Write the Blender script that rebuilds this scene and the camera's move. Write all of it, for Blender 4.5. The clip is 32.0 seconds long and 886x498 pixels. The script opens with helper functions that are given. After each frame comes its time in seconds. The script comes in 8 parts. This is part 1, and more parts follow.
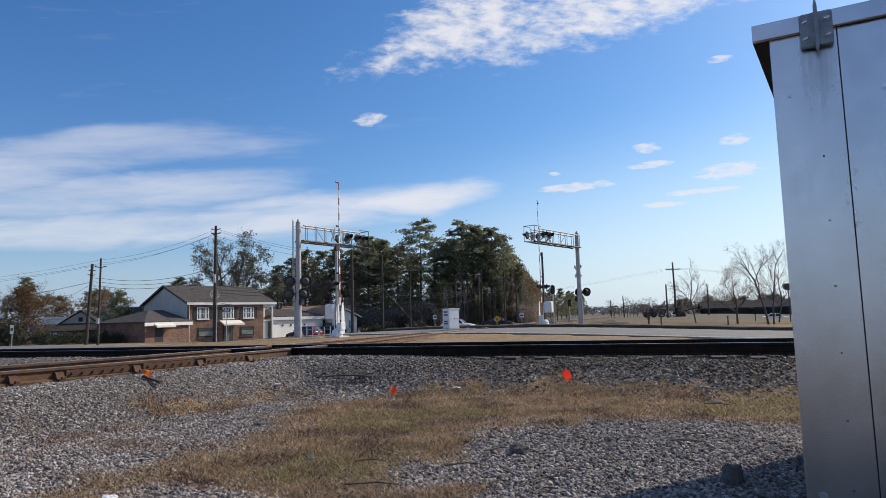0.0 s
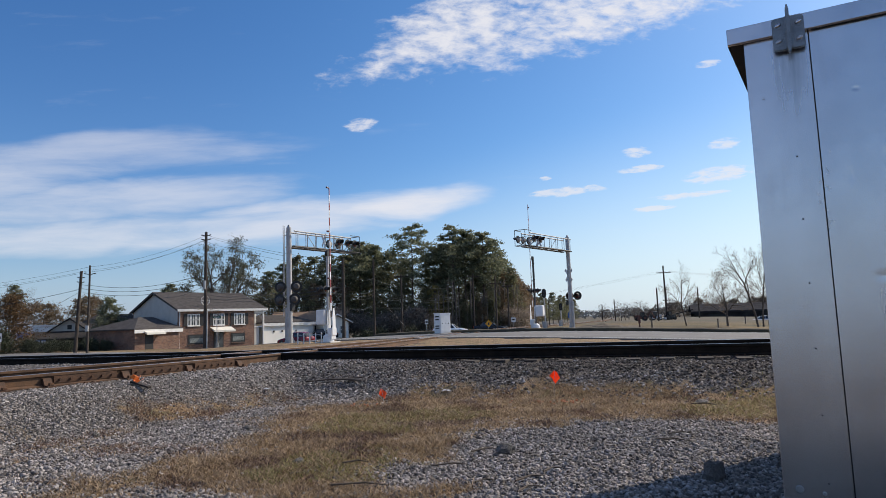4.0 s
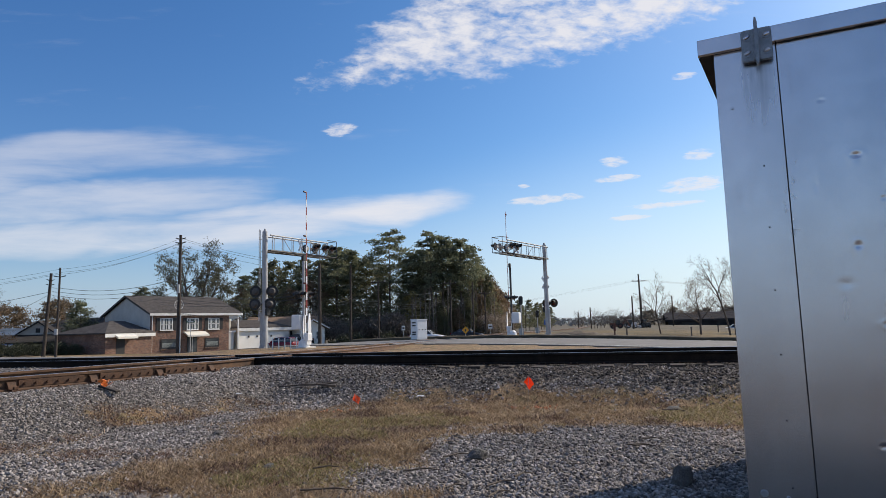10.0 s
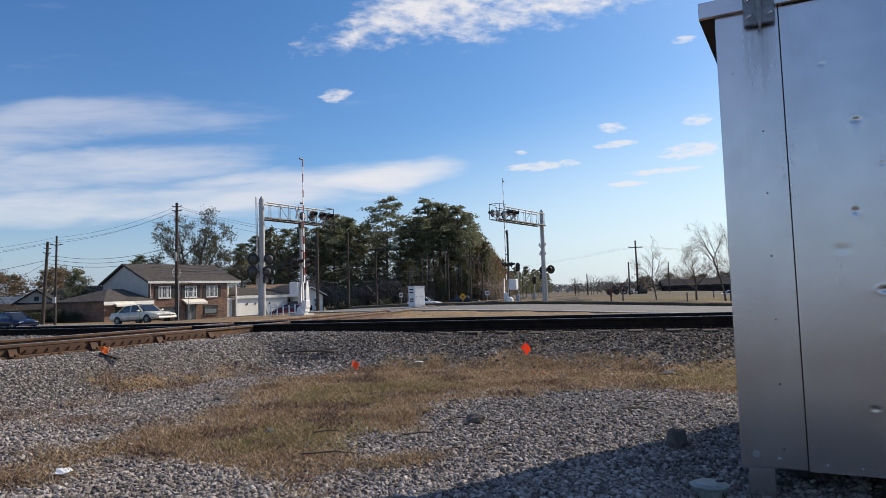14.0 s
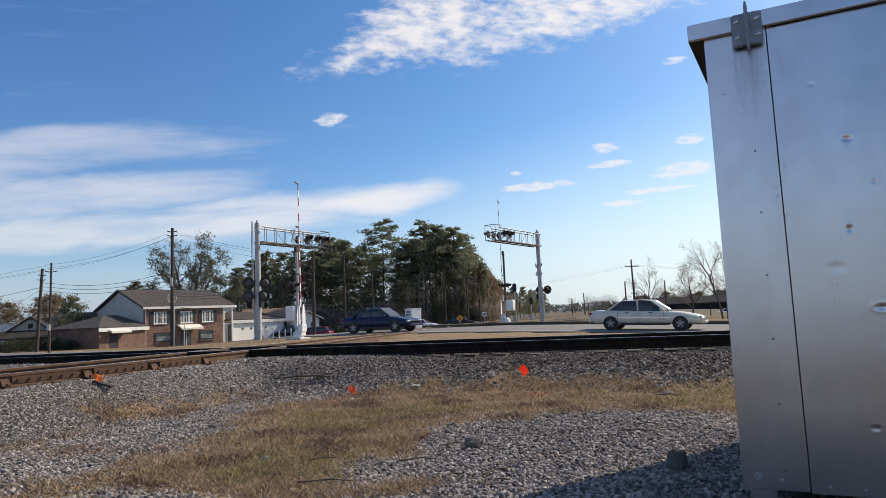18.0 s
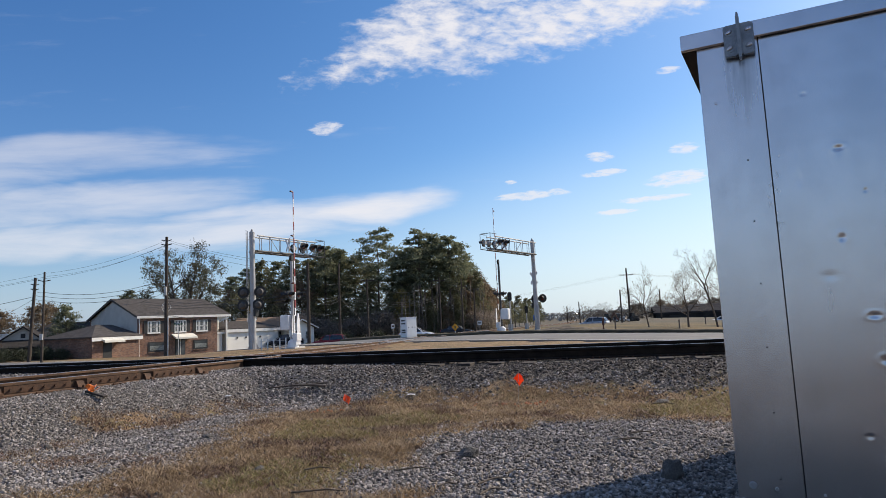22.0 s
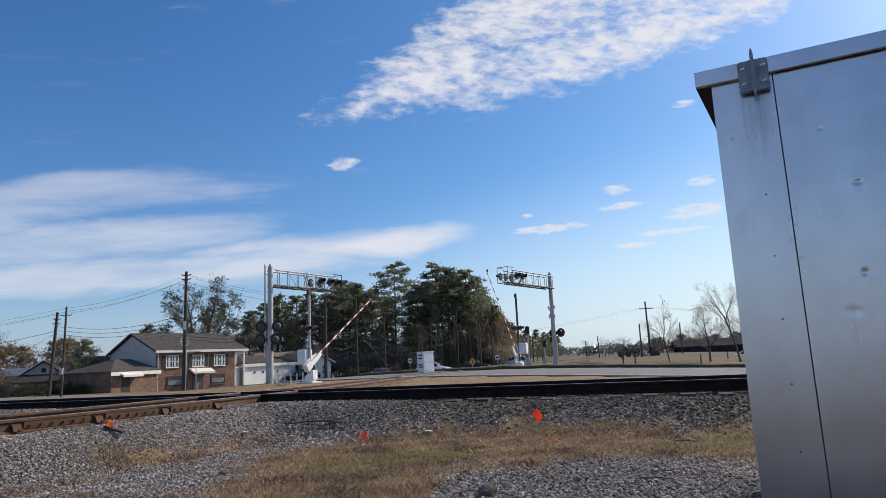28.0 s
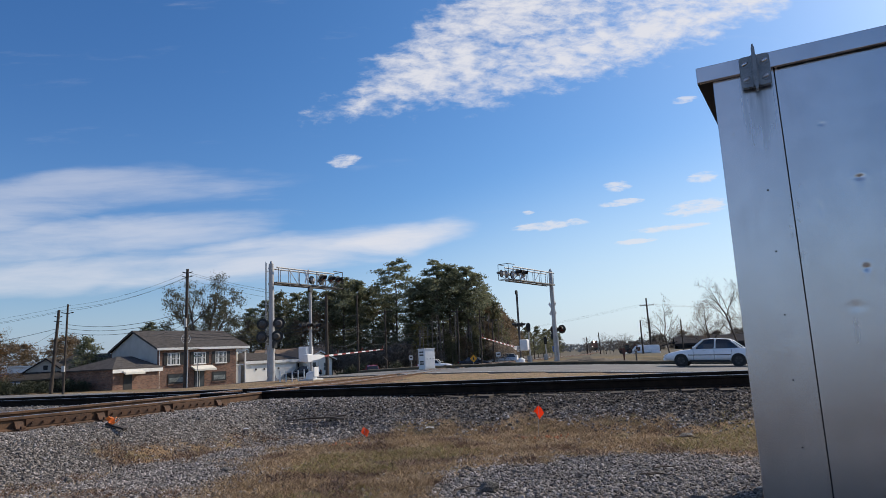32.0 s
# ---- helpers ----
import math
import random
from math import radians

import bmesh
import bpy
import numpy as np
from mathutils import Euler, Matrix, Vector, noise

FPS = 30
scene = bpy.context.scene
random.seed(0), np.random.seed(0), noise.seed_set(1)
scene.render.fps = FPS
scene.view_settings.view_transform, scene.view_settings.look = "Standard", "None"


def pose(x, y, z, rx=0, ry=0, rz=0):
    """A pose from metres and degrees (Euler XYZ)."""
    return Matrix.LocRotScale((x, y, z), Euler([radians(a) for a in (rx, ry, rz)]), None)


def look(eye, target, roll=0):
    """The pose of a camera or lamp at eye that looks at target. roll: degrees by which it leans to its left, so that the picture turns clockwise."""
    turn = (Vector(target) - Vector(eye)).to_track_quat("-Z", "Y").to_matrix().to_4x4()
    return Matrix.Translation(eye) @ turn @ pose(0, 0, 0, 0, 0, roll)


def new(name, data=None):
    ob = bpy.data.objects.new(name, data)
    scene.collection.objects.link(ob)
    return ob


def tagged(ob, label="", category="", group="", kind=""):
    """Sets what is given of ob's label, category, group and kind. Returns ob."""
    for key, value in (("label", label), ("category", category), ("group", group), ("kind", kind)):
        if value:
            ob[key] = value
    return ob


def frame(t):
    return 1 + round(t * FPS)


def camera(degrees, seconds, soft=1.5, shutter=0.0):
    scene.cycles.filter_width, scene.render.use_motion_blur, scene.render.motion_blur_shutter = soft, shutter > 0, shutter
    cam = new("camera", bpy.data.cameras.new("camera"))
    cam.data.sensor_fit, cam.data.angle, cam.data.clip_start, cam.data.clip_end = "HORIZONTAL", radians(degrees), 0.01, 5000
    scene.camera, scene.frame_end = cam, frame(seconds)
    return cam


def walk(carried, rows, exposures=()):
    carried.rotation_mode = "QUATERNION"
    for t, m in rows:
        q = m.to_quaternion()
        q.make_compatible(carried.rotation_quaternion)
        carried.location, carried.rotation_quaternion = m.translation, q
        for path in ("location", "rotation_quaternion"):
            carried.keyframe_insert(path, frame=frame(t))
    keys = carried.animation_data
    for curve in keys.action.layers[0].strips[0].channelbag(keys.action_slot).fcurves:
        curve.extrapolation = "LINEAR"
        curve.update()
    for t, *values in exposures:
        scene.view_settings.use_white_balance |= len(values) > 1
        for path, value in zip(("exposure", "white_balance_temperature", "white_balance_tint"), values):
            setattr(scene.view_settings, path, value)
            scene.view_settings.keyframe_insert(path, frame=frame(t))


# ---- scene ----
cam = camera(69.0, 32.0, soft=0.8)
PATH = [
    (0, (-0.107, -0.014, 1.188), (-0.132, 1.976, 1.393), -1.6),
    (0.5, (-0.107, -0.029, 1.184), (-0.129, 1.959, 1.4), -1.4),
    (1, (-0.106, -0.044, 1.171), (-0.116, 1.945, 1.375), -0.9),
    (1.5, (-0.109, -0.041, 1.167), (-0.105, 1.949, 1.366), -1.2),
    (2, (-0.119, -0.056, 1.161), (-0.121, 1.933, 1.369), -1.0),
    (2.5, (-0.174, -0.067, 1.163), (-0.164, 1.924, 1.36), -2.0),
    (4.5, (-0.037, -0.06, 1.149), (-0.037, 1.926, 1.378), -2.0),
    (5, (-0.04, -0.084, 1.141), (-0.03, 1.902, 1.378), -1.7),
    (5.5, (-0.034, -0.061, 1.144), (-0.009, 1.924, 1.389), -1.4),
    (6, (-0.028, -0.047, 1.143), (-0.004, 1.939, 1.384), -1.2),
    (6.5, (-0.034, -0.076, 1.144), (0.0, 1.91, 1.376), -1.3),
    (7, (-0.031, -0.073, 1.139), (0.019, 1.913, 1.368), -1.5),
    (7.5, (-0.03, -0.064, 1.144), (0.016, 1.924, 1.364), -1.7),
    (8, (-0.024, -0.061, 1.145), (0.015, 1.925, 1.38), -1.7),
    (8.5, (-0.026, -0.072, 1.143), (0.022, 1.914, 1.375), -2.5),
    (9, (-0.031, -0.068, 1.144), (0.02, 1.917, 1.385), -1.6),
    (9.5, (-0.03, -0.069, 1.144), (0.026, 1.915, 1.389), -1.9),
    (10, (-0.029, -0.059, 1.143), (0.041, 1.926, 1.38), -1.6),
    (10.5, (-0.035, -0.061, 1.136), (0.091, 1.925, 1.339), -1.6),
    (11, (-0.022, -0.038, 1.142), (0.081, 1.953, 1.298), -2.2),
    (11.5, (-0.028, -0.064, 1.143), (0.081, 1.929, 1.272), -1.9),
    (12, (-0.026, -0.058, 1.147), (0.071, 1.935, 1.294), -2.1),
    (12.5, (-0.023, -0.058, 1.146), (0.054, 1.934, 1.31), -2.0),
    (13, (-0.026, -0.061, 1.145), (0.051, 1.931, 1.3), -1.8),
    (13.5, (-0.025, -0.056, 1.141), (0.046, 1.938, 1.279), -1.9),
    (14, (-0.034, -0.064, 1.142), (0.042, 1.93, 1.277), -1.8),
    (14.5, (-0.026, -0.07, 1.14), (0.054, 1.924, 1.278), -1.9),
    (16.5, (-0.025, -0.06, 1.137), (0.067, 1.932, 1.294), -1.9),
    (17, (-0.02, -0.046, 1.145), (0.082, 1.944, 1.313), -2.0),
    (17.5, (-0.022, -0.059, 1.153), (0.074, 1.929, 1.344), -2.2),
    (18, (-0.025, -0.051, 1.153), (0.065, 1.937, 1.354), -2.6),
    (18.5, (-0.022, -0.054, 1.149), (0.042, 1.935, 1.352), -2.6),
    (19, (-0.022, -0.061, 1.153), (0.022, 1.926, 1.375), -2.6),
    (19.5, (-0.019, -0.05, 1.149), (0.015, 1.936, 1.385), -2.6),
    (20, (-0.026, -0.055, 1.145), (0.011, 1.933, 1.361), -2.6),
    (20.5, (-0.03, -0.057, 1.145), (0.0, 1.931, 1.36), -2.7),
    (21, (-0.027, -0.064, 1.145), (0.028, 1.925, 1.347), -2.6),
    (21.5, (-0.02, -0.05, 1.145), (0.066, 1.937, 1.358), -2.5),
    (22, (-0.023, -0.053, 1.154), (0.083, 1.931, 1.381), -2.7),
    (22.5, (-0.026, -0.042, 1.154), (0.07, 1.943, 1.372), -2.4),
    (23, (-0.019, -0.046, 1.158), (0.056, 1.94, 1.382), -2.2),
    (23.5, (-0.026, -0.053, 1.159), (0.054, 1.929, 1.413), -2.5),
    (24, (-0.027, -0.055, 1.159), (0.067, 1.924, 1.432), -2.7),
    (24.5, (-0.029, -0.066, 1.159), (0.061, 1.911, 1.448), -2.7),
    (25, (-0.023, -0.059, 1.155), (0.062, 1.917, 1.454), -2.6),
    (25.5, (-0.029, -0.054, 1.16), (0.054, 1.921, 1.463), -2.6),
    (27.5, (-0.022, -0.056, 1.163), (0.046, 1.916, 1.486), -2.9),
    (28, (-0.025, -0.066, 1.163), (0.033, 1.905, 1.496), -2.7),
    (28.5, (-0.032, -0.075, 1.157), (0.021, 1.898, 1.477), -2.7),
    (29, (-0.023, -0.061, 1.159), (0.033, 1.914, 1.473), -2.7),
    (29.5, (-0.025, -0.059, 1.159), (0.031, 1.916, 1.47), -2.6),
    (30, (-0.023, -0.058, 1.158), (0.03, 1.916, 1.475), -2.7),
    (30.5, (-0.019, -0.053, 1.16), (0.037, 1.92, 1.485), -2.7),
    (31, (-0.023, -0.056, 1.159), (0.034, 1.916, 1.485), -2.8),
    (31.5, (-0.023, -0.055, 1.162), (0.033, 1.918, 1.486), -2.9),
    (32, (-0.028, -0.064, 1.16), (0.027, 1.909, 1.484), -2.8),
]
walk(cam, [(t, look(eye, target, roll)) for t, eye, target, roll in PATH],
     ((0.0, -0.04, 6520, 10), (5.0, -0.05, 6540, 10), (9.0, -0.04, 6600, 10), (11.0, -0.06, 6640, 10), (13.0, -0.04, 6700, 10), (16.0, 0.04, 6880, 10), (18.0, 0.08, 6920, 10), (20.0, 0.02, 6850, 10),
      (23.0, 0.04, 6650, 10), (26.0, -0.04, 6540, 10), (29.0, -0.09, 6520, 10), (32.0, -0.14, 6500, 10)))

# ---------------------------------------------------------------- light
SUN_AZ, SUN_EL = 59.0, 36.0          # degrees to the right of +y, above the horizon
SUN_DIR = Vector((math.sin(radians(SUN_AZ)) * math.cos(radians(SUN_EL)),
                  math.cos(radians(SUN_AZ)) * math.cos(radians(SUN_EL)), math.sin(radians(SUN_EL))))
scene.view_settings.exposure = 0.0

sun_data = bpy.data.lights.new("sun", "SUN")
sun_data.energy, sun_data.angle, sun_data.color = 5.0, radians(0.55), (1.0, 0.885, 0.735)
sun = new("sun", sun_data)
sun.matrix_world = look(SUN_DIR * 50, (0, 0, 0))


class Nodes:
    """Short hand for building a node tree."""

    def __init__(self, tree):
        self.tree = tree
        tree.nodes.clear()

    def node(self, kind, ins=None, **props):
        n = self.tree.nodes.new(kind)
        for k, v in props.items():
            setattr(n, k, v)
        for k, v in (ins or {}).items():
            self.put(n, k, v)
        return n

    def put(self, n, key, v):
        if hasattr(v, "links") and hasattr(v, "is_output"):
            self.tree.links.new(v, n.inputs[key])
        else:
            n.inputs[key].default_value = v

    def math(self, op, a, b=0.0, c=0.0):
        return self.node("ShaderNodeMath", {0: a, 1: b, 2: c}, operation=op).outputs[0]

    def mix(self, f, a, b, blend="MIX"):
        return self.node("ShaderNodeMix", {0: f, 6: a, 7: b}, data_type="RGBA", blend_type=blend).outputs[2]

    def ramp(self, f, lo, hi):
        return self.node("ShaderNodeMapRange", {0: f, 1: lo, 2: hi}, clamp=True, interpolation_type="SMOOTHSTEP").outputs[0]

    def noise(self, scale, detail=4.0, vector=None, rough=0.55, dist=0.0):
        ins = {"Scale": scale, "Detail": detail, "Roughness": rough, "Distortion": dist}
        if vector is not None:
            ins["Vector"] = vector
        return self.node("ShaderNodeTexNoise", ins)


def rgb(r, g, b):
    return (r, g, b, 1.0)


def build_sky():
    w = bpy.data.worlds.new("sky")
    scene.world = w
    w.use_nodes = True
    n = Nodes(w.node_tree)
    sky = n.node("ShaderNodeTexSky", sky_type="NISHITA", sun_disc=False, sun_elevation=radians(SUN_EL),
                 sun_rotation=radians(SUN_AZ), altitude=20.0, air_density=1.0, dust_density=0.9, ozone_density=2.6)
    d = n.node("ShaderNodeTexCoord").outputs["Generated"]
    xyz = n.node("ShaderNodeSeparateXYZ", {0: d})
    ahead = n.math("MAXIMUM", xyz.outputs[1], 0.02)
    p = n.math("DIVIDE", xyz.outputs[0], ahead)
    q = n.math("DIVIDE", xyz.outputs[2], ahead)
    front = n.ramp(xyz.outputs[1], 0.05, 0.25)
    pq = n.node("ShaderNodeCombineXYZ", {0: p, 1: q, 2: 0.0}).outputs[0]
    warp = n.noise(5.0, 3.0, pq)
    wx = n.math("MULTIPLY_ADD", n.node("ShaderNodeSeparateXYZ", {0: warp.outputs["Color"]}).outputs[0], 0.09, -0.045)
    wy = n.math("MULTIPLY_ADD", n.node("ShaderNodeSeparateXYZ", {0: warp.outputs["Color"]}).outputs[1], 0.03, -0.015)

    def blob(cx, cy, rx, ry, tilt, inner=0.25, warped=1.0):
        c, s = math.cos(radians(tilt)), math.sin(radians(tilt))
        x = n.math("ADD", n.math("SUBTRACT", p, cx), n.math("MULTIPLY", wx, warped))
        y = n.math("ADD", n.math("SUBTRACT", q, cy), n.math("MULTIPLY", wy, warped))
        a = n.math("MULTIPLY_ADD", x, c / rx, n.math("MULTIPLY", y, s / rx))
        b = n.math("MULTIPLY_ADD", x, -s / ry, n.math("MULTIPLY", y, c / ry))
        r = n.math("ADD", n.math("MULTIPLY", a, a), n.math("MULTIPLY", b, b))
        return n.ramp(r, 1.0, inner)

    def union(*parts):
        out = parts[0]
        for x in parts[1:]:
            out = n.math("MAXIMUM", out, x)
        return out

    fine = n.noise(38.0, 7.0, n.node("ShaderNodeMapping", {"Vector": pq, "Scale": (0.7, 1.5, 1.0), "Rotation": (0, 0, 0.35)}).outputs[0], 0.62, 0.2)
    soft = n.noise(11.0, 5.0, n.node("ShaderNodeMapping", {"Vector": pq, "Scale": (0.7, 1.3, 1.0), "Rotation": (0, 0, 0.35)}).outputs[0], 0.55, 0.3)
    # mottled bank of high cloud, widening upwards to the right
    pp = n.math("ADD", p, wx)
    low = n.math("MULTIPLY_ADD", n.math("MULTIPLY", pp, pp), 0.30, n.math("MULTIPLY_ADD", pp, 0.07, 0.365))
    high = n.math("MULTIPLY_ADD", pp, 0.85, 0.575)
    inside = n.math("MINIMUM", n.math("SUBTRACT", q, low), n.math("MULTIPLY", n.math("SUBTRACT", high, q), 0.7))
    inside = n.math("MINIMUM", inside, n.math("MULTIPLY_ADD", pp, 0.5, 0.12))
    edge = n.ramp(inside, -0.035, 0.075)
    body = n.math("ADD", n.math("MULTIPLY_ADD", fine.outputs[0], 1.5, -0.75), n.math("MULTIPLY_ADD", soft.outputs[0], 1.1, -0.55))
    bank_f = n.ramp(n.math("ADD", n.math("MULTIPLY_ADD", edge, 0.95, -0.55), body), -0.10, 0.72)
    bank_f = n.math("MULTIPLY", bank_f, n.math("MULTIPLY", n.ramp(edge, 0.0, 0.35), 0.93))
    # long soft streaks
    streak_n = n.noise(10.0, 6.0, n.node("ShaderNodeMapping", {"Vector": pq, "Scale": (0.40, 2.6, 1.0), "Rotation": (0, 0, -0.08)}).outputs[0], 0.6, 0.3)
    st_f = 0.0
    for b in STREAKS:
        f = n.math("MULTIPLY_ADD", blob(*b[:5], 0.0, 1.3), 1.0, n.math("MULTIPLY_ADD", streak_n.outputs[0], 1.7, -1.02))
        f = n.math("MULTIPLY", n.ramp(f, 0.0, 1.15), b[5])
        st_f = n.math("MAXIMUM", f, st_f)
    # small puffs
    puff_n = n.noise(85.0, 6.0, n.node("ShaderNodeMapping", {"Vector": pq, "Scale": (0.45, 1.7, 1.0), "Rotation": (0, 0, -0.06)}).outputs[0], 0.62, 0.5)
    puffs = union(*[blob(*b, 0.0, 0.7) for b in PUFFS])
    pf = n.math("ADD", puffs, n.math("MULTIPLY_ADD", puff_n.outputs[0], 3.2, -1.75))
    pf_f = n.math("MULTIPLY", n.math("MULTIPLY", n.ramp(pf, 0.0, 1.1), n.ramp(puffs, 0.0, 0.5)), 0.72)
    # thin cloud added out of view, tuned for fill light and reflections
    round_n = n.noise(2.6, 6.0, n.node("ShaderNodeMapping", {"Vector": d, "Scale": (1.0, 1.0, 3.0)}).outputs[0], 0.6)
    others = n.math("MULTIPLY", n.ramp(round_n.outputs[0], 0.40, 0.66), n.math("MULTIPLY", n.math("SUBTRACT", 1.0, front), 0.30))
    seen = n.math("MULTIPLY", union(bank_f, st_f, pf_f), front)
    cover = n.math("MAXIMUM", seen, others)
    cover = n.math("MULTIPLY", cover, n.ramp(xyz.outputs[2], 0.0, 0.05))
    vivid = n.node("ShaderNodeHueSaturation", {"Saturation": 1.27, "Value": 1.0, "Fac": 1.0, "Color": sky.outputs[0]}).outputs[0]
    tint = n.mix(SKY_MIX, vivid, SKY_TINT, "MULTIPLY")
    near_sun = n.ramp(n.node("ShaderNodeVectorMath", {0: d, 1: tuple(SUN_DIR)}, operation="DOT_PRODUCT").outputs["Value"], 0.1, 0.9)
    haze = n.math("MULTIPLY", n.ramp(xyz.outputs[2], n.math("MULTIPLY_ADD", near_sun, 0.18, 0.15), 0.0), n.math("MULTIPLY_ADD", near_sun, 0.38, 0.52))
    tint = n.mix(near_sun, n.mix(1.0, tint, rgb(1.045, 0.995, 1.0), "MULTIPLY"), n.mix(1.0, tint, rgb(0.99, 1.055, 1.01), "MULTIPLY"))
    tint = n.mix(haze, tint, n.mix(near_sun, rgb(3.5, 4.75, 7.1), rgb(6.7, 7.75, 8.4)))
    col = n.mix(cover, tint, rgb(*CLOUD))
    bg = n.node("ShaderNodeBackground", {0: col, 1: SKY_STRENGTH})
    n.node("ShaderNodeOutputWorld", {0: bg.outputs[0]})


# centre, half size, tilt of the clouds in tangent units of the view straight ahead
STREAKS = ((-0.55, 0.280, 0.40, 0.050, 1.0, 0.45), (-0.82, 0.255, 0.36, 0.075, 0.0, 0.55), (-0.52, 0.205, 0.42, 0.045, 2.0, 0.55), (-0.05, 0.180, 0.19, 0.034, 6.0, 0.92),
           (-0.25, 0.165, 0.40, 0.045, 4.0, 0.72), (-0.66, 0.150, 0.50, 0.040, 3.0, 0.62))
PUFFS = ((-0.128, 0.314, 0.036, 0.014, 3.0), (0.312, 0.253, 0.032, 0.012, 4.0), (0.46, 0.262, 0.036, 0.012, 5.0),
         (0.44, 0.214, 0.075, 0.016, 4.0), (0.198, 0.194, 0.076, 0.010, 3.0), (0.391, 0.183, 0.085, 0.007, 4.0), (0.326, 0.163, 0.045, 0.007, 5.0),
         (0.166, 0.216, 0.011, 0.005, 0.0), (0.316, 0.226, 0.050, 0.008, 6.0), (0.438, 0.396, 0.03, 0.009, 5.0))
SKY_STRENGTH, SKY_MIX, SKY_TINT, CLOUD = 0.122, 1.0, rgb(0.86, 0.97, 1.13), (7.0, 7.0, 7.4)
build_sky()


# ---------------------------------------------------------------- materials
def material(name, dark, light, scale=6.0, rough=0.7, metal=0.0, bump=0.2, fine=60.0, stain=0.0, stain_col=(0.05, 0.04, 0.03), spread=1.0,
             random_tint=0.0, spec=0.5, coords="Object", bump_dist=0.01):
    """A surface with variation at two scales, fine relief and, where asked for, stains."""
    m = bpy.data.materials.new(name)
    m.use_nodes = True
    n = Nodes(m.node_tree)
    co = n.node("ShaderNodeTexCoord").outputs[coords]
    big = n.noise(scale, 4.0, co)
    small = n.noise(fine, 3.0, co)
    f = n.math("ADD", n.math("MULTIPLY", big.outputs[0], 0.65), n.math("MULTIPLY", small.outputs[0], 0.35))
    f = n.ramp(f, 0.5 - 0.22 * spread, 0.5 + 0.22 * spread)
    col = n.mix(f, rgb(*dark), rgb(*light))
    if stain:
        s = n.noise(scale * 0.45, 6.0, co, 0.7)
        col = n.mix(n.math("MULTIPLY", n.ramp(s.outputs[0], 0.52, 0.75), stain), col, rgb(*stain_col))
    if random_tint:
        r = n.node("ShaderNodeObjectInfo").outputs["Random"]
        i = n.node("ShaderNodeNewGeometry").outputs["Random Per Island"]
        v = n.math("ADD", n.math("MULTIPLY", r, 0.5), n.math("MULTIPLY", i, 0.5))
        k = n.math("MULTIPLY_ADD", v, 2 * random_tint, 1 - random_tint)
        col = n.mix(1.0, col, n.node("ShaderNodeCombineColor", {0: k, 1: k, 2: k}).outputs[0], "MULTIPLY")
    b = n.node("ShaderNodeBump", {"Strength": bump, "Distance": bump_dist, "Height": small.outputs[0]})
    rr = n.math("MULTIPLY_ADD", big.outputs[0], 0.24, rough - 0.12)
    s = n.node("ShaderNodeBsdfPrincipled", {"Base Color": col, "Roughness": rr, "Metallic": metal, "Normal": b.outputs[0], "Specular IOR Level": spec})
    n.node("ShaderNodeOutputMaterial", {0: s.outputs[0]})
    return m


def glow(name, colour, strength):
    m = bpy.data.materials.new(name)
    m.use_nodes = True
    n = Nodes(m.node_tree)
    e = n.node("ShaderNodeEmission", {0: rgb(*colour), 1: strength})
    n.node("ShaderNodeOutputMaterial", {0: e.outputs[0]})
    return m


def leaf_material(name, dark, light, through_light=0.3):
    m = bpy.data.materials.new(name)
    m.use_nodes = True
    n = Nodes(m.node_tree)
    i = n.node("ShaderNodeNewGeometry").outputs["Random Per Island"]
    big = n.noise(0.35, 2.0, n.node("ShaderNodeTexCoord").outputs["Object"])
    f = n.math("MULTIPLY_ADD", big.outputs[0], 0.6, n.math("MULTIPLY_ADD", i, 0.7, -0.15))
    col = n.mix(n.ramp(f, 0.1, 0.9), rgb(*dark), rgb(*light))
    a = n.node("ShaderNodeBsdfPrincipled", {"Base Color": col, "Roughness": 0.65})
    b = n.node("ShaderNodeBsdfTranslucent", {0: col})
    s = n.node("ShaderNodeMixShader", {0: through_light, 1: a.outputs[0], 2: b.outputs[0]})
    n.node("ShaderNodeOutputMaterial", {0: s.outputs[0]})
    return m


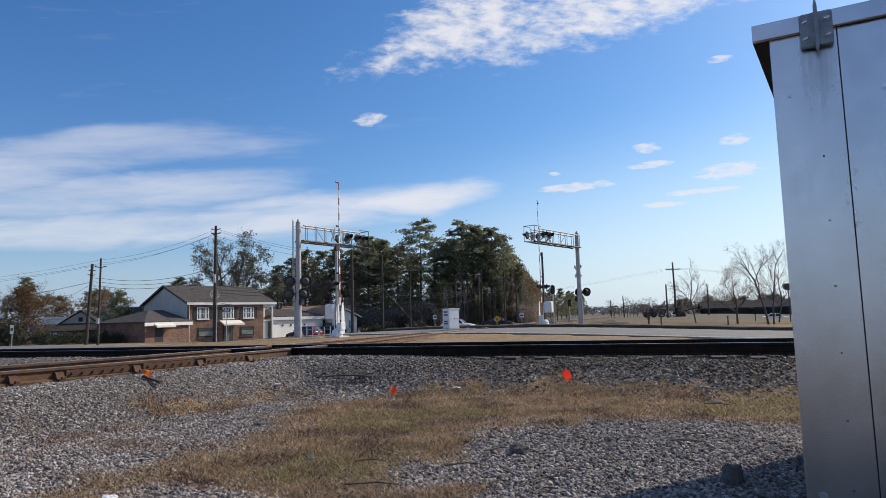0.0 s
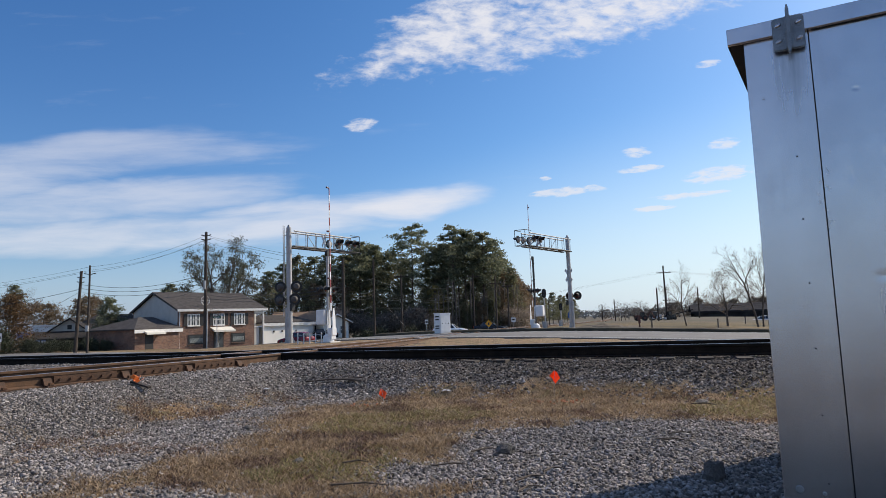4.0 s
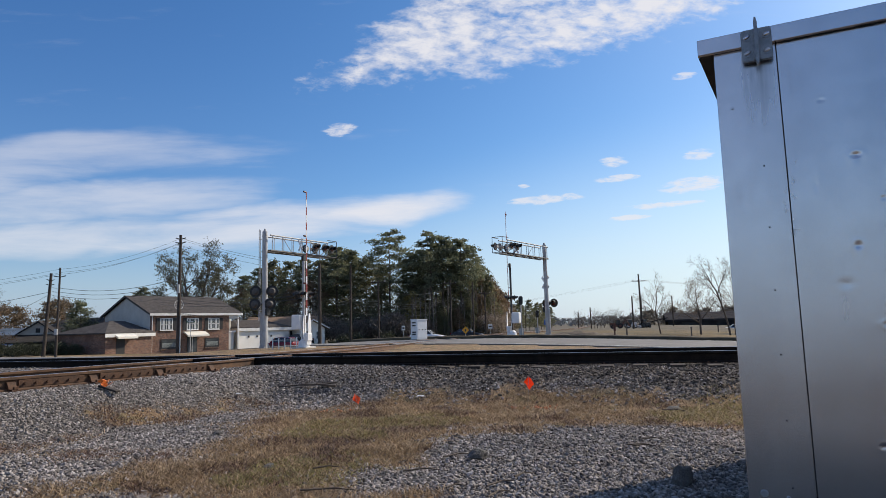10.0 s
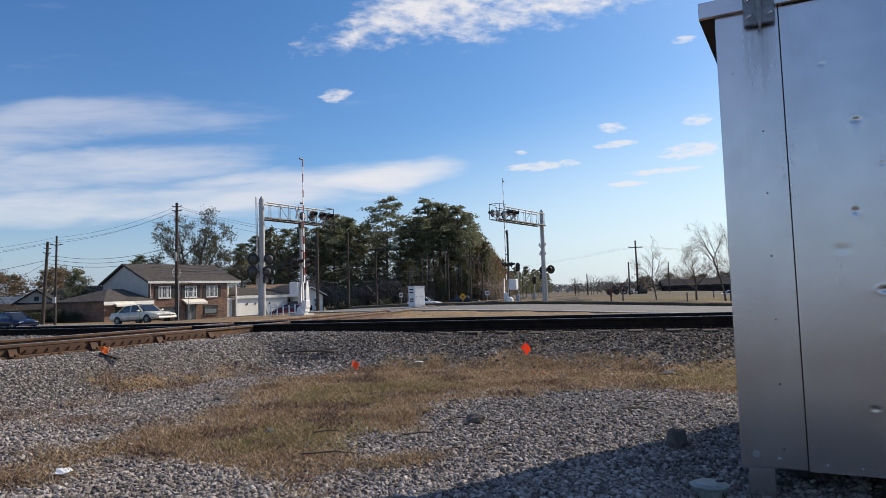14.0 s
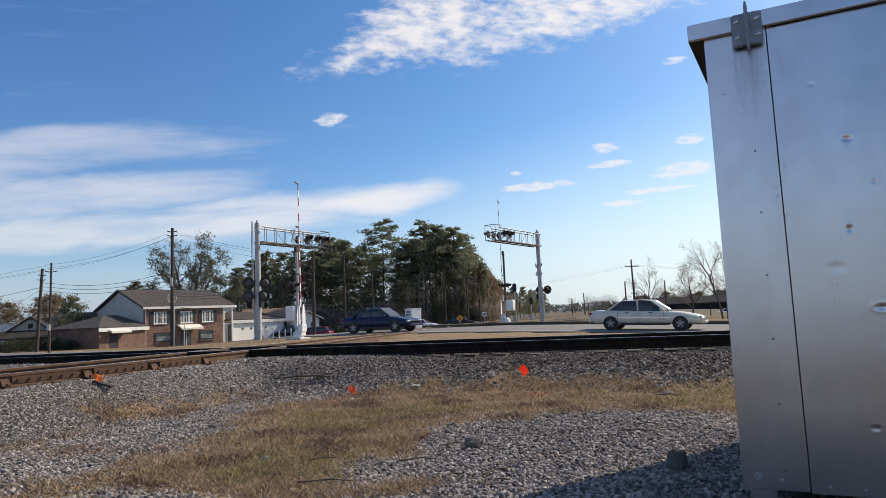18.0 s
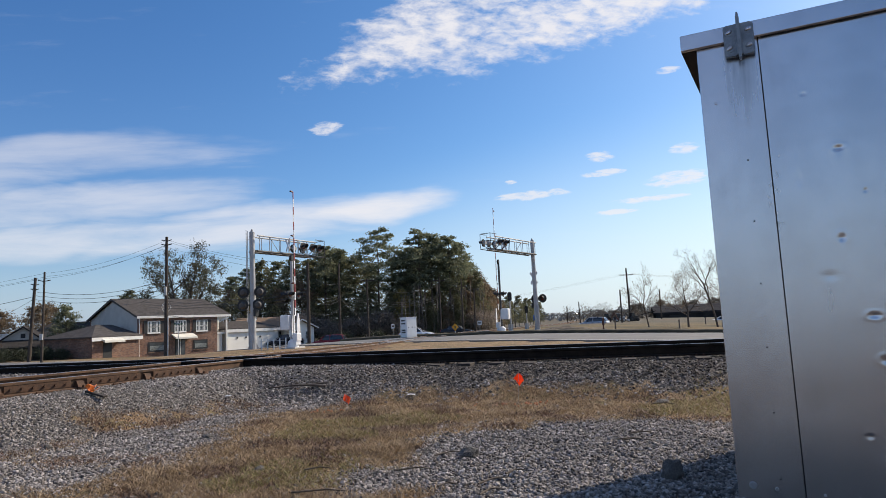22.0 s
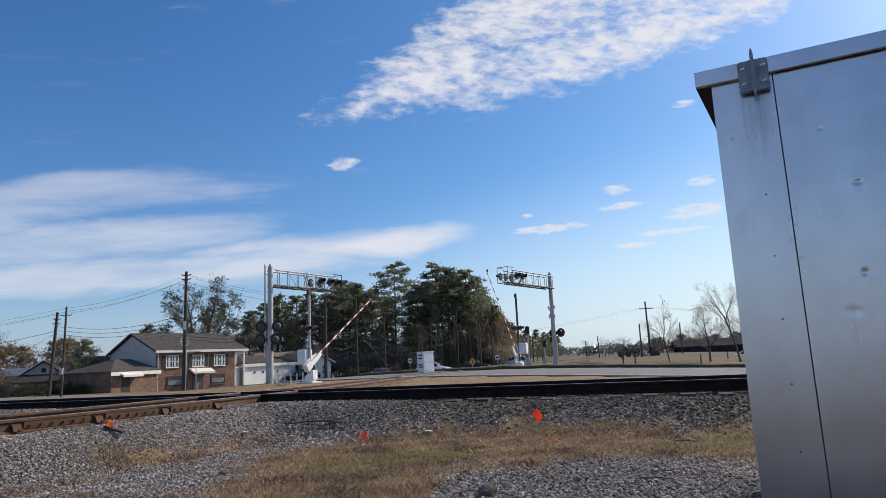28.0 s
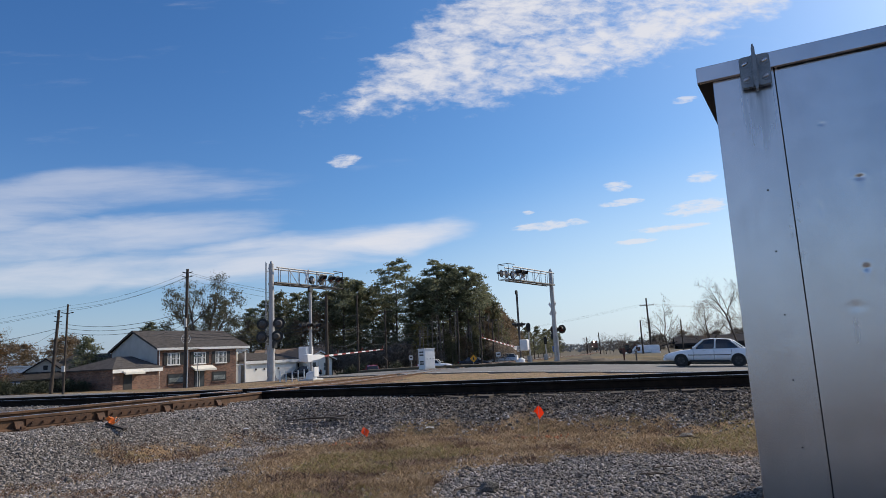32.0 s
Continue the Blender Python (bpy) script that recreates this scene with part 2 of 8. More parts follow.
def ground_material():
    """Gravel, dry grass and distant field, told apart by two painted masks of where each grows."""
    m = bpy.data.materials.new("gravel_and_dry_grass")
    m.use_nodes = True
    n = Nodes(m.node_tree)
    co = n.node("ShaderNodeTexCoord").outputs["Object"]
    grass = n.node("ShaderNodeAttribute", attribute_name="grass").outputs["Fac"]
    field = n.node("ShaderNodeAttribute", attribute_name="field").outputs["Fac"]
    cell = n.node("ShaderNodeTexVoronoi", {"Vector": co, "Scale": 24.0, "Randomness": 1.0})
    edge = n.node("ShaderNodeTexVoronoi", {"Vector": co, "Scale": 24.0}, feature="DISTANCE_TO_EDGE")
    stone_v = n.node("ShaderNodeSeparateColor", {0: cell.outputs["Color"]}).outputs[0]
    dirt = n.noise(1.1, 4.0, co)
    stone = n.mix(stone_v, rgb(0.062, 0.054, 0.048), rgb(0.29, 0.26, 0.233))
    # shade in the crevices between stones, painted along the cell edges
    stone = n.mix(n.ramp(edge.outputs["Distance"], 0.10, 0.0), stone, rgb(0.05, 0.047, 0.043))
    stone = n.mix(n.math("MULTIPLY", n.ramp(dirt.outputs[0], 0.5, 0.75), 0.55), stone, rgb(0.15, 0.12, 0.09))
    # ballast by the rails darkened for oil and for its shaded slope
    bed = n.node("ShaderNodeAttribute", attribute_name="bed").outputs["Fac"]
    stone = n.mix(n.math("MULTIPLY", bed, 0.75), stone, n.mix(stone_v, rgb(0.040, 0.032, 0.026), rgb(0.17, 0.14, 0.115)))
    g1 = n.noise(3.2, 5.0, co)
    g2 = n.noise(70.0, 3.0, n.node("ShaderNodeMapping", {"Vector": co, "Scale": (1.0, 0.35, 1.0)}).outputs[0])
    straw = n.mix(n.ramp(g2.outputs[0], 0.3, 0.7), rgb(0.125, 0.083, 0.047), rgb(0.38, 0.255, 0.140))
    straw = n.mix(n.math("MULTIPLY", n.ramp(g1.outputs[0], 0.50, 0.68), 0.7), straw, rgb(0.130, 0.130, 0.050))
    g3 = n.noise(1.5, 6.0, n.node("ShaderNodeMapping", {"Vector": co, "Location": (7, 3, 0)}).outputs[0], 0.7)
    straw = n.mix(n.math("MULTIPLY", n.ramp(g3.outputs[0], 0.52, 0.70), 0.75), straw, rgb(0.055, 0.038, 0.024))
    edge_n = n.noise(2.4, 5.0, co, 0.65)
    f = n.ramp(n.math("ADD", grass, n.math("MULTIPLY_ADD", edge_n.outputs[0], 0.9, -0.45)), 0.4, 0.62)
    near = n.mix(f, stone, straw)
    far_n = n.noise(0.12, 5.0, co)
    far_f = n.noise(2.5, 4.0, co)
    far = n.mix(n.ramp(far_n.outputs[0], 0.35, 0.65), rgb(0.100, 0.082, 0.042), rgb(0.205, 0.140, 0.058))
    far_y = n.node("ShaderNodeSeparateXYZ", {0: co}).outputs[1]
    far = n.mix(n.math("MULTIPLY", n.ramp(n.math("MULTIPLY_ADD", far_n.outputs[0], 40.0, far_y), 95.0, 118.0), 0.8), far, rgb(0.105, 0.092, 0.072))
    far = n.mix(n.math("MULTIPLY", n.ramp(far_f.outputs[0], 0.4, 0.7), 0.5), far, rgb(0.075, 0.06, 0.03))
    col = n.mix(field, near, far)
    h = n.math("ADD", n.math("MULTIPLY", n.ramp(edge.outputs["Distance"], 0.0, 0.25), n.math("SUBTRACT", 1.0, f)), n.math("MULTIPLY", g2.outputs[0], f))
    bump = n.node("ShaderNodeBump", {"Strength": 0.9, "Distance": 0.02, "Height": h})
    s = n.node("ShaderNodeBsdfPrincipled", {"Base Color": col, "Roughness": 0.9, "Normal": bump.outputs[0], "Specular IOR Level": 0.25})
    n.node("ShaderNodeOutputMaterial", {0: s.outputs[0]})
    return m


def aluminium_material():
    """Mill-finish sheet: fine horizontal brushing, cloudy oxide and drip stains running down."""
    m = bpy.data.materials.new("mill_finish_aluminium")
    m.use_nodes = True
    n = Nodes(m.node_tree)
    co = n.node("ShaderNodeTexCoord").outputs["Object"]
    cloud = n.noise(2.2, 5.0, co, 0.6)
    drip = n.noise(16.0, 4.0, n.node("ShaderNodeMapping", {"Vector": co, "Scale": (1.0, 1.0, 0.09)}).outputs[0], 0.6)
    brush = n.noise(60.0, 2.0, n.node("ShaderNodeMapping", {"Vector": co, "Scale": (0.05, 0.05, 6.0)}).outputs[0])
    xyz = n.node("ShaderNodeSeparateXYZ", {0: co})
    x, z = xyz.outputs[0], xyz.outputs[2]
    # run-off stains below the lifting plate and grime along the seam
    below = n.math("MULTIPLY", n.ramp(n.math("ABSOLUTE", n.math("SUBTRACT", x, 0.21)), 0.11, 0.02), n.math("MULTIPLY", n.ramp(z, 2.05, 2.52), n.ramp(z, 2.70, 2.50)))
    seam = n.math("MULTIPLY", n.ramp(n.math("ABSOLUTE", n.math("SUBTRACT", x, 0.325)), 0.075, 0.0), n.math("MULTIPLY", n.ramp(z, 1.35, 1.75), n.ramp(z, 2.15, 1.95)))
    smear = n.noise(26.0, 5.0, n.node("ShaderNodeMapping", {"Vector": co, "Scale": (1.0, 1.0, 0.45)}).outputs[0], 0.65)
    stains = n.math("ADD", n.math("MULTIPLY", below, n.ramp(drip.outputs[0], 0.36, 0.62)), n.math("MULTIPLY", n.math("MULTIPLY", seam, 0.55), n.ramp(smear.outputs[0], 0.52, 0.66)))
    drips = n.math("MULTIPLY_ADD", n.ramp(drip.outputs[0], 0.56, 0.74), 0.12, stains)
    col = n.mix(n.ramp(cloud.outputs[0], 0.3, 0.7), rgb(0.58, 0.535, 0.535), rgb(0.69, 0.64, 0.635))
    col = n.mix(n.math("MULTIPLY", drips, 0.55), col, rgb(0.26, 0.265, 0.28))
    rough = n.math("ADD", n.math("MULTIPLY_ADD", cloud.outputs[0], 0.10, 0.20), n.math("MULTIPLY", drips, 0.15))
    bump = n.node("ShaderNodeBump", {"Strength": 0.035, "Distance": 0.004, "Height": brush.outputs[0]})
    warp = n.node("ShaderNodeBump", {"Strength": 0.05, "Distance": 0.05, "Height": n.noise(1.1, 2.0, co).outputs[0], "Normal": bump.outputs[0]})
    s = n.node("ShaderNodeBsdfPrincipled", {"Base Color": col, "Roughness": rough, "Metallic": 1.0, "Normal": warp.outputs[0]})
    n.node("ShaderNodeOutputMaterial", {0: s.outputs[0]})
    return m


def stone_material(name, dark, light, dust):
    """Angular crushed stone: each piece has its own tone, many of them dark."""
    m = bpy.data.materials.new(name)
    m.use_nodes = True
    n = Nodes(m.node_tree)
    i = n.node("ShaderNodeNewGeometry").outputs["Random Per Island"]
    co = n.node("ShaderNodeTexCoord").outputs["Object"]
    grain = n.noise(160.0, 3.0, co)
    col = n.mix(n.math("POWER", i, 1.35), rgb(*dark), rgb(*light))
    col = n.mix(n.math("MULTIPLY", n.ramp(n.math("FRACT", n.math("MULTIPLY", i, 37.0)), 0.6, 1.0), 0.6), col, rgb(*dust))
    col = n.mix(n.math("MULTIPLY", n.ramp(grain.outputs[0], 0.35, 0.7), 0.35), col, rgb(*[c * 0.6 for c in dark]))
    patch = n.noise(0.9, 4.0, co)
    col = n.mix(n.math("MULTIPLY", n.ramp(patch.outputs[0], 0.48, 0.72), 0.40), col, rgb(*[c * 0.45 for c in dust]))
    s = n.node("ShaderNodeBsdfPrincipled", {"Base Color": col, "Roughness": 0.85, "Specular IOR Level": 0.3})
    n.node("ShaderNodeOutputMaterial", {0: s.outputs[0]})
    return m


M = {
    "ground": ground_material(),
    "aluminium": aluminium_material(),
    "aluminium_dark": material("weathered_aluminium_edge", (0.30, 0.31, 0.32), (0.44, 0.45, 0.46), 6, 0.45, 0.8, 0.08, 120, 0.4),
    "black": material("black_paint", (0.012, 0.012, 0.013), (0.03, 0.03, 0.03), 8, 0.55, 0.0, 0.1, 80),
    "rust": material("rusty_rail_steel", (0.052, 0.029, 0.018), (0.165, 0.088, 0.045), 5, 0.85, 0.1, 0.4, 50, 0.9, (0.022, 0.016, 0.013)),
    # near-black: shade on the rail side facing the camera is in the colour
    "rail_shaded": material("shaded_rail_steel", (0.010, 0.008, 0.007), (0.028, 0.021, 0.016), 5, 0.9, 0.0, 0.3, 50, 0.4, (0.014, 0.011, 0.009), spec=0.12),
    "rail_top": material("polished_rail_head", (0.34, 0.34, 0.35), (0.55, 0.55, 0.56), 3, 0.34, 1.0, 0.05, 200),
    "tie": material("creosoted_timber", (0.022, 0.017, 0.014), (0.075, 0.060, 0.048), 4, 0.9, 0.0, 0.6, 40, random_tint=0.3),
    "asphalt": material("worn_asphalt", (0.125, 0.118, 0.110), (0.205, 0.195, 0.182), 0.8, 0.9, 0.0, 0.4, 50, 0.35, (0.10, 0.095, 0.09)),
    # dark colour of the strip that stands for the road edge's shadow line
    "verge": material("dark_road_edge", (0.030, 0.026, 0.016), (0.10, 0.078, 0.042), 2.0, 0.95, 0, 0.8, 20, 0.4, (0.03, 0.022, 0.015)),
    "white_line": material("road_paint", (0.55, 0.55, 0.53), (0.75, 0.75, 0.72), 3, 0.7, 0, 0.1, 60, 0.5, (0.3, 0.3, 0.29)),
    "galvanised": material("galvanised_steel", (0.34, 0.345, 0.35), (0.50, 0.505, 0.51), 2.5, 0.68, 0.25, 0.1, 60, 0.3, (0.32, 0.30, 0.28)),
    "white_paint": material("white_enamel", (0.68, 0.69, 0.70), (0.82, 0.82, 0.82), 3, 0.45, 0.0, 0.05, 60, 0.25, (0.5, 0.48, 0.44)),
    "siding": material("grey_siding", (0.50, 0.48, 0.43), (0.60, 0.58, 0.53), 1.0, 0.8, 0, 0.1, 40),
    "shingle": material("grey_shingle", (0.055, 0.050, 0.047), (0.115, 0.105, 0.10), 2.5, 0.95, 0, 0.4, 30, 0.4, (0.06, 0.055, 0.05), random_tint=0.2, spec=0.1),
    "shingle_brown": material("brown_shingle", (0.17, 0.11, 0.07), (0.28, 0.19, 0.125), 2.5, 0.95, 0, 0.4, 30, random_tint=0.2),
    "stucco": material("cream_stucco", (0.84, 0.80, 0.72), (0.91, 0.885, 0.82), 0.8, 0.9, 0, 0.2, 50, 0.15, (0.5, 0.46, 0.4)),
    "trim": material("white_trim", (0.68, 0.67, 0.64), (0.82, 0.81, 0.78), 2, 0.6, 0, 0.05, 60, 0.2, (0.5, 0.48, 0.44)),
    "glass": material("window_glass", (0.03, 0.036, 0.04), (0.10, 0.115, 0.125), 0.6, 0.12, 0.0, 0.0, 20),
    "shutter_brown": material("dark_brown_boards", (0.05, 0.042, 0.036), (0.10, 0.085, 0.07), 3, 0.8, 0, 0.1, 40),
    "pole_wood": material("weathered_pole_timber", (0.030, 0.023, 0.019), (0.085, 0.066, 0.052), 3, 0.9, 0, 0.4, 40),
    "bark": material("tree_bark", (0.05, 0.04, 0.032), (0.15, 0.12, 0.095), 4, 0.95, 0, 0.6, 30),
    "bark_pale": material("pale_bark", (0.10, 0.085, 0.07), (0.24, 0.20, 0.17), 4, 0.95, 0, 0.5, 30),
    "pine": leaf_material("pine_needles", (0.075, 0.092, 0.058), (0.275, 0.285, 0.170), 0.5),
    "leaf_green": leaf_material("green_leaves", (0.075, 0.085, 0.048), (0.250, 0.235, 0.130), 0.5),
    "leaf_oak": leaf_material("dull_oak_leaves", (0.045, 0.050, 0.032), (0.15, 0.145, 0.090), 0.35),
    # the shrubs' backlit darkness is put into this leaf colour
    "leaf_dark": leaf_material("backlit_evergreen_leaves", (0.020, 0.026, 0.015), (0.075, 0.085, 0.045), 0.25),
    "leaf_thicket": leaf_material("grey_brown_thicket", (0.13, 0.11, 0.093), (0.34, 0.28, 0.23), 0.5),
    "leaf_brown": leaf_material("russet_leaves", (0.11, 0.080, 0.050), (0.27, 0.195, 0.12), 0.4),
    "leaf_yellow": leaf_material("yellowing_leaves", (0.12, 0.10, 0.03), (0.30, 0.24, 0.08), 0.3),
    "leaf_far": leaf_material("far_wood_leaves", (0.10, 0.092, 0.080), (0.23, 0.20, 0.17), 0.5),
    # the haze of distance is mixed into this bluish-grey leaf colour
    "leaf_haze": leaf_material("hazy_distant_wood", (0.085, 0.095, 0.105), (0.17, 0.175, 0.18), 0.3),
    "shingle_dark": material("dark_shingle", (0.028, 0.026, 0.025), (0.065, 0.060, 0.057), 2.5, 0.95, 0, 0.4, 30, 0.4, (0.03, 0.028, 0.026), random_tint=0.2, spec=0.1),
    # walls in shade: the shade is put into this dark siding colour
    "siding_shaded": material("shaded_brown_siding", (0.045, 0.038, 0.032), (0.095, 0.080, 0.066), 1.0, 0.85, 0, 0.1, 40),
    "orange": material("orange_marker_flag", (0.95, 0.10, 0.015), (1.0, 0.17, 0.03), 20, 0.5, 0, 0.1, 60),
    "red": material("red_reflective", (0.20, 0.030, 0.026), (0.30, 0.050, 0.040), 5, 0.5, 0, 0.05, 60),
    "stone": stone_material("crushed_stone", (0.085, 0.075, 0.068), (0.555, 0.505, 0.465), (0.275, 0.225, 0.183)),
    # brown oily stone, with the shade of the slope in its tone
    "stone_dark": stone_material("oily_shaded_ballast", (0.030, 0.025, 0.020), (0.22, 0.185, 0.155), (0.13, 0.10, 0.075)),
    "blade": leaf_material("dry_grass_blades", (0.18, 0.124, 0.073), (0.485, 0.353, 0.21), 0.3),
    "blade_dead": leaf_material("dead_weed_blades", (0.060, 0.037, 0.027), (0.24, 0.145, 0.098), 0.2),
    "leaf_rust": leaf_material("orange_brown_leaves", (0.050, 0.036, 0.018), (0.21, 0.115, 0.045), 0.3),
    "blade_green": leaf_material("green_grass_blades", (0.115, 0.115, 0.040), (0.36, 0.31, 0.115), 0.3),
    "rubber": material("tyre_rubber", (0.012, 0.012, 0.012), (0.03, 0.03, 0.03), 9, 0.8, 0, 0.2, 90),
    "lens": material("dark_signal_lens", (0.05, 0.008, 0.006), (0.10, 0.015, 0.01), 4, 0.15, 0, 0.0, 40),
    "grille": material("grey_concrete", (0.34, 0.33, 0.31), (0.48, 0.47, 0.44), 2, 0.9, 0, 0.3, 40, 0.3),
}


# ---------------------------------------------------------------- mesh helpers
def finish(name, bm, mat, smooth=False):
    me = bpy.data.meshes.new(name)
    bmesh.ops.recalc_face_normals(bm, faces=bm.faces[:])
    if smooth:
        for f in bm.faces:
            f.smooth = True
    bm.to_mesh(me)
    bm.free()
    me.materials.append(mat)
    return me


def part(name, bm, mat, parent=None, label="", m=None, smooth=False):
    """Links a bmesh as one mesh object, under a thing or a part."""
    ob = new(name, finish(name, bm, mat, smooth))
    ob.parent = parent
    if m is not None:
        ob.matrix_basis = m
    if label:
        ob["label"] = label
    return ob


def thing(name, m, label, category, group="", kind=""):
    ob = new(name)
    ob.empty_display_size = 0.2
    ob.matrix_basis = m
    return tagged(ob, label, category, group, kind)


def add_box(bm, x0, x1, y0, y1, z0, z1, m=None, bevel=0.0):
    r = bmesh.ops.create_cube(bm, size=1.0)
    vs = r["verts"]
    t = Matrix.Translation(((x0 + x1) / 2, (y0 + y1) / 2, (z0 + z1) / 2)) @ Matrix.Diagonal((x1 - x0, y1 - y0, z1 - z0, 1))
    bmesh.ops.transform(bm, matrix=(m @ t if m is not None else t), verts=vs)
    if bevel:
        es = list({e for v in vs for e in v.link_edges})
        bmesh.ops.bevel(bm, geom=es, offset=bevel, segments=2, affect="EDGES", profile=0.5)
    return bm


def box(x0, x1, y0, y1, z0, z1, m=None, bevel=0.0):
    return add_box(bmesh.new(), x0, x1, y0, y1, z0, z1, m, bevel)


def add_rod(bm, a, b, r0, r1=None, n=8, caps=True):
    a, b = Vector(a), Vector(b)
    r1 = r0 if r1 is None else r1
    d = b - a
    t = Matrix.Translation((a + b) / 2) @ d.to_track_quat("Z", "Y").to_matrix().to_4x4()
    bmesh.ops.create_cone(bm, cap_ends=caps, segments=n, radius1=r0, radius2=r1, depth=d.length, matrix=t)
    return bm


def rod(a, b, r0, r1=None, n=8, caps=True):
    return add_rod(bmesh.new(), a, b, r0, r1, n, caps)


def add_prism(bm, outline, y0, y1, m=None):
    """An outline in x, z drawn out along y."""
    a = [bm.verts.new((x, y0, z)) for x, z in outline]
    b = [bm.verts.new((x, y1, z)) for x, z in outline]
    k = len(outline)
    bm.faces.new(a)
    bm.faces.new(b[::-1])
    for i in range(k):
        bm.faces.new((a[i], b[i], b[(i + 1) % k], a[(i + 1) % k]))
    if m is not None:
        bmesh.ops.transform(bm, matrix=m, verts=a + b)
    return bm


def prism(outline, y0, y1, m=None):
    return add_prism(bmesh.new(), outline, y0, y1, m)


def smooth01(x, a, b):
    t = min(1.0, max(0.0, (x - a) / (b - a)))
    return t * t * (3 - 2 * t)


# ---------------------------------------------------------------- the lie of the land
ROAD_O = Vector((0.0, 40.2))
ROAD_U = Vector((math.cos(radians(-29.3)), math.sin(radians(-29.3))))
ROAD_N = Vector((-ROAD_U.y, ROAD_U.x))
ROAD_HALF, ROAD_NEAR = 6.2, 4.5
A_P, A_U = Vector((0.0, 12.1)), Vector((1.0, -0.36)).normalized()      # near rail of the main line
A_N = Vector((-A_U.y, A_U.x))
RAIL_TOP = 0.62
GAUGE = 1.50


def rail_z(x):
    """The main line's rail head, which falls gently towards -x."""
    return RAIL_TOP + 0.003 * min(0.0, x)


def road_sn(x, y):
    d = Vector((x, y)) - ROAD_O
    return d.dot(ROAD_U), d.dot(ROAD_N)


def road_z(s):
    return 0.20 - 1.10 * smooth01(-s, 3, 34) - 0.50 * smooth01(s, 2, 24) - 0.2 * smooth01(s, 24, 120)


def track_b(k):
    """The crossing line's near rail: k runs from the near end to the far distance."""
    pts = B_POINTS
    i = min(int(k), len(pts) - 2)
    i = max(i, 0)
    f = k - i
    p0, p1, p2, p3 = pts[max(i - 1, 0)], pts[i], pts[i + 1], pts[min(i + 2, len(pts) - 1)]
    p0, p1, p2, p3 = Vector(p0), Vector(p1), Vector(p2), Vector(p3)
    return 0.5 * (2 * p1 + (p2 - p0) * f + (2 * p0 - 5 * p1 + 4 * p2 - p3) * f * f + (3 * p1 - p0 - 3 * p2 + p3) * f ** 3)


B_POINTS = ((-11.5, 1.2, 0.61), (-8.6, 5.0, 0.61), (-5.85, 8.9, 0.61), (-3.75, 12.6, 0.61), (-2.35, 17.5, 0.57), (-1.75, 24.0, 0.46), (-1.0, 33.0, 0.30),
            (1.5, 43.0, 0.27), (6.5, 60.0, 0.22), (14.0, 82.0, 0.1), (29.0, 125.0, -0.1), (52.0, 200.0, -0.2), (78.0, 300.0, -0.3), (105.0, 400.0, -0.4),
            (155.0, 600.0, -0.5), (230.0, 900.0, -0.6))
B_CENTRE = []
for _i in range(0, 150):
    _p, _q = track_b(_i / 10.0), track_b(_i / 10.0 + 0.01)
    _t = (_q - _p).xy.normalized()
    B_CENTRE.append((_p.x - _t.y * GAUGE / 2, _p.y + _t.x * GAUGE / 2, _p.z))
B_ARR = np.array(B_CENTRE)


def base_z(x, y):
    s, n = road_sn(x, y)
    zr = road_z(s)
    w = smooth01(y + 0.4 * x, 14, 32)
    z = zr * w
    if n > 6:
        far = -1.65 * smooth01(-s, 5, 45) - 0.85 * smooth01(s, -5, 25)
        z += (far - zr) * smooth01(n, 9, 30)
    return z


def ground_z(x, y):
    z = base_z(x, y)
    s, n = road_sn(x, y)
    d = (x - A_P.x) * A_N.x + (y - A_P.y) * A_N.y - GAUGE / 2
    bed = rail_z(x) - 0.142 - 0.088 * smooth01(x, -3.0, 1.0)
    wa = 1 - smooth01(abs(d), 1.65, 3.3)
    za = z + (bed - z) * wa if bed > z else z
    if -20 < x < 60 and y < 130:
        k = np.argmin((B_ARR[:, 0] - x) ** 2 + (B_ARR[:, 1] - y) ** 2)
        db = math.hypot(B_ARR[k, 0] - x, B_ARR[k, 1] - y)
        bb = B_ARR[k, 2] - 0.19
        wb = 1 - smooth01(db, 1.6, 3.0)
        zb = z + (bb - z) * wb if bb > z else z
        za = max(za, zb)
    if -ROAD_NEAR - 0.1 < n < ROAD_HALF + 0.1:
        za = min(za, road_z(s) - 0.05)
    return za + 0.02 * noise.noise((x * 0.8, y * 0.8, 0.3)) * (1 if y < 40 else 0)


GRASS_POLY = ((-2.9, 4.4), (-2.95, 4.8), (-3.1, 5.1), (-2.65, 5.6), (-2.2, 6.1), (-2.15, 6.6), (-2.2, 7.2), (-2.5, 8.1), (-2.4, 8.9), (-2.0, 9.4), (-1.0, 9.9), (-0.2, 10.15), (0.6, 9.9), (1.45, 9.7),
              (2.35, 9.4), (3.3, 8.8), (5.0, 8.3), (8.0, 6.6), (7.0, 5.0), (3.4, 6.4), (3.0, 6.9), (2.6, 7.15), (1.6, 7.2), (0.65, 7.15), (0.15, 6.5), (-0.05, 5.75), (-0.4, 5.15), (-0.6, 4.5),
              (-0.7, 3.7), (-1.0, 3.7), (-1.05, 4.6), (-1.9, 4.7), (-2.25, 4.65), (-2.15, 4.3))
WEEDS = ((-4.2, 6.05, 0.20), (-4.3, 6.9, 0.16), (-4.0, 7.35, 0.15), (-3.0, 6.45, 0.26), (-3.4, 6.6, 0.16), (-2.6, 6.2, 0.2), (-0.1, 4.3, 0.2))


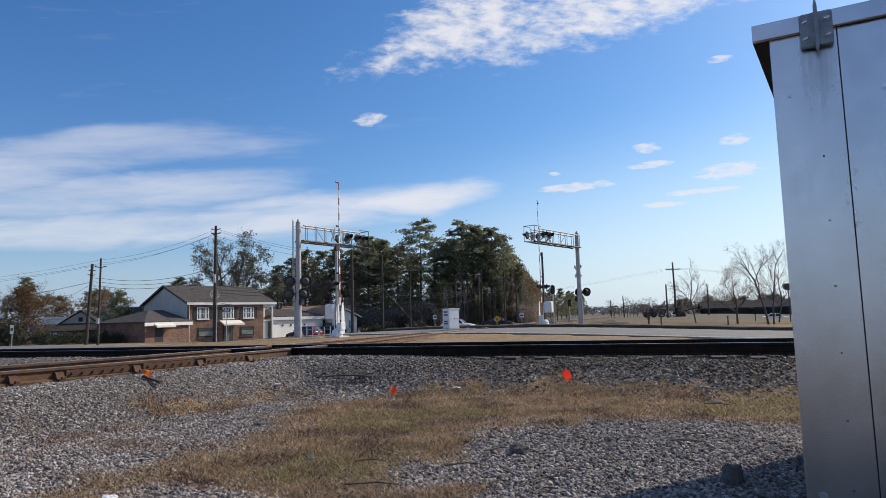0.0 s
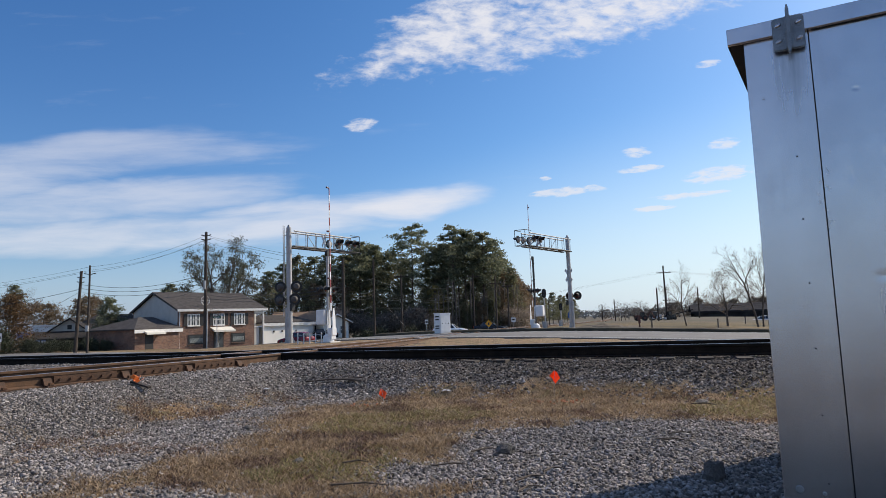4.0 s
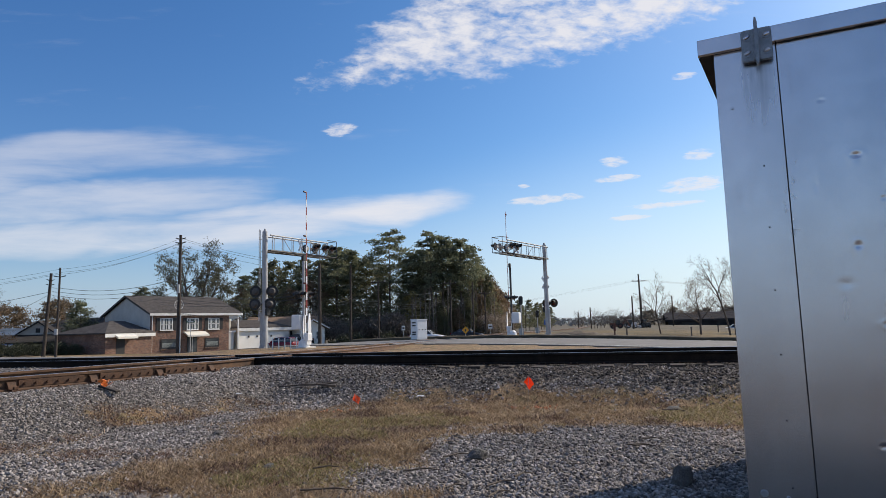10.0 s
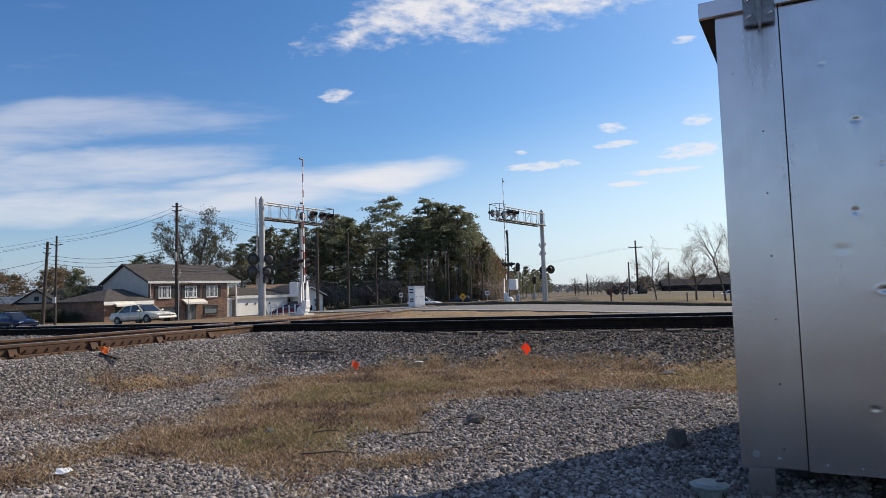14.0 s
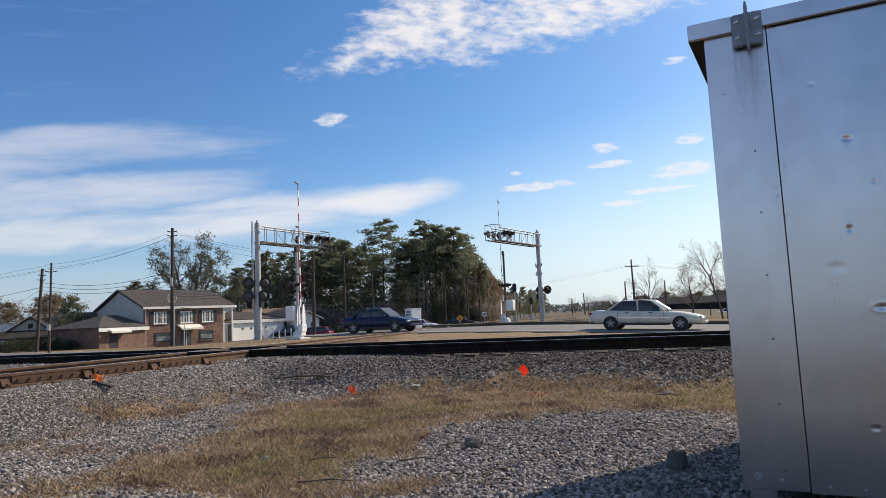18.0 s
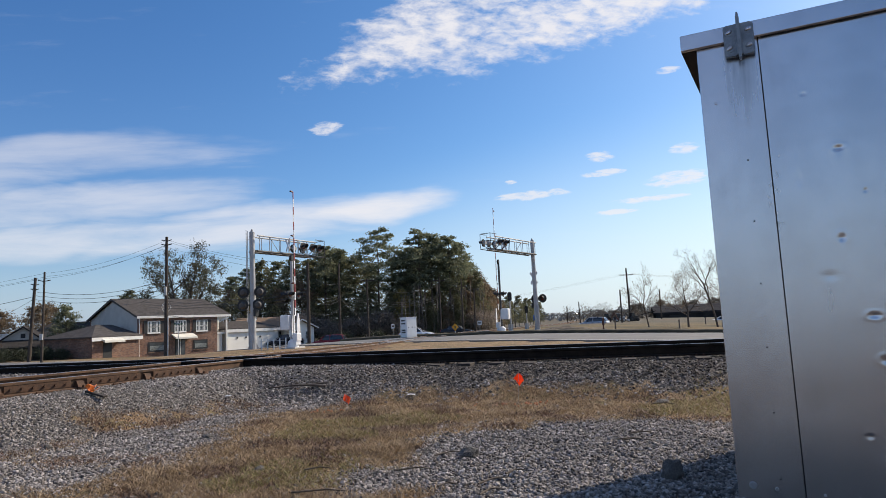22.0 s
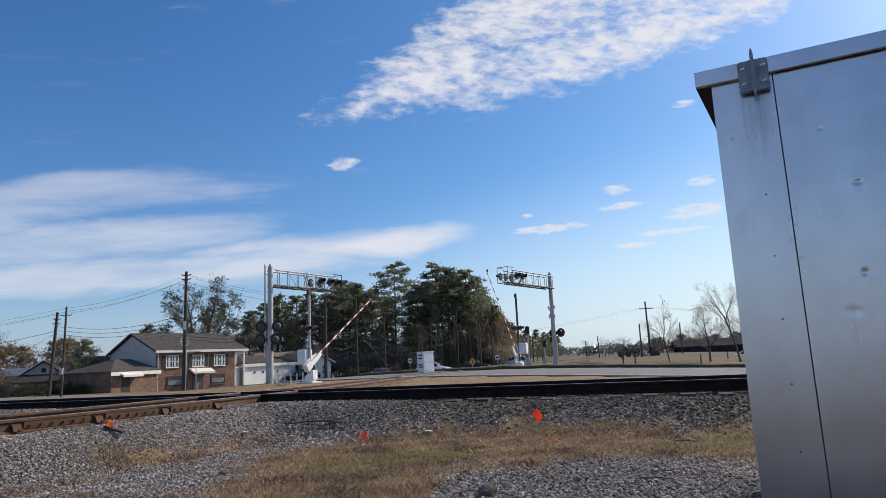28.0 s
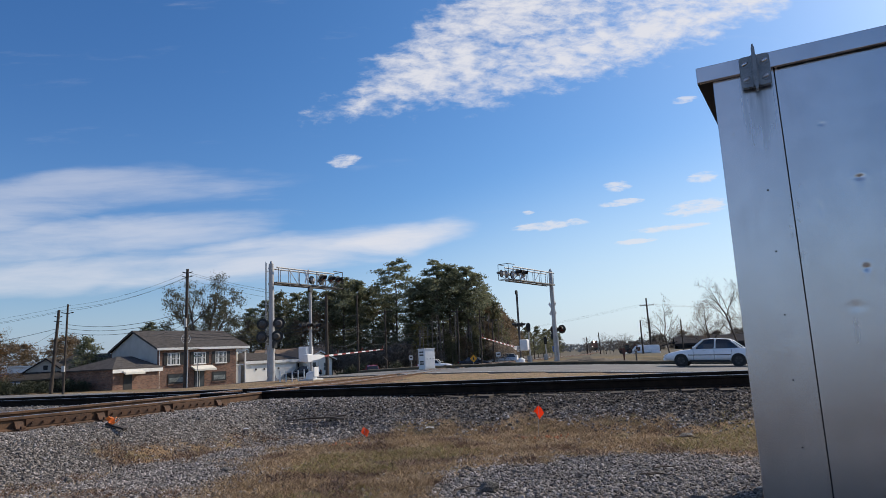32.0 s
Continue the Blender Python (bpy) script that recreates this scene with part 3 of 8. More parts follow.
def poly_dist(x, y, poly):
    """Signed distance to a polygon's outline, positive within."""
    inside, best = False, 1e9
    for i in range(len(poly)):
        (x0, y0), (x1, y1) = poly[i], poly[(i + 1) % len(poly)]
        if (y0 > y) != (y1 > y) and x < (x1 - x0) * (y - y0) / (y1 - y0) + x0:
            inside = not inside
        dx, dy = x1 - x0, y1 - y0
        t = min(1, max(0, ((x - x0) * dx + (y - y0) * dy) / (dx * dx + dy * dy)))
        best = min(best, math.hypot(x - x0 - t * dx, y - y0 - t * dy))
    return best if inside else -best


STRIP = ((-4.1, 8.55), (-3.75, 8.95), (-3.2, 9.5), (-2.8, 10.05), (-2.0, 10.5), (-1.1, 10.42), (-0.6, 10.4), (-1.0, 10.2), (-2.05, 10.2), (-2.6, 9.75), (-3.0, 9.1), (-3.3, 8.5), (-3.7, 8.3))


def grass_at(x, y):
    if y < 14 - 0.4 * x and y > -2:
        if not (-9 < x < 10 and 2 < y < 12):
            return 0.0
        d = max(poly_dist(x, y, GRASS_POLY), poly_dist(x, y, STRIP) + 0.02)
        # thin weedy patches in the open gravel
        d = max(d, max(0.8 * (r - math.hypot(x - wx, (y - wy) * 1.3)) for wx, wy, r in WEEDS))
        d += 0.42 * noise.noise((x * 1.1, y * 1.5, 4.0)) + 0.26 * noise.noise((x * 3.1, y * 3.9, 7.0)) + 0.10 * noise.noise((x * 9.0, y * 11.0, 3.0)) - 0.04
        return 0.5 + 0.5 * max(-1, min(1, d / 0.75))
    d = (x - A_P.x) * A_N.x + (y - A_P.y) * A_N.y - GAUGE / 2
    return 0.75 * smooth01(d, 2.6, 4.0)


class Grid:
    """Looks values up on the fine middle of the ground sheet."""

    def __init__(self, lo_x, lo_y, step, values):
        self.lo_x, self.lo_y, self.step, self.values = lo_x, lo_y, step, values

    def at(self, x, y):
        u, v = (x - self.lo_x) / self.step, (y - self.lo_y) / self.step
        i, j = int(u), int(v)
        u, v = u - i, v - j
        a, b = self.values[j], self.values[j + 1]
        return (a[i] * (1 - u) + a[i + 1] * u) * (1 - v) + (b[i] * (1 - u) + b[i + 1] * u) * v


NEAR = {}


def bed_at(x, y):
    """How far the ballast takes its dark tone, oil and slope shade together, by the distance from the main line."""
    d = (x - A_P.x) * A_N.x + (y - A_P.y) * A_N.y - GAUGE / 2
    return (1 - smooth01(abs(d) + 0.35 * noise.noise((x * 0.9, y * 0.9, 2.0)), 1.9, 2.9)) * (0.15 + 0.85 * smooth01(x, -3.5, 1.5))


def build_ground():
    def axis(lo, hi, step, grow, end0, end1):
        v = list(np.arange(lo, hi + 1e-6, step))
        a, st = lo, step
        while a > end0:
            st *= grow
            a -= st
            v.insert(0, a)
        a, st = hi, step
        while a < end1:
            st *= grow
            a += st
            v.append(a)
        return v
    xs = axis(-10.8, 10.0, 0.16, 1.10, -1800, 1800)
    ys = axis(1.0, 17.0, 0.16, 1.09, -600, 2600)
    verts, g, fld, bed = [], [], [], []
    for y in ys:
        for x in xs:
            verts.append((x, y, ground_z(x, y)))
            g.append(grass_at(x, y))
            bed.append(bed_at(x, y))
            s, n = road_sn(x, y)
            fld.append(max(smooth01(n, 8, 14), smooth01(y, 60, 90)))
    w = len(xs)
    i0, j0 = min(range(w), key=lambda i: abs(xs[i] + 10.8)), min(range(len(ys)), key=lambda j: abs(ys[j] - 1.0))
    for key, vals in (("z", [v[2] for v in verts]), ("grass", g)):
        NEAR[key] = Grid(-10.8, 1.0, 0.16, [vals[j * w + i0:j * w + i0 + 131] for j in range(j0, j0 + 101)])
    faces = [(j * w + i, j * w + i + 1, (j + 1) * w + i + 1, (j + 1) * w + i) for j in range(len(ys) - 1) for i in range(w - 1)]
    me = bpy.data.meshes.new("ground")
    me.from_pydata(verts, [], faces)
    for name, vals in (("grass", g), ("field", fld), ("bed", bed)):
        at = me.attributes.new(name, "FLOAT", "POINT")
        at.data.foreach_set("value", vals)
    me.materials.append(M["ground"])
    for p in me.polygons:
        p.use_smooth = True
    ob = new("ground", me)
    tagged(ob, "grey crushed-stone ground with patches of dry grass and a straw-coloured field", "ground", kind="structure")


build_ground()


def build_road():
    rows, faces = [], []
    ss = list(np.arange(-160, 200, 2.5))
    cross = (-ROAD_NEAR, -ROAD_HALF * 0.5, 0.0, ROAD_HALF * 0.5, ROAD_HALF)
    for s in ss:
        for n in cross:
            p = ROAD_O + ROAD_U * s + ROAD_N * n
            rows.append((p.x, p.y, road_z(s) + 0.06 * (1 - (n / ROAD_HALF) ** 2)))
    w = len(cross)
    for j in range(len(ss) - 1):
        for i in range(w - 1):
            faces.append((j * w + i, (j + 1) * w + i, (j + 1) * w + i + 1, j * w + i + 1))
    top = len(rows)
    rows += [(x, y, z - 0.25) for x, y, z in rows]
    for j in range(len(ss) - 1):
        faces.append((j * w, top + j * w, top + (j + 1) * w, (j + 1) * w))
        a, b = j * w + w - 1, (j + 1) * w + w - 1
        faces.append((a, b, top + b, top + a))
    me = bpy.data.meshes.new("road")
    me.from_pydata(rows, [], faces)
    me.materials.append(M["asphalt"])
    ob = tagged(new("road", me), "pale worn grey asphalt road over the railway crossing", "road", kind="structure")
    # low dark strip added for the shadow line along the far road edge
    bm = bmesh.new()
    prev = None
    for s in np.arange(-10, 120, 0.8):
        c = ROAD_O + ROAD_U * s
        row = []
        for n, hgt in ((ROAD_HALF + 0.05, -0.05), (ROAD_HALF + 0.15, 0.17), (ROAD_HALF + 0.6, 0.22), (ROAD_HALF + 1.4, -0.15)):
            q = c + ROAD_N * (n + 0.10 * noise.noise((s * 0.9, n, 3.0)))
            row.append(bm.verts.new((q.x, q.y, road_z(s) + hgt + 0.05 * noise.noise((s * 1.3, n, 5.0)))))
        if prev:
            for i in range(3):
                bm.faces.new((prev[i], row[i], row[i + 1], prev[i + 1]))
        prev = row
    part("verge", bm, M["verge"], ob, "dark raised strip along the road, standing for its edge shadow", smooth=True)
    for name, n in (("edge_line", -ROAD_NEAR + 0.45), ("edge_line", ROAD_HALF - 0.5)):
        bm = bmesh.new()
        prev = None
        for s in ss:
            p0, p1 = ROAD_O + ROAD_U * s + ROAD_N * (n - 0.07), ROAD_O + ROAD_U * s + ROAD_N * (n + 0.07)
            z = road_z(s) + 0.06 * (1 - (n / ROAD_HALF) ** 2) + 0.006
            cur = (bm.verts.new((p0.x, p0.y, z)), bm.verts.new((p1.x, p1.y, z)))
            if prev:
                bm.faces.new((prev[0], cur[0], cur[1], prev[1]))
            prev = cur
        part(name, bm, M["white_line"], ob, "white painted edge line")


build_road()

# ---------------------------------------------------------------- railway
RAIL_SHAPE = ((-0.075, -0.186), (0.075, -0.186), (0.075, -0.172), (0.012, -0.150), (0.010, -0.050), (0.036, -0.038), (0.036, -0.008),
              (0.026, 0.0), (-0.026, 0.0), (-0.036, -0.008), (-0.036, -0.038), (-0.010, -0.050), (-0.012, -0.150), (-0.075, -0.172))


def sweep(points, shape):
    bm = bmesh.new()
    prev = None
    for i, p in enumerate(points):
        a, b = points[max(i - 1, 0)], points[min(i + 1, len(points) - 1)]
        t = (Vector(b) - Vector(a)).xy.normalized()
        ring = [bm.verts.new((p[0] - t.y * x, p[1] + t.x * x, p[2] + z)) for x, z in shape]
        if prev:
            k = len(ring)
            for j in range(k):
                bm.faces.new((prev[j], ring[j], ring[(j + 1) % k], prev[(j + 1) % k]))
        else:
            bm.faces.new(ring)
        prev = ring
    bm.faces.new(prev[::-1])
    return bm


def rail(points, mat, label, parent):
    r = part("rail", sweep(points, RAIL_SHAPE), mat, parent, label)
    part("running_surface", sweep([(x, y, z + 0.003) for x, y, z in points], ((-0.026, -0.002), (0.026, -0.002), (0.024, 0.0), (-0.024, 0.0))), M["rail_top"], r, "polished steel rail head")
    return r


def line_points(offset, lo, hi, step):
    out = []
    for s in np.arange(lo, hi + 0.01, step):
        p = A_P + A_U * s + A_N * offset
        out.append((p.x, p.y, rail_z(p.x)))
    return out


TIE_MESH = finish("tie", box(-1.3, 1.3, -0.115, 0.115, -0.18, 0.0, bevel=0.012), M["tie"])


def build_tracks():
    main_line = thing("railway_track", pose(0, 0, 0), "main-line railway track with dark steel rails on timber ties", "railway track", "tracks", "structure")
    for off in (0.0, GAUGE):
        rail(line_points(off, -70, 70, 3.5), M["rail_shaded"], "stained steel rail, coloured near-black for its shaded side", main_line)
    ang = math.degrees(math.atan2(A_U.y, A_U.x))
    for i in range(-62, 62):
        p = A_P + A_U * (i * 0.55) + A_N * (GAUGE / 2)
        t = new("tie", TIE_MESH)
        t.parent = main_line
        t.matrix_basis = pose(p.x, p.y, rail_z(p.x) - 0.19 + random.uniform(-0.01, 0.008), 0, random.uniform(-0.6, 0.6), ang + 90 + random.uniform(-1.2, 1.2))
    cross_line = thing("railway_track", pose(0, 0, 0), "crossing railway track with rusty brown rails", "railway track", "tracks", "structure")
    for off in (0.0, GAUGE):
        pts = []
        for i in range(0, 150):
            k = i / 10.0
            p, q = track_b(k), track_b(k + 0.01)
            t = (q - p).xy.normalized()
            pts.append((p.x - t.y * off, p.y + t.x * off, p.z))
        rail(pts, M["rust"], "rust-brown steel rail with bolted joints", cross_line)
    k, last = 0.0, None
    while k < 8.0:
        p, q = track_b(k), track_b(k + 0.01)
        if last is None or (p - last).length > 0.56:
            last = p
            t = (q - p).xy.normalized()
            c = p.xy + Vector((-t.y, t.x)) * GAUGE / 2
            s, n = road_sn(c.x, c.y)
            if abs(n) > ROAD_HALF + 0.5:
                tie = new("tie", TIE_MESH)
                tie.parent = cross_line
                tie.matrix_basis = pose(c.x, c.y, p.z - 0.19 + random.uniform(-0.01, 0.006), 0, 0, math.degrees(math.atan2(t.y, t.x)) + 90 + random.uniform(-1, 1))
        k += 0.01


build_tracks()


MX = {
    "soil": material("dug_soil_and_stones", (0.065, 0.052, 0.038), (0.20, 0.165, 0.125), 2.2, 0.95, 0, 1.0, 14, 0.6, (0.05, 0.038, 0.026)),
    "truss_dark": material("dark_weathered_steel", (0.055, 0.053, 0.052), (0.12, 0.116, 0.112), 3, 0.7, 0.2, 0.1, 60, 0.4),
    "rock": material("rough_grey_rock", (0.075, 0.068, 0.06), (0.20, 0.185, 0.17), 9, 0.9, 0, 0.8, 40),
    # near-black brown stands in for the shade under the roof overhang
    "soffit": material("shaded_soffit", (0.018, 0.014, 0.011), (0.05, 0.038, 0.03), 6, 0.9, 0, 0.2, 60),
    "cover": material("grey_green_iron", (0.16, 0.19, 0.18), (0.30, 0.34, 0.32), 12, 0.6, 0.3, 0.2, 80, 0.4),
    "crossbuck": material("reflective_white", (0.70, 0.70, 0.70), (0.80, 0.80, 0.80), 4, 0.4, 0, 0.02, 60),
    "green_sign": material("green_street_sign", (0.008, 0.06, 0.038), (0.014, 0.085, 0.05), 4, 0.4, 0, 0.02, 60),
    "yellow_sign": material("yellow_warning_sign", (0.70, 0.30, 0.02), (0.80, 0.38, 0.03), 4, 0.4, 0, 0.02, 60),
    "blue_sign": material("blue_sign", (0.03, 0.13, 0.45), (0.05, 0.18, 0.55), 4, 0.4, 0, 0.02, 60),
    "beige_paint": material("beige_car_paint", (0.62, 0.58, 0.48), (0.68, 0.64, 0.54), 2, 0.25, 0.1, 0, 60),
    "blue_paint": material("dark_blue_car_paint", (0.008, 0.013, 0.045), (0.012, 0.02, 0.065), 2, 0.2, 0.2, 0, 60),
    "white_car": material("white_car_paint", (0.80, 0.81, 0.82), (0.86, 0.87, 0.88), 2, 0.25, 0, 0, 60),
    "red_paint": material("maroon_car_paint", (0.17, 0.014, 0.022), (0.24, 0.022, 0.032), 2, 0.25, 0.1, 0, 60),
    "silver_paint": material("silver_car_paint", (0.42, 0.43, 0.45), (0.50, 0.51, 0.53), 2, 0.3, 0.4, 0, 60),
    "black_car": material("black_car_paint", (0.01, 0.011, 0.014), (0.018, 0.02, 0.024), 2, 0.2, 0.1, 0, 60),
    "car_glass": material("tinted_car_glass", (0.012, 0.015, 0.02), (0.03, 0.036, 0.045), 1, 0.08, 0, 0, 30, spec=0.8),
    "hub": material("steel_wheel_cover", (0.24, 0.24, 0.25), (0.36, 0.36, 0.37), 8, 0.45, 0.7, 0.05, 60),
    # shade between the wheel spokes is carried by this dark steel colour
    "rim_dark": material("shaded_rim_steel", (0.035, 0.035, 0.037), (0.09, 0.09, 0.092), 8, 0.5, 0.5, 0.05, 60),
    "headlamp": material("clear_lamp_glass", (0.5, 0.52, 0.54), (0.7, 0.72, 0.74), 5, 0.1, 0.2, 0, 40),
    "taillamp": material("red_lamp_glass", (0.28, 0.01, 0.01), (0.4, 0.02, 0.015), 5, 0.15, 0, 0, 40),
    "chrome": material("chrome_trim", (0.6, 0.6, 0.62), (0.75, 0.75, 0.77), 5, 0.2, 1.0, 0, 40),
    "train_light": glow("locomotive_headlight_glow", (1.0, 0.93, 0.8), 26.0),
    "train_body": material("dark_red_locomotive_paint", (0.10, 0.025, 0.02), (0.16, 0.045, 0.035), 0.6, 0.6, 0, 0.05, 20, 0.4, (0.04, 0.03, 0.03)),
    "concrete": material("pale_concrete", (0.42, 0.41, 0.38), (0.58, 0.56, 0.52), 2, 0.9, 0, 0.2, 40, 0.3, (0.3, 0.28, 0.25)),
    "curtain": material("pale_curtain", (0.45, 0.46, 0.46), (0.62, 0.63, 0.63), 3, 0.9, 0, 0.1, 40),
    "blind": material("grey_blind", (0.22, 0.25, 0.24), (0.34, 0.37, 0.35), 3, 0.8, 0, 0.05, 40),
    "shutter": material("black_shutter", (0.012, 0.012, 0.013), (0.025, 0.025, 0.027), 4, 0.6, 0, 0.1, 40),
    "awning": material("cream_awning", (0.68, 0.65, 0.56), (0.80, 0.77, 0.68), 2, 0.6, 0, 0.05, 40, 0.2, (0.5, 0.47, 0.4)),
    "machine_rust": material("rusty_machine_paint", (0.08, 0.035, 0.028), (0.16, 0.07, 0.05), 2, 0.8, 0.1, 0.2, 40, 0.4),
    "machine_dark": material("dark_machine_paint", (0.02, 0.022, 0.022), (0.05, 0.052, 0.05), 2, 0.7, 0.1, 0.2, 40),
    "barn": material("dark_metal_barn", (0.030, 0.030, 0.031), (0.062, 0.060, 0.060), 0.6, 0.95, 0.0, 0.1, 20, spec=0.0),
    "barn_roof": material("grey_weathered_sheet_roof", (0.045, 0.043, 0.045), (0.085, 0.082, 0.082), 0.6, 0.95, 0.0, 0.1, 20, spec=0.0),
    "blue_trailer": material("blue_and_white_trailer", (0.10, 0.16, 0.34), (0.16, 0.22, 0.42), 0.6, 0.6, 0, 0.05, 20),
    "bag": material("orange_tape", (0.75, 0.16, 0.02), (0.9, 0.26, 0.05), 20, 0.5, 0, 0.3, 60),
    "faded_orange": material("faded_orange_spray_paint", (0.36, 0.13, 0.06), (0.58, 0.22, 0.10), 30, 0.8, 0, 0.3, 90, 0.5, (0.2, 0.14, 0.1)),
    "litter": material("pale_litter", (0.6, 0.61, 0.63), (0.75, 0.76, 0.78), 12, 0.6, 0, 0.2, 60),
    "lug": material("weathered_grey_steel", (0.20, 0.205, 0.215), (0.36, 0.365, 0.375), 18, 0.5, 0.7, 0.15, 140, 0.5, (0.10, 0.10, 0.105)),
    "rail_joint": material("dark_rusty_joint_steel", (0.05, 0.028, 0.018), (0.13, 0.065, 0.035), 12, 0.8, 0.2, 0.4, 80),
}


# ---------------------------------------------------------------- the aluminium instrument house beside the camera
def build_instrument_house():
    W, DEP, Z0, Z1 = 2.6, 2.4, 0.17, 2.63
    SK = 0.044                                     # the end walls stand a little out of square
    h = thing("instrument_house", pose(1.66, 3.395, 0, 0, 0, -29), "brushed aluminium railway instrument house with dents and a seamed corner", "equipment cabinet")
    part("corner_panel", box(0.0, 0.312, 0.0, 0.03, Z0, Z1, bevel=0.004), M["aluminium"], h, "narrow brushed aluminium corner panel")
    part("seam", box(0.311, 0.318, 0.012, 0.02, Z0, Z1), M["black"], h, "dark open seam")

    def skewed(x0, x1, y0, y1, z0, z1, bevel=0.0):
        bm = box(x0, x1, y0, y1, z0, z1, bevel=bevel)
        for v in bm.verts:
            v.co.x += SK * max(0.0, v.co.y)
        return bm
    part("side_wall", skewed(0.0, 0.03, 0.032, DEP, Z0, Z1), M["aluminium"], h)
    part("side_wall", skewed(W - 0.03, W, 0.032, DEP, Z0, Z1), M["aluminium"], h)
    part("back_wall", skewed(0.032, W - 0.032, DEP - 0.03, DEP, Z0, Z1), M["aluminium"], h)
    part("floor_plate", skewed(0.032, W - 0.032, 0.032, DEP - 0.032, Z0, Z0 + 0.04), M["aluminium_dark"], h)
    roof = part("roof", skewed(-0.078, W + 0.085, 0.0, DEP + 0.085, Z1 + 0.012, Z1 + 0.085, bevel=0.006), M["aluminium_dark"], h, "flat overhanging aluminium roof")
    part("fascia", box(-0.080, W + 0.088, -0.032, -0.004, Z1 - 0.004, Z1 + 0.088, bevel=0.004), M["aluminium"], roof, "folded aluminium roof edge")
    # edge and underside share the colour that carries the overhang's shade
    part("side_fascia", skewed(-0.081, -0.073, -0.002, DEP + 0.085, Z1 + 0.002, Z1 + 0.088), MX["soffit"], roof)
    part("soffit", skewed(-0.072, W + 0.079, 0.0, DEP + 0.08, Z1 + 0.002, Z1 + 0.011), MX["soffit"], roof, "underside of the roof, its shade put into the dark colour")
    # folded lip under the roof edge with a ragged bead of sealant
    bead = bmesh.new()
    rnd = random.Random(61)
    for i in range(60):
        x = 0.33 + 2.2 * i / 60
        add_box(bead, x, x + 0.037, -0.004 - rnd.uniform(0, 0.002), -0.001, Z1 - 0.007 - rnd.uniform(0, 0.003), Z1 - 0.0045)
    part("sealant_bead", bead, M["black"], h, "ragged dark bead under the roof edge")
    # lifting plate: rounded corners, raised rim, four domed oval bosses and the fin
    pl = bmesh.new()
    cx, cz, hx, hz, rc = 0.222, Z1 - 0.008, 0.076, 0.093, 0.018
    for y0, y1, k in ((-0.041, -0.033, 1.0), (-0.049, -0.041, 0.955)):
        pts = []
        for qx, qz, a0 in ((1, 1, 0), (-1, 1, 90), (-1, -1, 180), (1, -1, 270)):
            for a in (0, 30, 60, 90):
                pts.append((cx + k * (qx * (hx - rc) + rc * math.cos(radians(a0 + a))), cz + k * (qz * (hz - rc) + rc * math.sin(radians(a0 + a)))))
        add_prism(pl, pts, y0, y1)
    lug = part("lifting_lug", pl, MX["lug"], h, "weathered steel lifting plate with rounded corners")
    part("fin", prism(((cx - 0.008, Z1 - 0.118), (cx, Z1 - 0.132), (cx + 0.008, Z1 - 0.118), (cx + 0.010, Z1 + 0.10), (cx + 0.005, Z1 + 0.128), (cx - 0.003, Z1 + 0.128), (cx - 0.008, Z1 + 0.10)), -0.098, -0.049), MX["lug"], lug, "upright steel lifting fin")
    part("weld", box(cx - 0.017, cx + 0.017, -0.056, -0.049, Z1 - 0.095, Z1 + 0.082, bevel=0.003), MX["lug"], lug)
    for x, z in ((-0.047, 0.048), (0.049, 0.048), (-0.047, -0.042), (0.049, -0.042)):
        bm = bmesh.new()
        bmesh.ops.create_uvsphere(bm, u_segments=14, v_segments=8, radius=1.0, matrix=pose(cx + x, -0.050, cz + z, 0, -24, 0) @ Matrix.Diagonal((0.020, 0.008, 0.012, 1)))
        b = part("bolt", bm, M["aluminium"], lug, smooth=True)
        part("washer", rod((cx + x, -0.0525, cz + z), (cx + x, -0.049, cz + z), 0.023, n=16), MX["lug"], b)
    rivet = finish("rivet", box(-0.0042, 0.0042, -0.003, 0.001, -0.0042, 0.0042, bevel=0.0015), M["black"])
    for k in range(6):
        r = new("rivet", rivet)
        r.parent = h
        r.matrix_basis = pose(0.207, -0.001, 1.955 - 0.3365 * k)

    # broad front sheet, finely divided where it is dented: pits pressed in, with a raised rim
    dents = ((0.63, 1.955, 0.030, 0.020, 0.010), (0.60, 1.49, 0.022, 0.026, 0.010), (0.725, 1.72, 0.013, 0.016, 0.006), (0.70, 1.09, 0.034, 0.020, 0.013), (0.735, 0.87, 0.036, 0.026, 0.015),
             (0.50, 2.27, 0.022, 0.015, 0.004), (0.62, 0.50, 0.030, 0.018, 0.005), (0.98, 1.62, 0.025, 0.03, 0.008), (0.44, 1.82, 0.012, 0.06, 0.003), (0.53, 1.30, 0.05, 0.035, 0.003))

    def axis(lo, hi, marks, coarse, fine, reach):
        out, v = [], lo
        while v < hi:
            out.append(v)
            v += fine if any(abs(v - m) < reach for m in marks) else coarse
        return out + [hi]
    xs = axis(0.317, 1.2, [d[0] for d in dents], 0.04, 0.006, 0.06) + [1.6, 2.1, W]
    zs = axis(Z0 - 0.004, Z1, [d[1] for d in dents], 0.05, 0.006, 0.06)

    def press(x, z):
        y = 0.002 + 0.0022 * noise.noise((x * 2.1, z * 1.4, 8.0))
        for dx, dz, rx, rz, deep in dents:
            r = math.hypot((x - dx) / rx, (z - dz) / rz)
            if r < 2.2:
                y += 0.42 * deep * max(0.0, 1 - r) ** 1.5 - deep * 0.05 * math.exp(-((r - 1.2) / 0.4) ** 2)
        return y
    w = len(xs)
    sheet_v = [(x, press(x, z), z) for z in zs for x in xs]
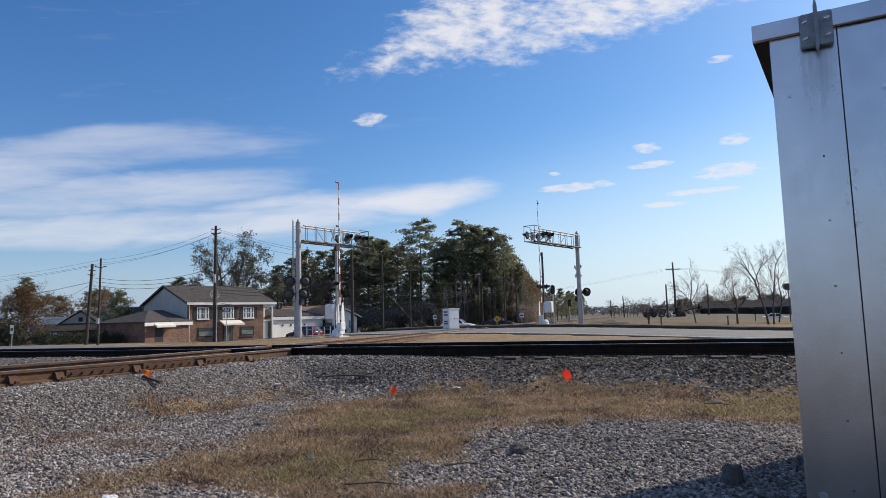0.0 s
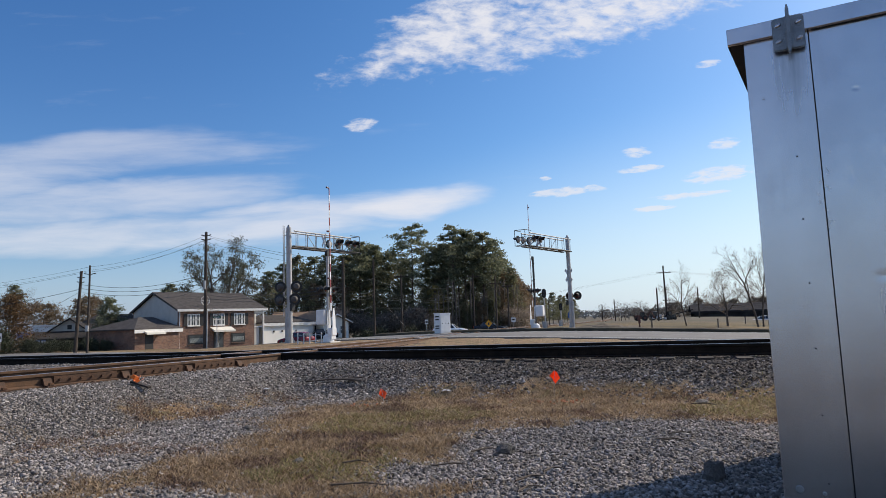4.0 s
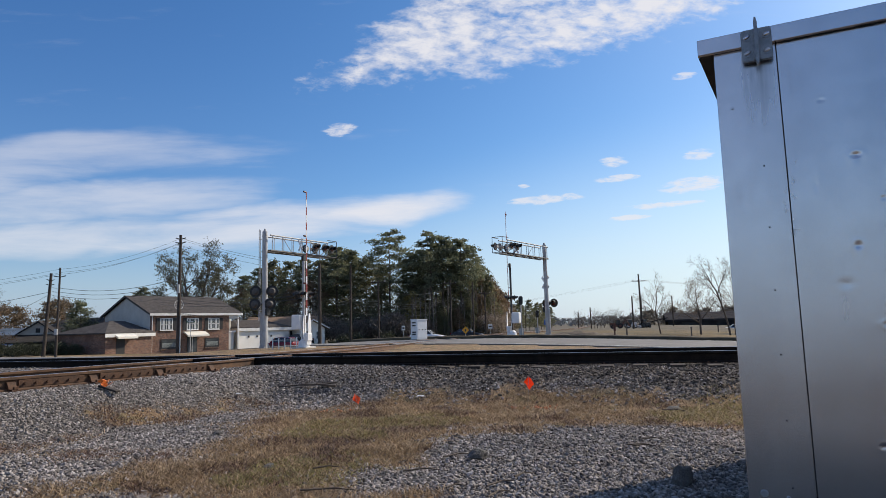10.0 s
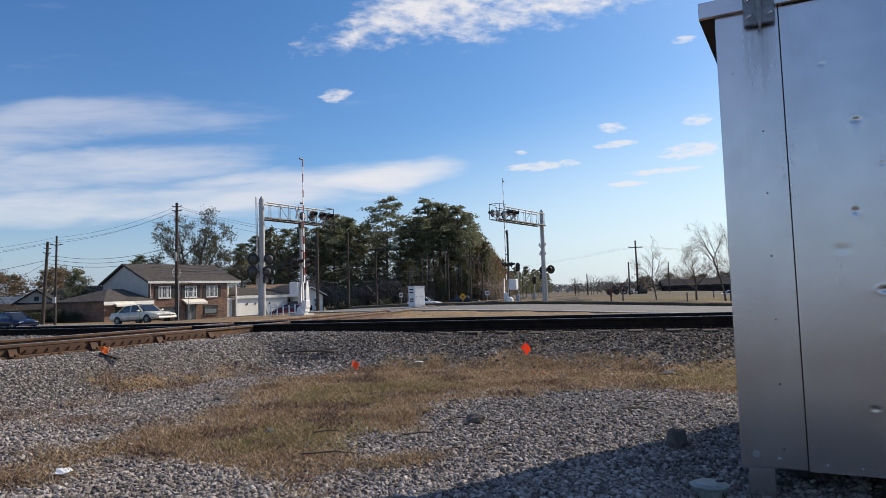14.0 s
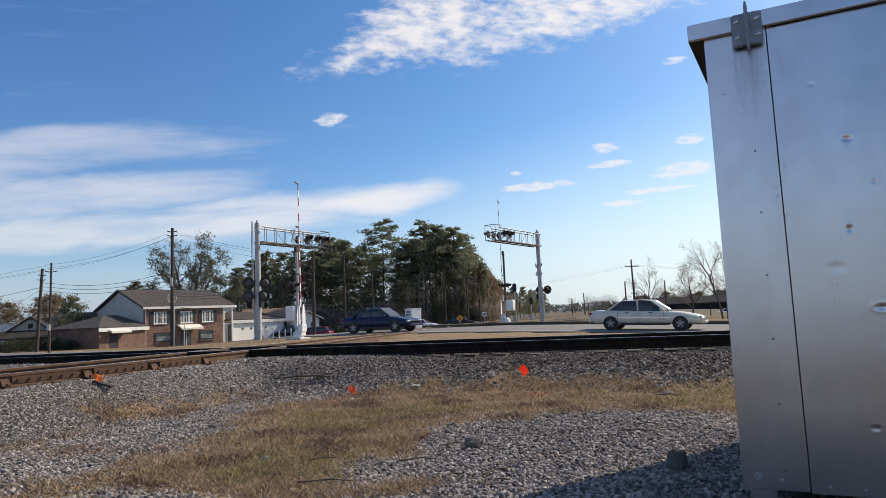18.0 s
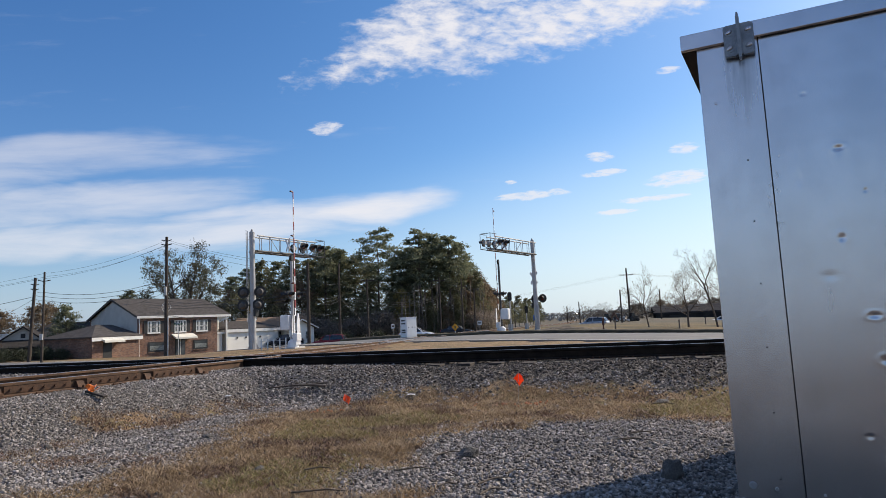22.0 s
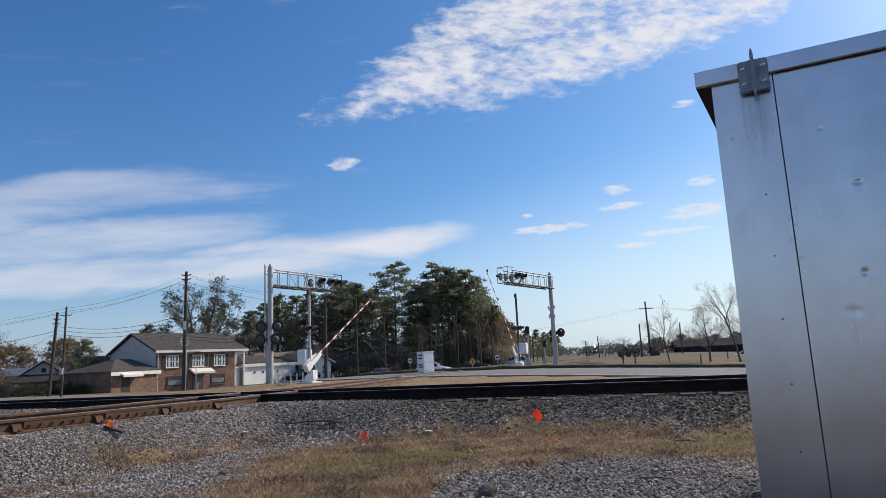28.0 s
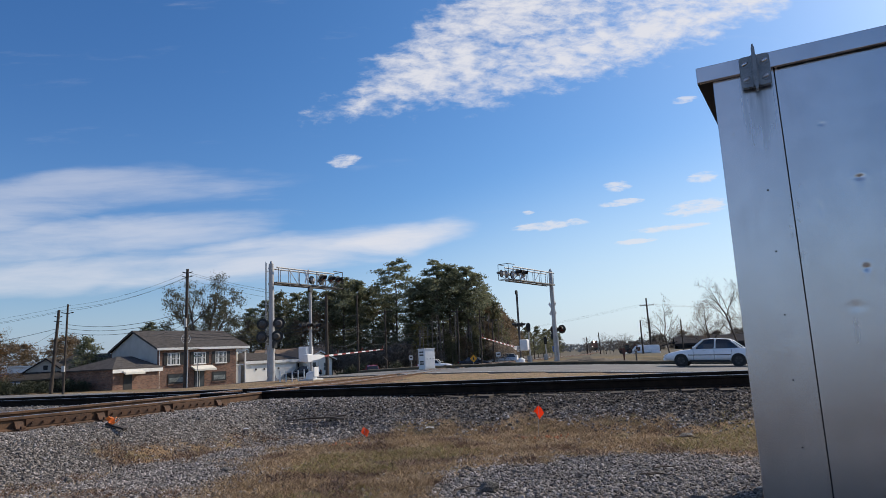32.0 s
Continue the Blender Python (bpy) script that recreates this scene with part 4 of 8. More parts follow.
    sheet_f = [(j * w + i, j * w + i + 1, (j + 1) * w + i + 1, (j + 1) * w + i) for j in range(len(zs) - 1) for i in range(w - 1)]
    me = bpy.data.meshes.new("front_panel")
    me.from_pydata(sheet_v, [], sheet_f)
    me.materials.append(M["aluminium"])
    for p in me.polygons:
        p.use_smooth = True
    sheet = new("front_panel", me)
    sheet.parent = h
    sheet["label"] = "broad dented aluminium panel"
    part("panel_backing", box(0.32, W, 0.024, 0.034, Z0, Z1), M["aluminium_dark"], sheet)
    part("small_dent", box(0.068, 0.082, -0.003, 0.001, 2.293, 2.307, bevel=0.0025), M["aluminium"], h)
    for x, z, r in ((0.075, 0.235, 0.020), (0.185, 0.222, 0.010), (0.40, 0.205, 0.007), (0.55, 0.20, 0.006)):
        bm = bmesh.new()
        bmesh.ops.create_cone(bm, cap_ends=True, segments=12, radius1=r, radius2=r * 0.75, depth=0.012, matrix=pose(x, -0.006, z, 90))
        part("bolt", bm, M["aluminium_dark"], h)
    for x in (0.03, 1.2, W - 0.16):
        part("foot", box(x, x + 0.13, 0.02, 0.15, -0.05, Z0 - 0.002, bevel=0.006), M["aluminium"], h, "short aluminium leg")
        part("foot", box(x, x + 0.13, DEP - 0.2, DEP - 0.07, -0.05, Z0 - 0.002, bevel=0.006), M["aluminium"], h, "short aluminium leg")
    part("conduit", rod((0.30, 0.5, -0.1), (0.30, 0.5, Z0 - 0.002), 0.06, n=12), M["black"], h)
    return h


build_instrument_house()


def build_valve_cover():
    c = thing("valve_cover", pose(1.48, 3.40, -0.035), "round weathered grey-green metal cover on a short pipe", "utility cover")
    bm = bmesh.new()
    bmesh.ops.create_cone(bm, cap_ends=True, segments=32, radius1=0.095, radius2=0.10, depth=0.016, matrix=pose(0, 0, 0.105))
    bmesh.ops.create_cone(bm, cap_ends=True, segments=32, radius1=0.10, radius2=0.070, depth=0.012, matrix=pose(0, 0, 0.119))
    part("lid", bm, MX["cover"], c)
    part("pipe", rod((0, 0, -0.1), (0, 0, 0.097), 0.06, n=16), MX["cover"], c)
    part("hasp", box(0.04, 0.075, -0.01, 0.01, 0.125, 0.134), M["black"], c)


build_valve_cover()


# ---------------------------------------------------------------- crossing signals
def flasher(parent, m, name="signal_light"):
    """One round crossing light: black backing disc, housing, lens and hood; faces local -y."""
    disc = bmesh.new()
    bmesh.ops.create_cone(disc, cap_ends=True, segments=24, radius1=0.27, radius2=0.27, depth=0.02, matrix=pose(0, 0, 0, 90))
    p = part(name, disc, M["black"], parent, "round black signal light backing", m=m)
    body = bmesh.new()
    bmesh.ops.create_cone(body, cap_ends=True, segments=20, radius1=0.17, radius2=0.11, depth=0.20, matrix=pose(0, 0.11, 0, -90))
    part("housing", body, M["black"] if name == "gate_light" else MX["truss_dark"] if name == "low_light" else M["galvanised"], p)
    hood = bmesh.new()
    n = 14
    prev = None
    for j in range(n + 1):
        a = math.pi * (j / n) * 1.2 - math.pi * 0.1
        x, z = 0.165 * math.cos(a), 0.165 * math.sin(a)
        ring = [hood.verts.new((x, -0.01, z)), hood.verts.new((x * 0.95, -0.34 + 0.10 * (1 - math.sin(a)), z * 0.95)), hood.verts.new((x * 0.90, -0.33 + 0.10 * (1 - math.sin(a)), z * 0.90)), hood.verts.new((x * 0.93, -0.01, z * 0.93))]
        if prev:
            for k in range(4):
                hood.faces.new((prev[k], ring[k], ring[(k + 1) % 4], prev[(k + 1) % 4]))
        prev = ring
    part("hood", hood, M["black"], p)
    lens = bmesh.new()
    bmesh.ops.create_uvsphere(lens, u_segments=16, v_segments=8, radius=0.15, matrix=pose(0, -0.012, 0) @ Matrix.Diagonal((1, 0.25, 1, 1)))
    part("lens", lens, M["lens"], p, "dark red glass lens", smooth=True)
    return p


def crossbuck(parent, m):
    for a in (45, -45):
        part("crossbuck_blade", box(-0.61, 0.61, -0.012 if a > 0 else 0.014, 0.012 if a > 0 else 0.038, -0.11, 0.11), MX["crossbuck"], parent, "white crossbuck blade", m=m @ pose(0, 0, 0, 0, a, 0))


def build_cantilever(m, height, reach, label, ladder_side, low_lights):
    """A mast with a truss arm along local +x, over the road."""
    c = thing("cantilever_signal", m, label, "crossing signal", "cantilever signals")
    part("mast", rod((0, 0, 0), (0, 0, height), 0.17, 0.145, 16), M["galvanised"], c, "galvanised tubular steel mast", smooth=False)
    part("mast_cap", rod((0, 0, height), (0, 0, height + 0.16), 0.10, 0.05, 12), M["galvanised"], c)
    part("base_plate", box(-0.36, 0.36, -0.36, 0.36, 0.0, 0.05), M["galvanised"], c)
    part("footing", box(-0.5, 0.5, -0.5, 0.5, -0.6, 0.0, bevel=0.03), MX["concrete"], c, "concrete footing")
    fl = bmesh.new()
    for a in range(4):
        add_prism(fl, ((0.12, 0.05), (0.33, 0.05), (0.12, 0.55)), -0.012, 0.012, pose(0, 0, 0, 0, 0, 45 + 90 * a))
    part("gusset", fl, M["galvanised"], c)
    zt, zb = height - 0.22, height - 1.12
    for y in (-0.33, 0.33):
        part("top_chord", rod((0.1, y, zt), (reach, y, zt), 0.045, n=8), M["galvanised"], c)
        part("bottom_chord", rod((0.1, y, zb), (reach, y, zb), 0.055, n=8), MX["truss_dark"], c)
    k = 6
    for i in range(k + 1):
        x = 0.25 + (reach - 0.3) * i / k
        for y in (-0.33, 0.33):
            part("upright", rod((x, y, zb), (x, y, zt), 0.022, n=6), M["galvanised"], c)
        part("cross_bar", rod((x, -0.33, zb), (x, 0.33, zb), 0.028, n=6), M["galvanised"], c)
        if i in (1, 4):
            x2 = 0.25 + (reach - 0.3) * (i + 1) / k
            part("brace", rod((x, -0.33, zt), (x2, -0.33, zb), 0.02, n=6), M["galvanised"], c)
    part("walkway", box(0.2, reach, -0.24, 0.24, zb + 0.05, zb + 0.08), MX["truss_dark"], c, "open steel walkway")
    cage = bmesh.new()
    x0, x1 = reach - 0.1, reach + 0.75
    for z in (zb, zb + 0.55, zt + 0.15):
        for y in (-0.4, 0.4):
            add_rod(cage, (x0, y, z), (x1, y, z), 0.022, n=6)
        add_rod(cage, (x1, -0.4, z), (x1, 0.4, z), 0.022, n=6)
    for y in (-0.4, 0.4):
        add_rod(cage, (x1, y, zb), (x1, y, zt + 0.15), 0.022, n=6)
    part("guard_rail", cage, MX["truss_dark"], c, "tubular guard rail at the arm's end")
    for x, face in ((reach - 1.30, 0), (reach - 0.48, 0), (reach + 0.18, 0), (reach - 1.15, 180), (reach - 0.3, 180)):
        y = -0.5 if face == 0 else 0.5
        flasher(c, pose(x, y, (zt + zb) / 2 + 0.05, 0, 0, face))
        part("light_bracket", rod((x, 0.0, zb), (x, y, (zt + zb) / 2 - 0.15), 0.03, n=6), M["galvanised"], c)
    crossbuck(c, pose(reach - 2.55, -0.42, (zt + zb) / 2 + 0.1, 0, 0, 62) @ Matrix.Diagonal((0.8, 1, 0.8, 1)))
    sx = ladder_side
    if sx:
        lad = bmesh.new()
        lx, ly = 0.2 * math.cos(radians(38)), 0.2 * math.sin(radians(38))
        for k in (-1, 1):
            add_rod(lad, (k * lx, sx + k * ly, 1.6), (k * lx, sx + k * ly, height + 0.15), 0.02, n=6)
        for i in range(17):
            z = 1.8 + i * (height - 1.8) / 17
            add_rod(lad, (-lx, sx - ly, z), (lx, sx + ly, z), 0.013, n=5)
        part("ladder", lad, M["galvanised"], c, "steel climbing ladder")
        for z in (2.2, 4.4, 6.3):
            part("ladder_bracket", rod((0, 0.1, z), (0, sx, z), 0.02, n=6), M["galvanised"], c)
    part("conduit", rod((0.1, sx * 0.85 or 0.2, 0.3), (0.1, sx * 0.85 or 0.2, 2.1), 0.09, n=10), M["galvanised"], c)
    part("junction_box", box(-0.12, 0.12, -0.33, -0.16, 1.9, 2.3, bevel=0.01), M["black"], c)
    for x, y, z, face in low_lights:
        flasher(c, pose(x, y, z, 0, 0, face) @ Matrix.Diagonal((1.22, 1.0, 1.22, 1)), "low_light")
    if low_lights:
        z = low_lights[0][2]
        for lx, ly, lz, _f in low_lights:
            part("cross_arm", rod((0, 0, lz), (lx, ly, lz), 0.04, n=8), M["black"], c)
    return c


def build_gate(m, label, arm_len, mast_h, mast_mat=None):
    """Crossing gate: mast with lights and bell, mechanism, and an arm that swings in the plane of local x and z."""
    g = thing("crossing_gate", m, label, "crossing gate", "crossing gates")
    part("footing", box(-0.45, 0.45, -0.45, 0.45, -0.6, 0.02, bevel=0.03), MX["concrete"], g, "concrete footing")
    bm = bmesh.new()
    add_rod(bm, (0, 0, 0.0), (0, 0, 0.30), 0.30, 0.26, 20)
    add_rod(bm, (0, 0, 0.30), (0, 0, 0.42), 0.26, 0.12, 20)
    part("base", bm, M["white_paint"], g, "white cast junction-box base")
    part("base_door", box(-0.20, 0.20, -0.34, -0.24, 0.12, 0.62, bevel=0.02), M["white_paint"], g)
    part("mast", rod((0, 0, 0.3), (0, 0, mast_h), 0.075, n=12), mast_mat or M["galvanised"], g, "slim steel mast")
    part("mechanism", box(-0.30, 0.30, 0.06, 0.58, 0.90, 1.68, bevel=0.05), M["white_paint"], g, "white gate mechanism housing")
    part("mechanism_door", box(-0.25, 0.25, 0.58, 0.60, 0.96, 1.62, bevel=0.01), M["white_paint"], g)
    part("cross_arm", rod((-0.62, 0, 2.72), (0.62, 0, 2.72), 0.04, n=8), M["black"], g)
    for x in (-0.52, 0.52):
        flasher(g, pose(x * 0.7, -0.14, 2.72) @ Matrix.Diagonal((0.8, 0.8, 0.8, 1)), "gate_light")
        flasher(g, pose(x * 0.7, 0.14, 2.72, 0, 0, 180) @ Matrix.Diagonal((0.8, 0.8, 0.8, 1)), "gate_light")
    bell = bmesh.new()
    bmesh.ops.create_cone(bell, cap_ends=True, segments=16, radius1=0.16, radius2=0.16, depth=0.12, matrix=pose(0, -0.02, mast_h + 0.1, 90))
    part("bell", bell, M["black"], g, "round black warning bell")
    pivot = new("gate_arm")
    pivot.parent = g
    pivot["label"] = "red and white striped gate arm"
    pivot.matrix_basis = pose(0, -0.30, 1.12)
    for s in (0.30, 0.62):
        part("support", prism(((-0.62, -0.10), (-0.45, -0.15), (0.15, -0.13), (0.62, -0.045), (0.62, 0.045), (0.15, 0.13), (-0.45, 0.13), (-0.62, 0.10)), s - 0.37, s - 0.34), M["white_paint"], pivot, "white steel arm support plate")
    part("counterweight", box(-0.80, -0.40, -0.08, 0.20, -0.22, 0.18, bevel=0.03), M["white_paint"], pivot, "heavy white counterweight")
    seg, n = 0.41, int(arm_len / 0.41)
    for i in range(n):
        w0 = 0.046 - 0.024 * i / n
        part("arm_stripe", box(0.5 + i * seg, 0.5 + (i + 1) * seg, 0.10, 0.13, -w0, w0), M["red"] if i % 2 else M["white_paint"], pivot, "red stripe of the arm" if i % 2 else "white stripe of the arm")
    for f in (0.25, 0.62, 0.97):
        part("arm_light", rod((0.5 + arm_len * f, 0.115, 0.07), (0.5 + arm_len * f, 0.115, 0.24), 0.05, 0.045, 10), M["lens"], pivot, "small red arm light")
    return g, pivot


ROAD_ANG = math.degrees(math.atan2(ROAD_U.y, ROAD_U.x))
CANT_L = build_cantilever(pose(-8.95, 37.0, 0.10, 0, 0, ROAD_ANG + 90 - 4), 6.72, 5.0, "galvanised cantilever signal mast with a truss arm over the road", 0.42,
                          ((-0.36, 0.34, 3.27, 118), (0.10, -0.48, 3.27, 132), (-0.40, 0.36, 2.55, 112), (0.08, -0.34, 2.55, 128)))
CANT_R = build_cantilever(pose(9.45, 48.7, 0.05, 0, 0, ROAD_ANG - 90 - 8), 7.05, 6.3, "tall galvanised cantilever signal on the far road edge", 0.0,
                          ((-0.5, -0.3, 2.6, 90), (-0.5, 0.35, 2.6, 90)))
crossbuck(CANT_R, pose(-0.3, -0.2, 4.2, 0, 0, 60))
part("blue_plate", box(-0.19, 0.19, -0.2, -0.185, 0.95, 1.35), MX["blue_sign"], CANT_R, "small blue information plate")
GATE_L, ARM_L = build_gate(pose(-6.2, 34.0, 0.25, 0, 0, ROAD_ANG + 93), "crossing gate with white mechanism and striped arm beside the road", 6.75, 4.55)
GATE_R, ARM_R = build_gate(pose(6.38, 46.0, 0.28, 0, 0, ROAD_ANG - 84), "crossing gate with striped arm and dark mast beside the road", 7.4, 4.95, MX["truss_dark"])


def build_case():
    c = thing("relay_case", pose(-0.25, 45.0, 0.30, 0, 0, 40), "white steel signal relay case standing beside the crossing", "equipment cabinet")
    part("body", box(-0.46, 0.46, -0.31, 0.35, 0.0, 1.30, bevel=0.015), M["white_paint"], c)
    part("roof", box(-0.50, 0.50, -0.36, 0.39, 1.302, 1.35, bevel=0.01), M["white_paint"], c)
    part("door", box(-0.42, 0.42, -0.332, -0.312, 0.08, 1.25, bevel=0.004), M["white_paint"], c)
    for x in (-0.30, 0.0, 0.25):
        part("latch", box(x, x + 0.05, -0.345, -0.334, 0.60, 0.68), M["black"], c)
    for z in (1.1, 0.9, 0.45, 0.3):
        part("vent", box(-0.482, -0.462, -0.2, 0.2, z - 0.03, z + 0.06), M["black"], c)
    part("plinth", box(-0.50, 0.50, -0.36, 0.38, -0.35, -0.002), MX["concrete"], c)


build_case()


def build_rail_signal(x, y, z, h, label):
    s = thing("railway_signal", pose(x, y, z), label, "railway signal", "railway signals")
    part("mast", rod((0, 0, -0.3), (0, 0, h), 0.06, n=10), M["galvanised"], s)
    head = bmesh.new()
    add_prism(head, [(0.20 * math.cos(math.pi * i / 8), h + (0.62 if i <= 8 else 0.18) + 0.20 * math.sin(math.pi * i / 8)) for i in range(17) if i != 16], -0.04, 0.04)
    part("backplate", head, M["black"], s, "tall black signal head")
    for k in range(2):
        part("hood", rod((0, -0.28, h + 0.24 + 0.3 * k), (0, -0.042, h + 0.24 + 0.3 * k), 0.09, n=12), M["black"], s)
    part("case", box(-0.2, 0.2, 0.1, 0.45, -0.3, 0.55), M["galvanised"], s)


build_rail_signal(9.2, 60.0, 0.15, 2.75, "black-headed railway signal on a slim mast beside the track")
build_rail_signal(13.2, 74.0, 0.1, 1.7, "low black railway signal beside the track")


def build_barrier():
    """Short white posts with a rail in front of the driveway."""
    b = thing("post_barrier", pose(-7.0, 33.6, 0.15, 0, 0, 8), "low white posts with a rail beside the crossing", "barrier")
    for i in range(5):
        part("post", rod((i * 0.30 - 0.7, 0, -0.3), (i * 0.30 - 0.7, 0, 0.62 - 0.02 * (i % 2)), 0.028, n=8), M["white_paint"], b)
    part("rail", rod((-0.75, 0, 0.50), (0.55, 0, 0.50), 0.012, n=6), M["galvanised"], b)


build_barrier()


# ---------------------------------------------------------------- buildings
def gabled(name, m, L, D, eave, ridge, label, walls, roof_mat, gable_mat, hip0=0.0, hip1=0.0, over=0.35, z0=-0.8, fascia=None):
    """A house with its front along local x at y=0 and its ridge parallel to it."""
    h = thing(name, m, label, "house")
    part("wall", box(0, L, 0, 0.25, z0, eave), walls, h, "front wall")
    part("wall", box(0, L, D - 0.25, D, z0, eave), walls, h)
    for x0, x1, hip in ((0, 0.25, hip0), (L - 0.25, L, hip1)):
        if hip:
            part("wall", box(x0, x1, 0.25, D - 0.25, z0, eave), gable_mat, h)
        else:
            bm = bmesh.new()
            add_prism(bm, ((0.25, z0), (D - 0.25, z0), (D - 0.25, eave), (D / 2, ridge - 0.12), (0.25, eave)), -x1, -x0, pose(0, 0, 0, 0, 0, 90))
            part("gable_wall", bm, gable_mat, h, "end wall")
    t = 0.14
    for side in (0, 1):
        bm = bmesh.new()
        e0, e1 = (-over, eave - over * (ridge - eave) / (D / 2)), (D / 2, ridge)
        ya, yb = (e0[0], e1[0]) if side == 0 else (D - e0[0], e1[0])
        xs = (-over, L + over, L + over - hip1, -over + hip0)
        lo = [bm.verts.new((xs[0], ya, e0[1])), bm.verts.new((xs[1], ya, e0[1])), bm.verts.new((xs[2], yb, e1[1])), bm.verts.new((xs[3], yb, e1[1]))]
        hi = [bm.verts.new(v.co + Vector((0, 0, t))) for v in lo]
        bm.faces.new(lo)
        bm.faces.new(hi[::-1])
        for i in range(4):
            bm.faces.new((lo[i], lo[(i + 1) % 4], hi[(i + 1) % 4], hi[i]))
        part("roof", bm, roof_mat, h, "shingled roof slope")
    for x, hip in ((-over, hip0), (L + over, -hip1)):
        if hip:
            bm = bmesh.new()
            ze = eave - over * (ridge - eave) / (D / 2)
            a = [bm.verts.new(v) for v in ((x, -over, ze), (x, D + over, ze), (x + hip, D / 2, ridge), (x, -over, ze + t), (x, D + over, ze + t), (x + hip, D / 2, ridge + t))]
            for f in ((0, 1, 2), (5, 4, 3), (0, 3, 4, 1), (1, 4, 5, 2), (2, 5, 3, 0)):
                bm.faces.new([a[i] for i in f])
            part("roof", bm, roof_mat, h, "shingled roof end")
    part("fascia", box(-over, L + over, -over - 0.04, -over - 0.003, eave - 0.45, eave - 0.05), fascia or M["trim"], h, "painted fascia board")
    return h


def window(h, x, z, w, ht, frame_mat, y=0.0, shutters=True, muntins=2):
    """A sash window: white frame, dark panes with a lit curtain behind, meeting rail, sill and, where asked for, black shutters."""
    win = part("window", box(x - w / 2, x + w / 2, y - 0.05, y + 0.02, z, z + ht), frame_mat, h, "white sash window")
    n = max(2, muntins)
    cell = (w - 0.16) / n
    for i in range(n):
        for z0, z1 in ((z + 0.08, z + ht / 2 - 0.03), (z + ht / 2 + 0.03, z + ht - 0.08)):
            a = x - w / 2 + 0.08 + cell * i + 0.035
            part("pane", box(a, a + cell - 0.07, y - 0.060, y - 0.052, z0, z1), M["glass"], win)
            if shutters:
                part("curtain", box(a + cell * 0.22, a + cell * 0.60, y - 0.066, y - 0.062, z0 + 0.03, z1 - 0.03), MX["curtain"], win, "pale curtain")
    part("sill", box(x - w / 2 - 0.06, x + w / 2 + 0.06, y - 0.13, y - 0.002, z - 0.09, z - 0.003), M["trim"], win)
    if shutters:
        for sx in (-1, 1):
            cx = x + sx * (w / 2 + 0.27)
            part("shutter", box(cx - 0.23, cx + 0.23, y - 0.06, y - 0.002, z - 0.02, z + ht + 0.02), MX["shutter"], win, "black louvred shutter")


def awning(h, x, z, w, d, drop):
    part("awning", prism(((0.0, z), (-d, z - drop), (-d, z - drop - 0.22), (-d + 0.03, z - drop - 0.22), (0.0, z - 0.12)), -w / 2, w / 2, Matrix.Translation((x, -0.01, 0)) @ pose(0, 0, 0, 0, 0, 90) @ Matrix.Diagonal((1, -1, 1, 1))), MX["awning"], h, "cream metal awning")


def brick_material():
    m = bpy.data.materials.new("brown_brickwork")
    m.use_nodes = True
    n = Nodes(m.node_tree)
    co = n.node("ShaderNodeTexCoord").outputs["Object"]
    xyz = n.node("ShaderNodeSeparateXYZ", {0: co})
    flat = n.node("ShaderNodeCombineXYZ", {0: n.math("ADD", xyz.outputs[0], xyz.outputs[1]), 1: xyz.outputs[2], 2: 0.0}).outputs[0]
    b = n.node("ShaderNodeTexBrick", {"Vector": flat, "Color1": rgb(0.105, 0.050, 0.035), "Color2": rgb(0.33, 0.165, 0.105), "Mortar": rgb(0.25, 0.21, 0.175), "Scale": 1.0,
                                      "Mortar Size": 0.010, "Brick Width": 0.24, "Row Height": 0.081, "Bias": -0.1})
    big = n.noise(0.7, 4.0, flat)
    col = n.mix(n.math("MULTIPLY", n.ramp(big.outputs[0], 0.40, 0.65), 0.45), b.outputs[0], rgb(0.10, 0.055, 0.042))
    bump = n.node("ShaderNodeBump", {"Strength": 0.4, "Distance": 0.01, "Height": b.outputs[1]})
    bump.invert = True
    s = n.node("ShaderNodeBsdfPrincipled", {"Base Color": col, "Roughness": 0.9, "Normal": bump.outputs[0]})
    n.node("ShaderNodeOutputMaterial", {0: s.outputs[0]})
    return m


BRICK = brick_material()


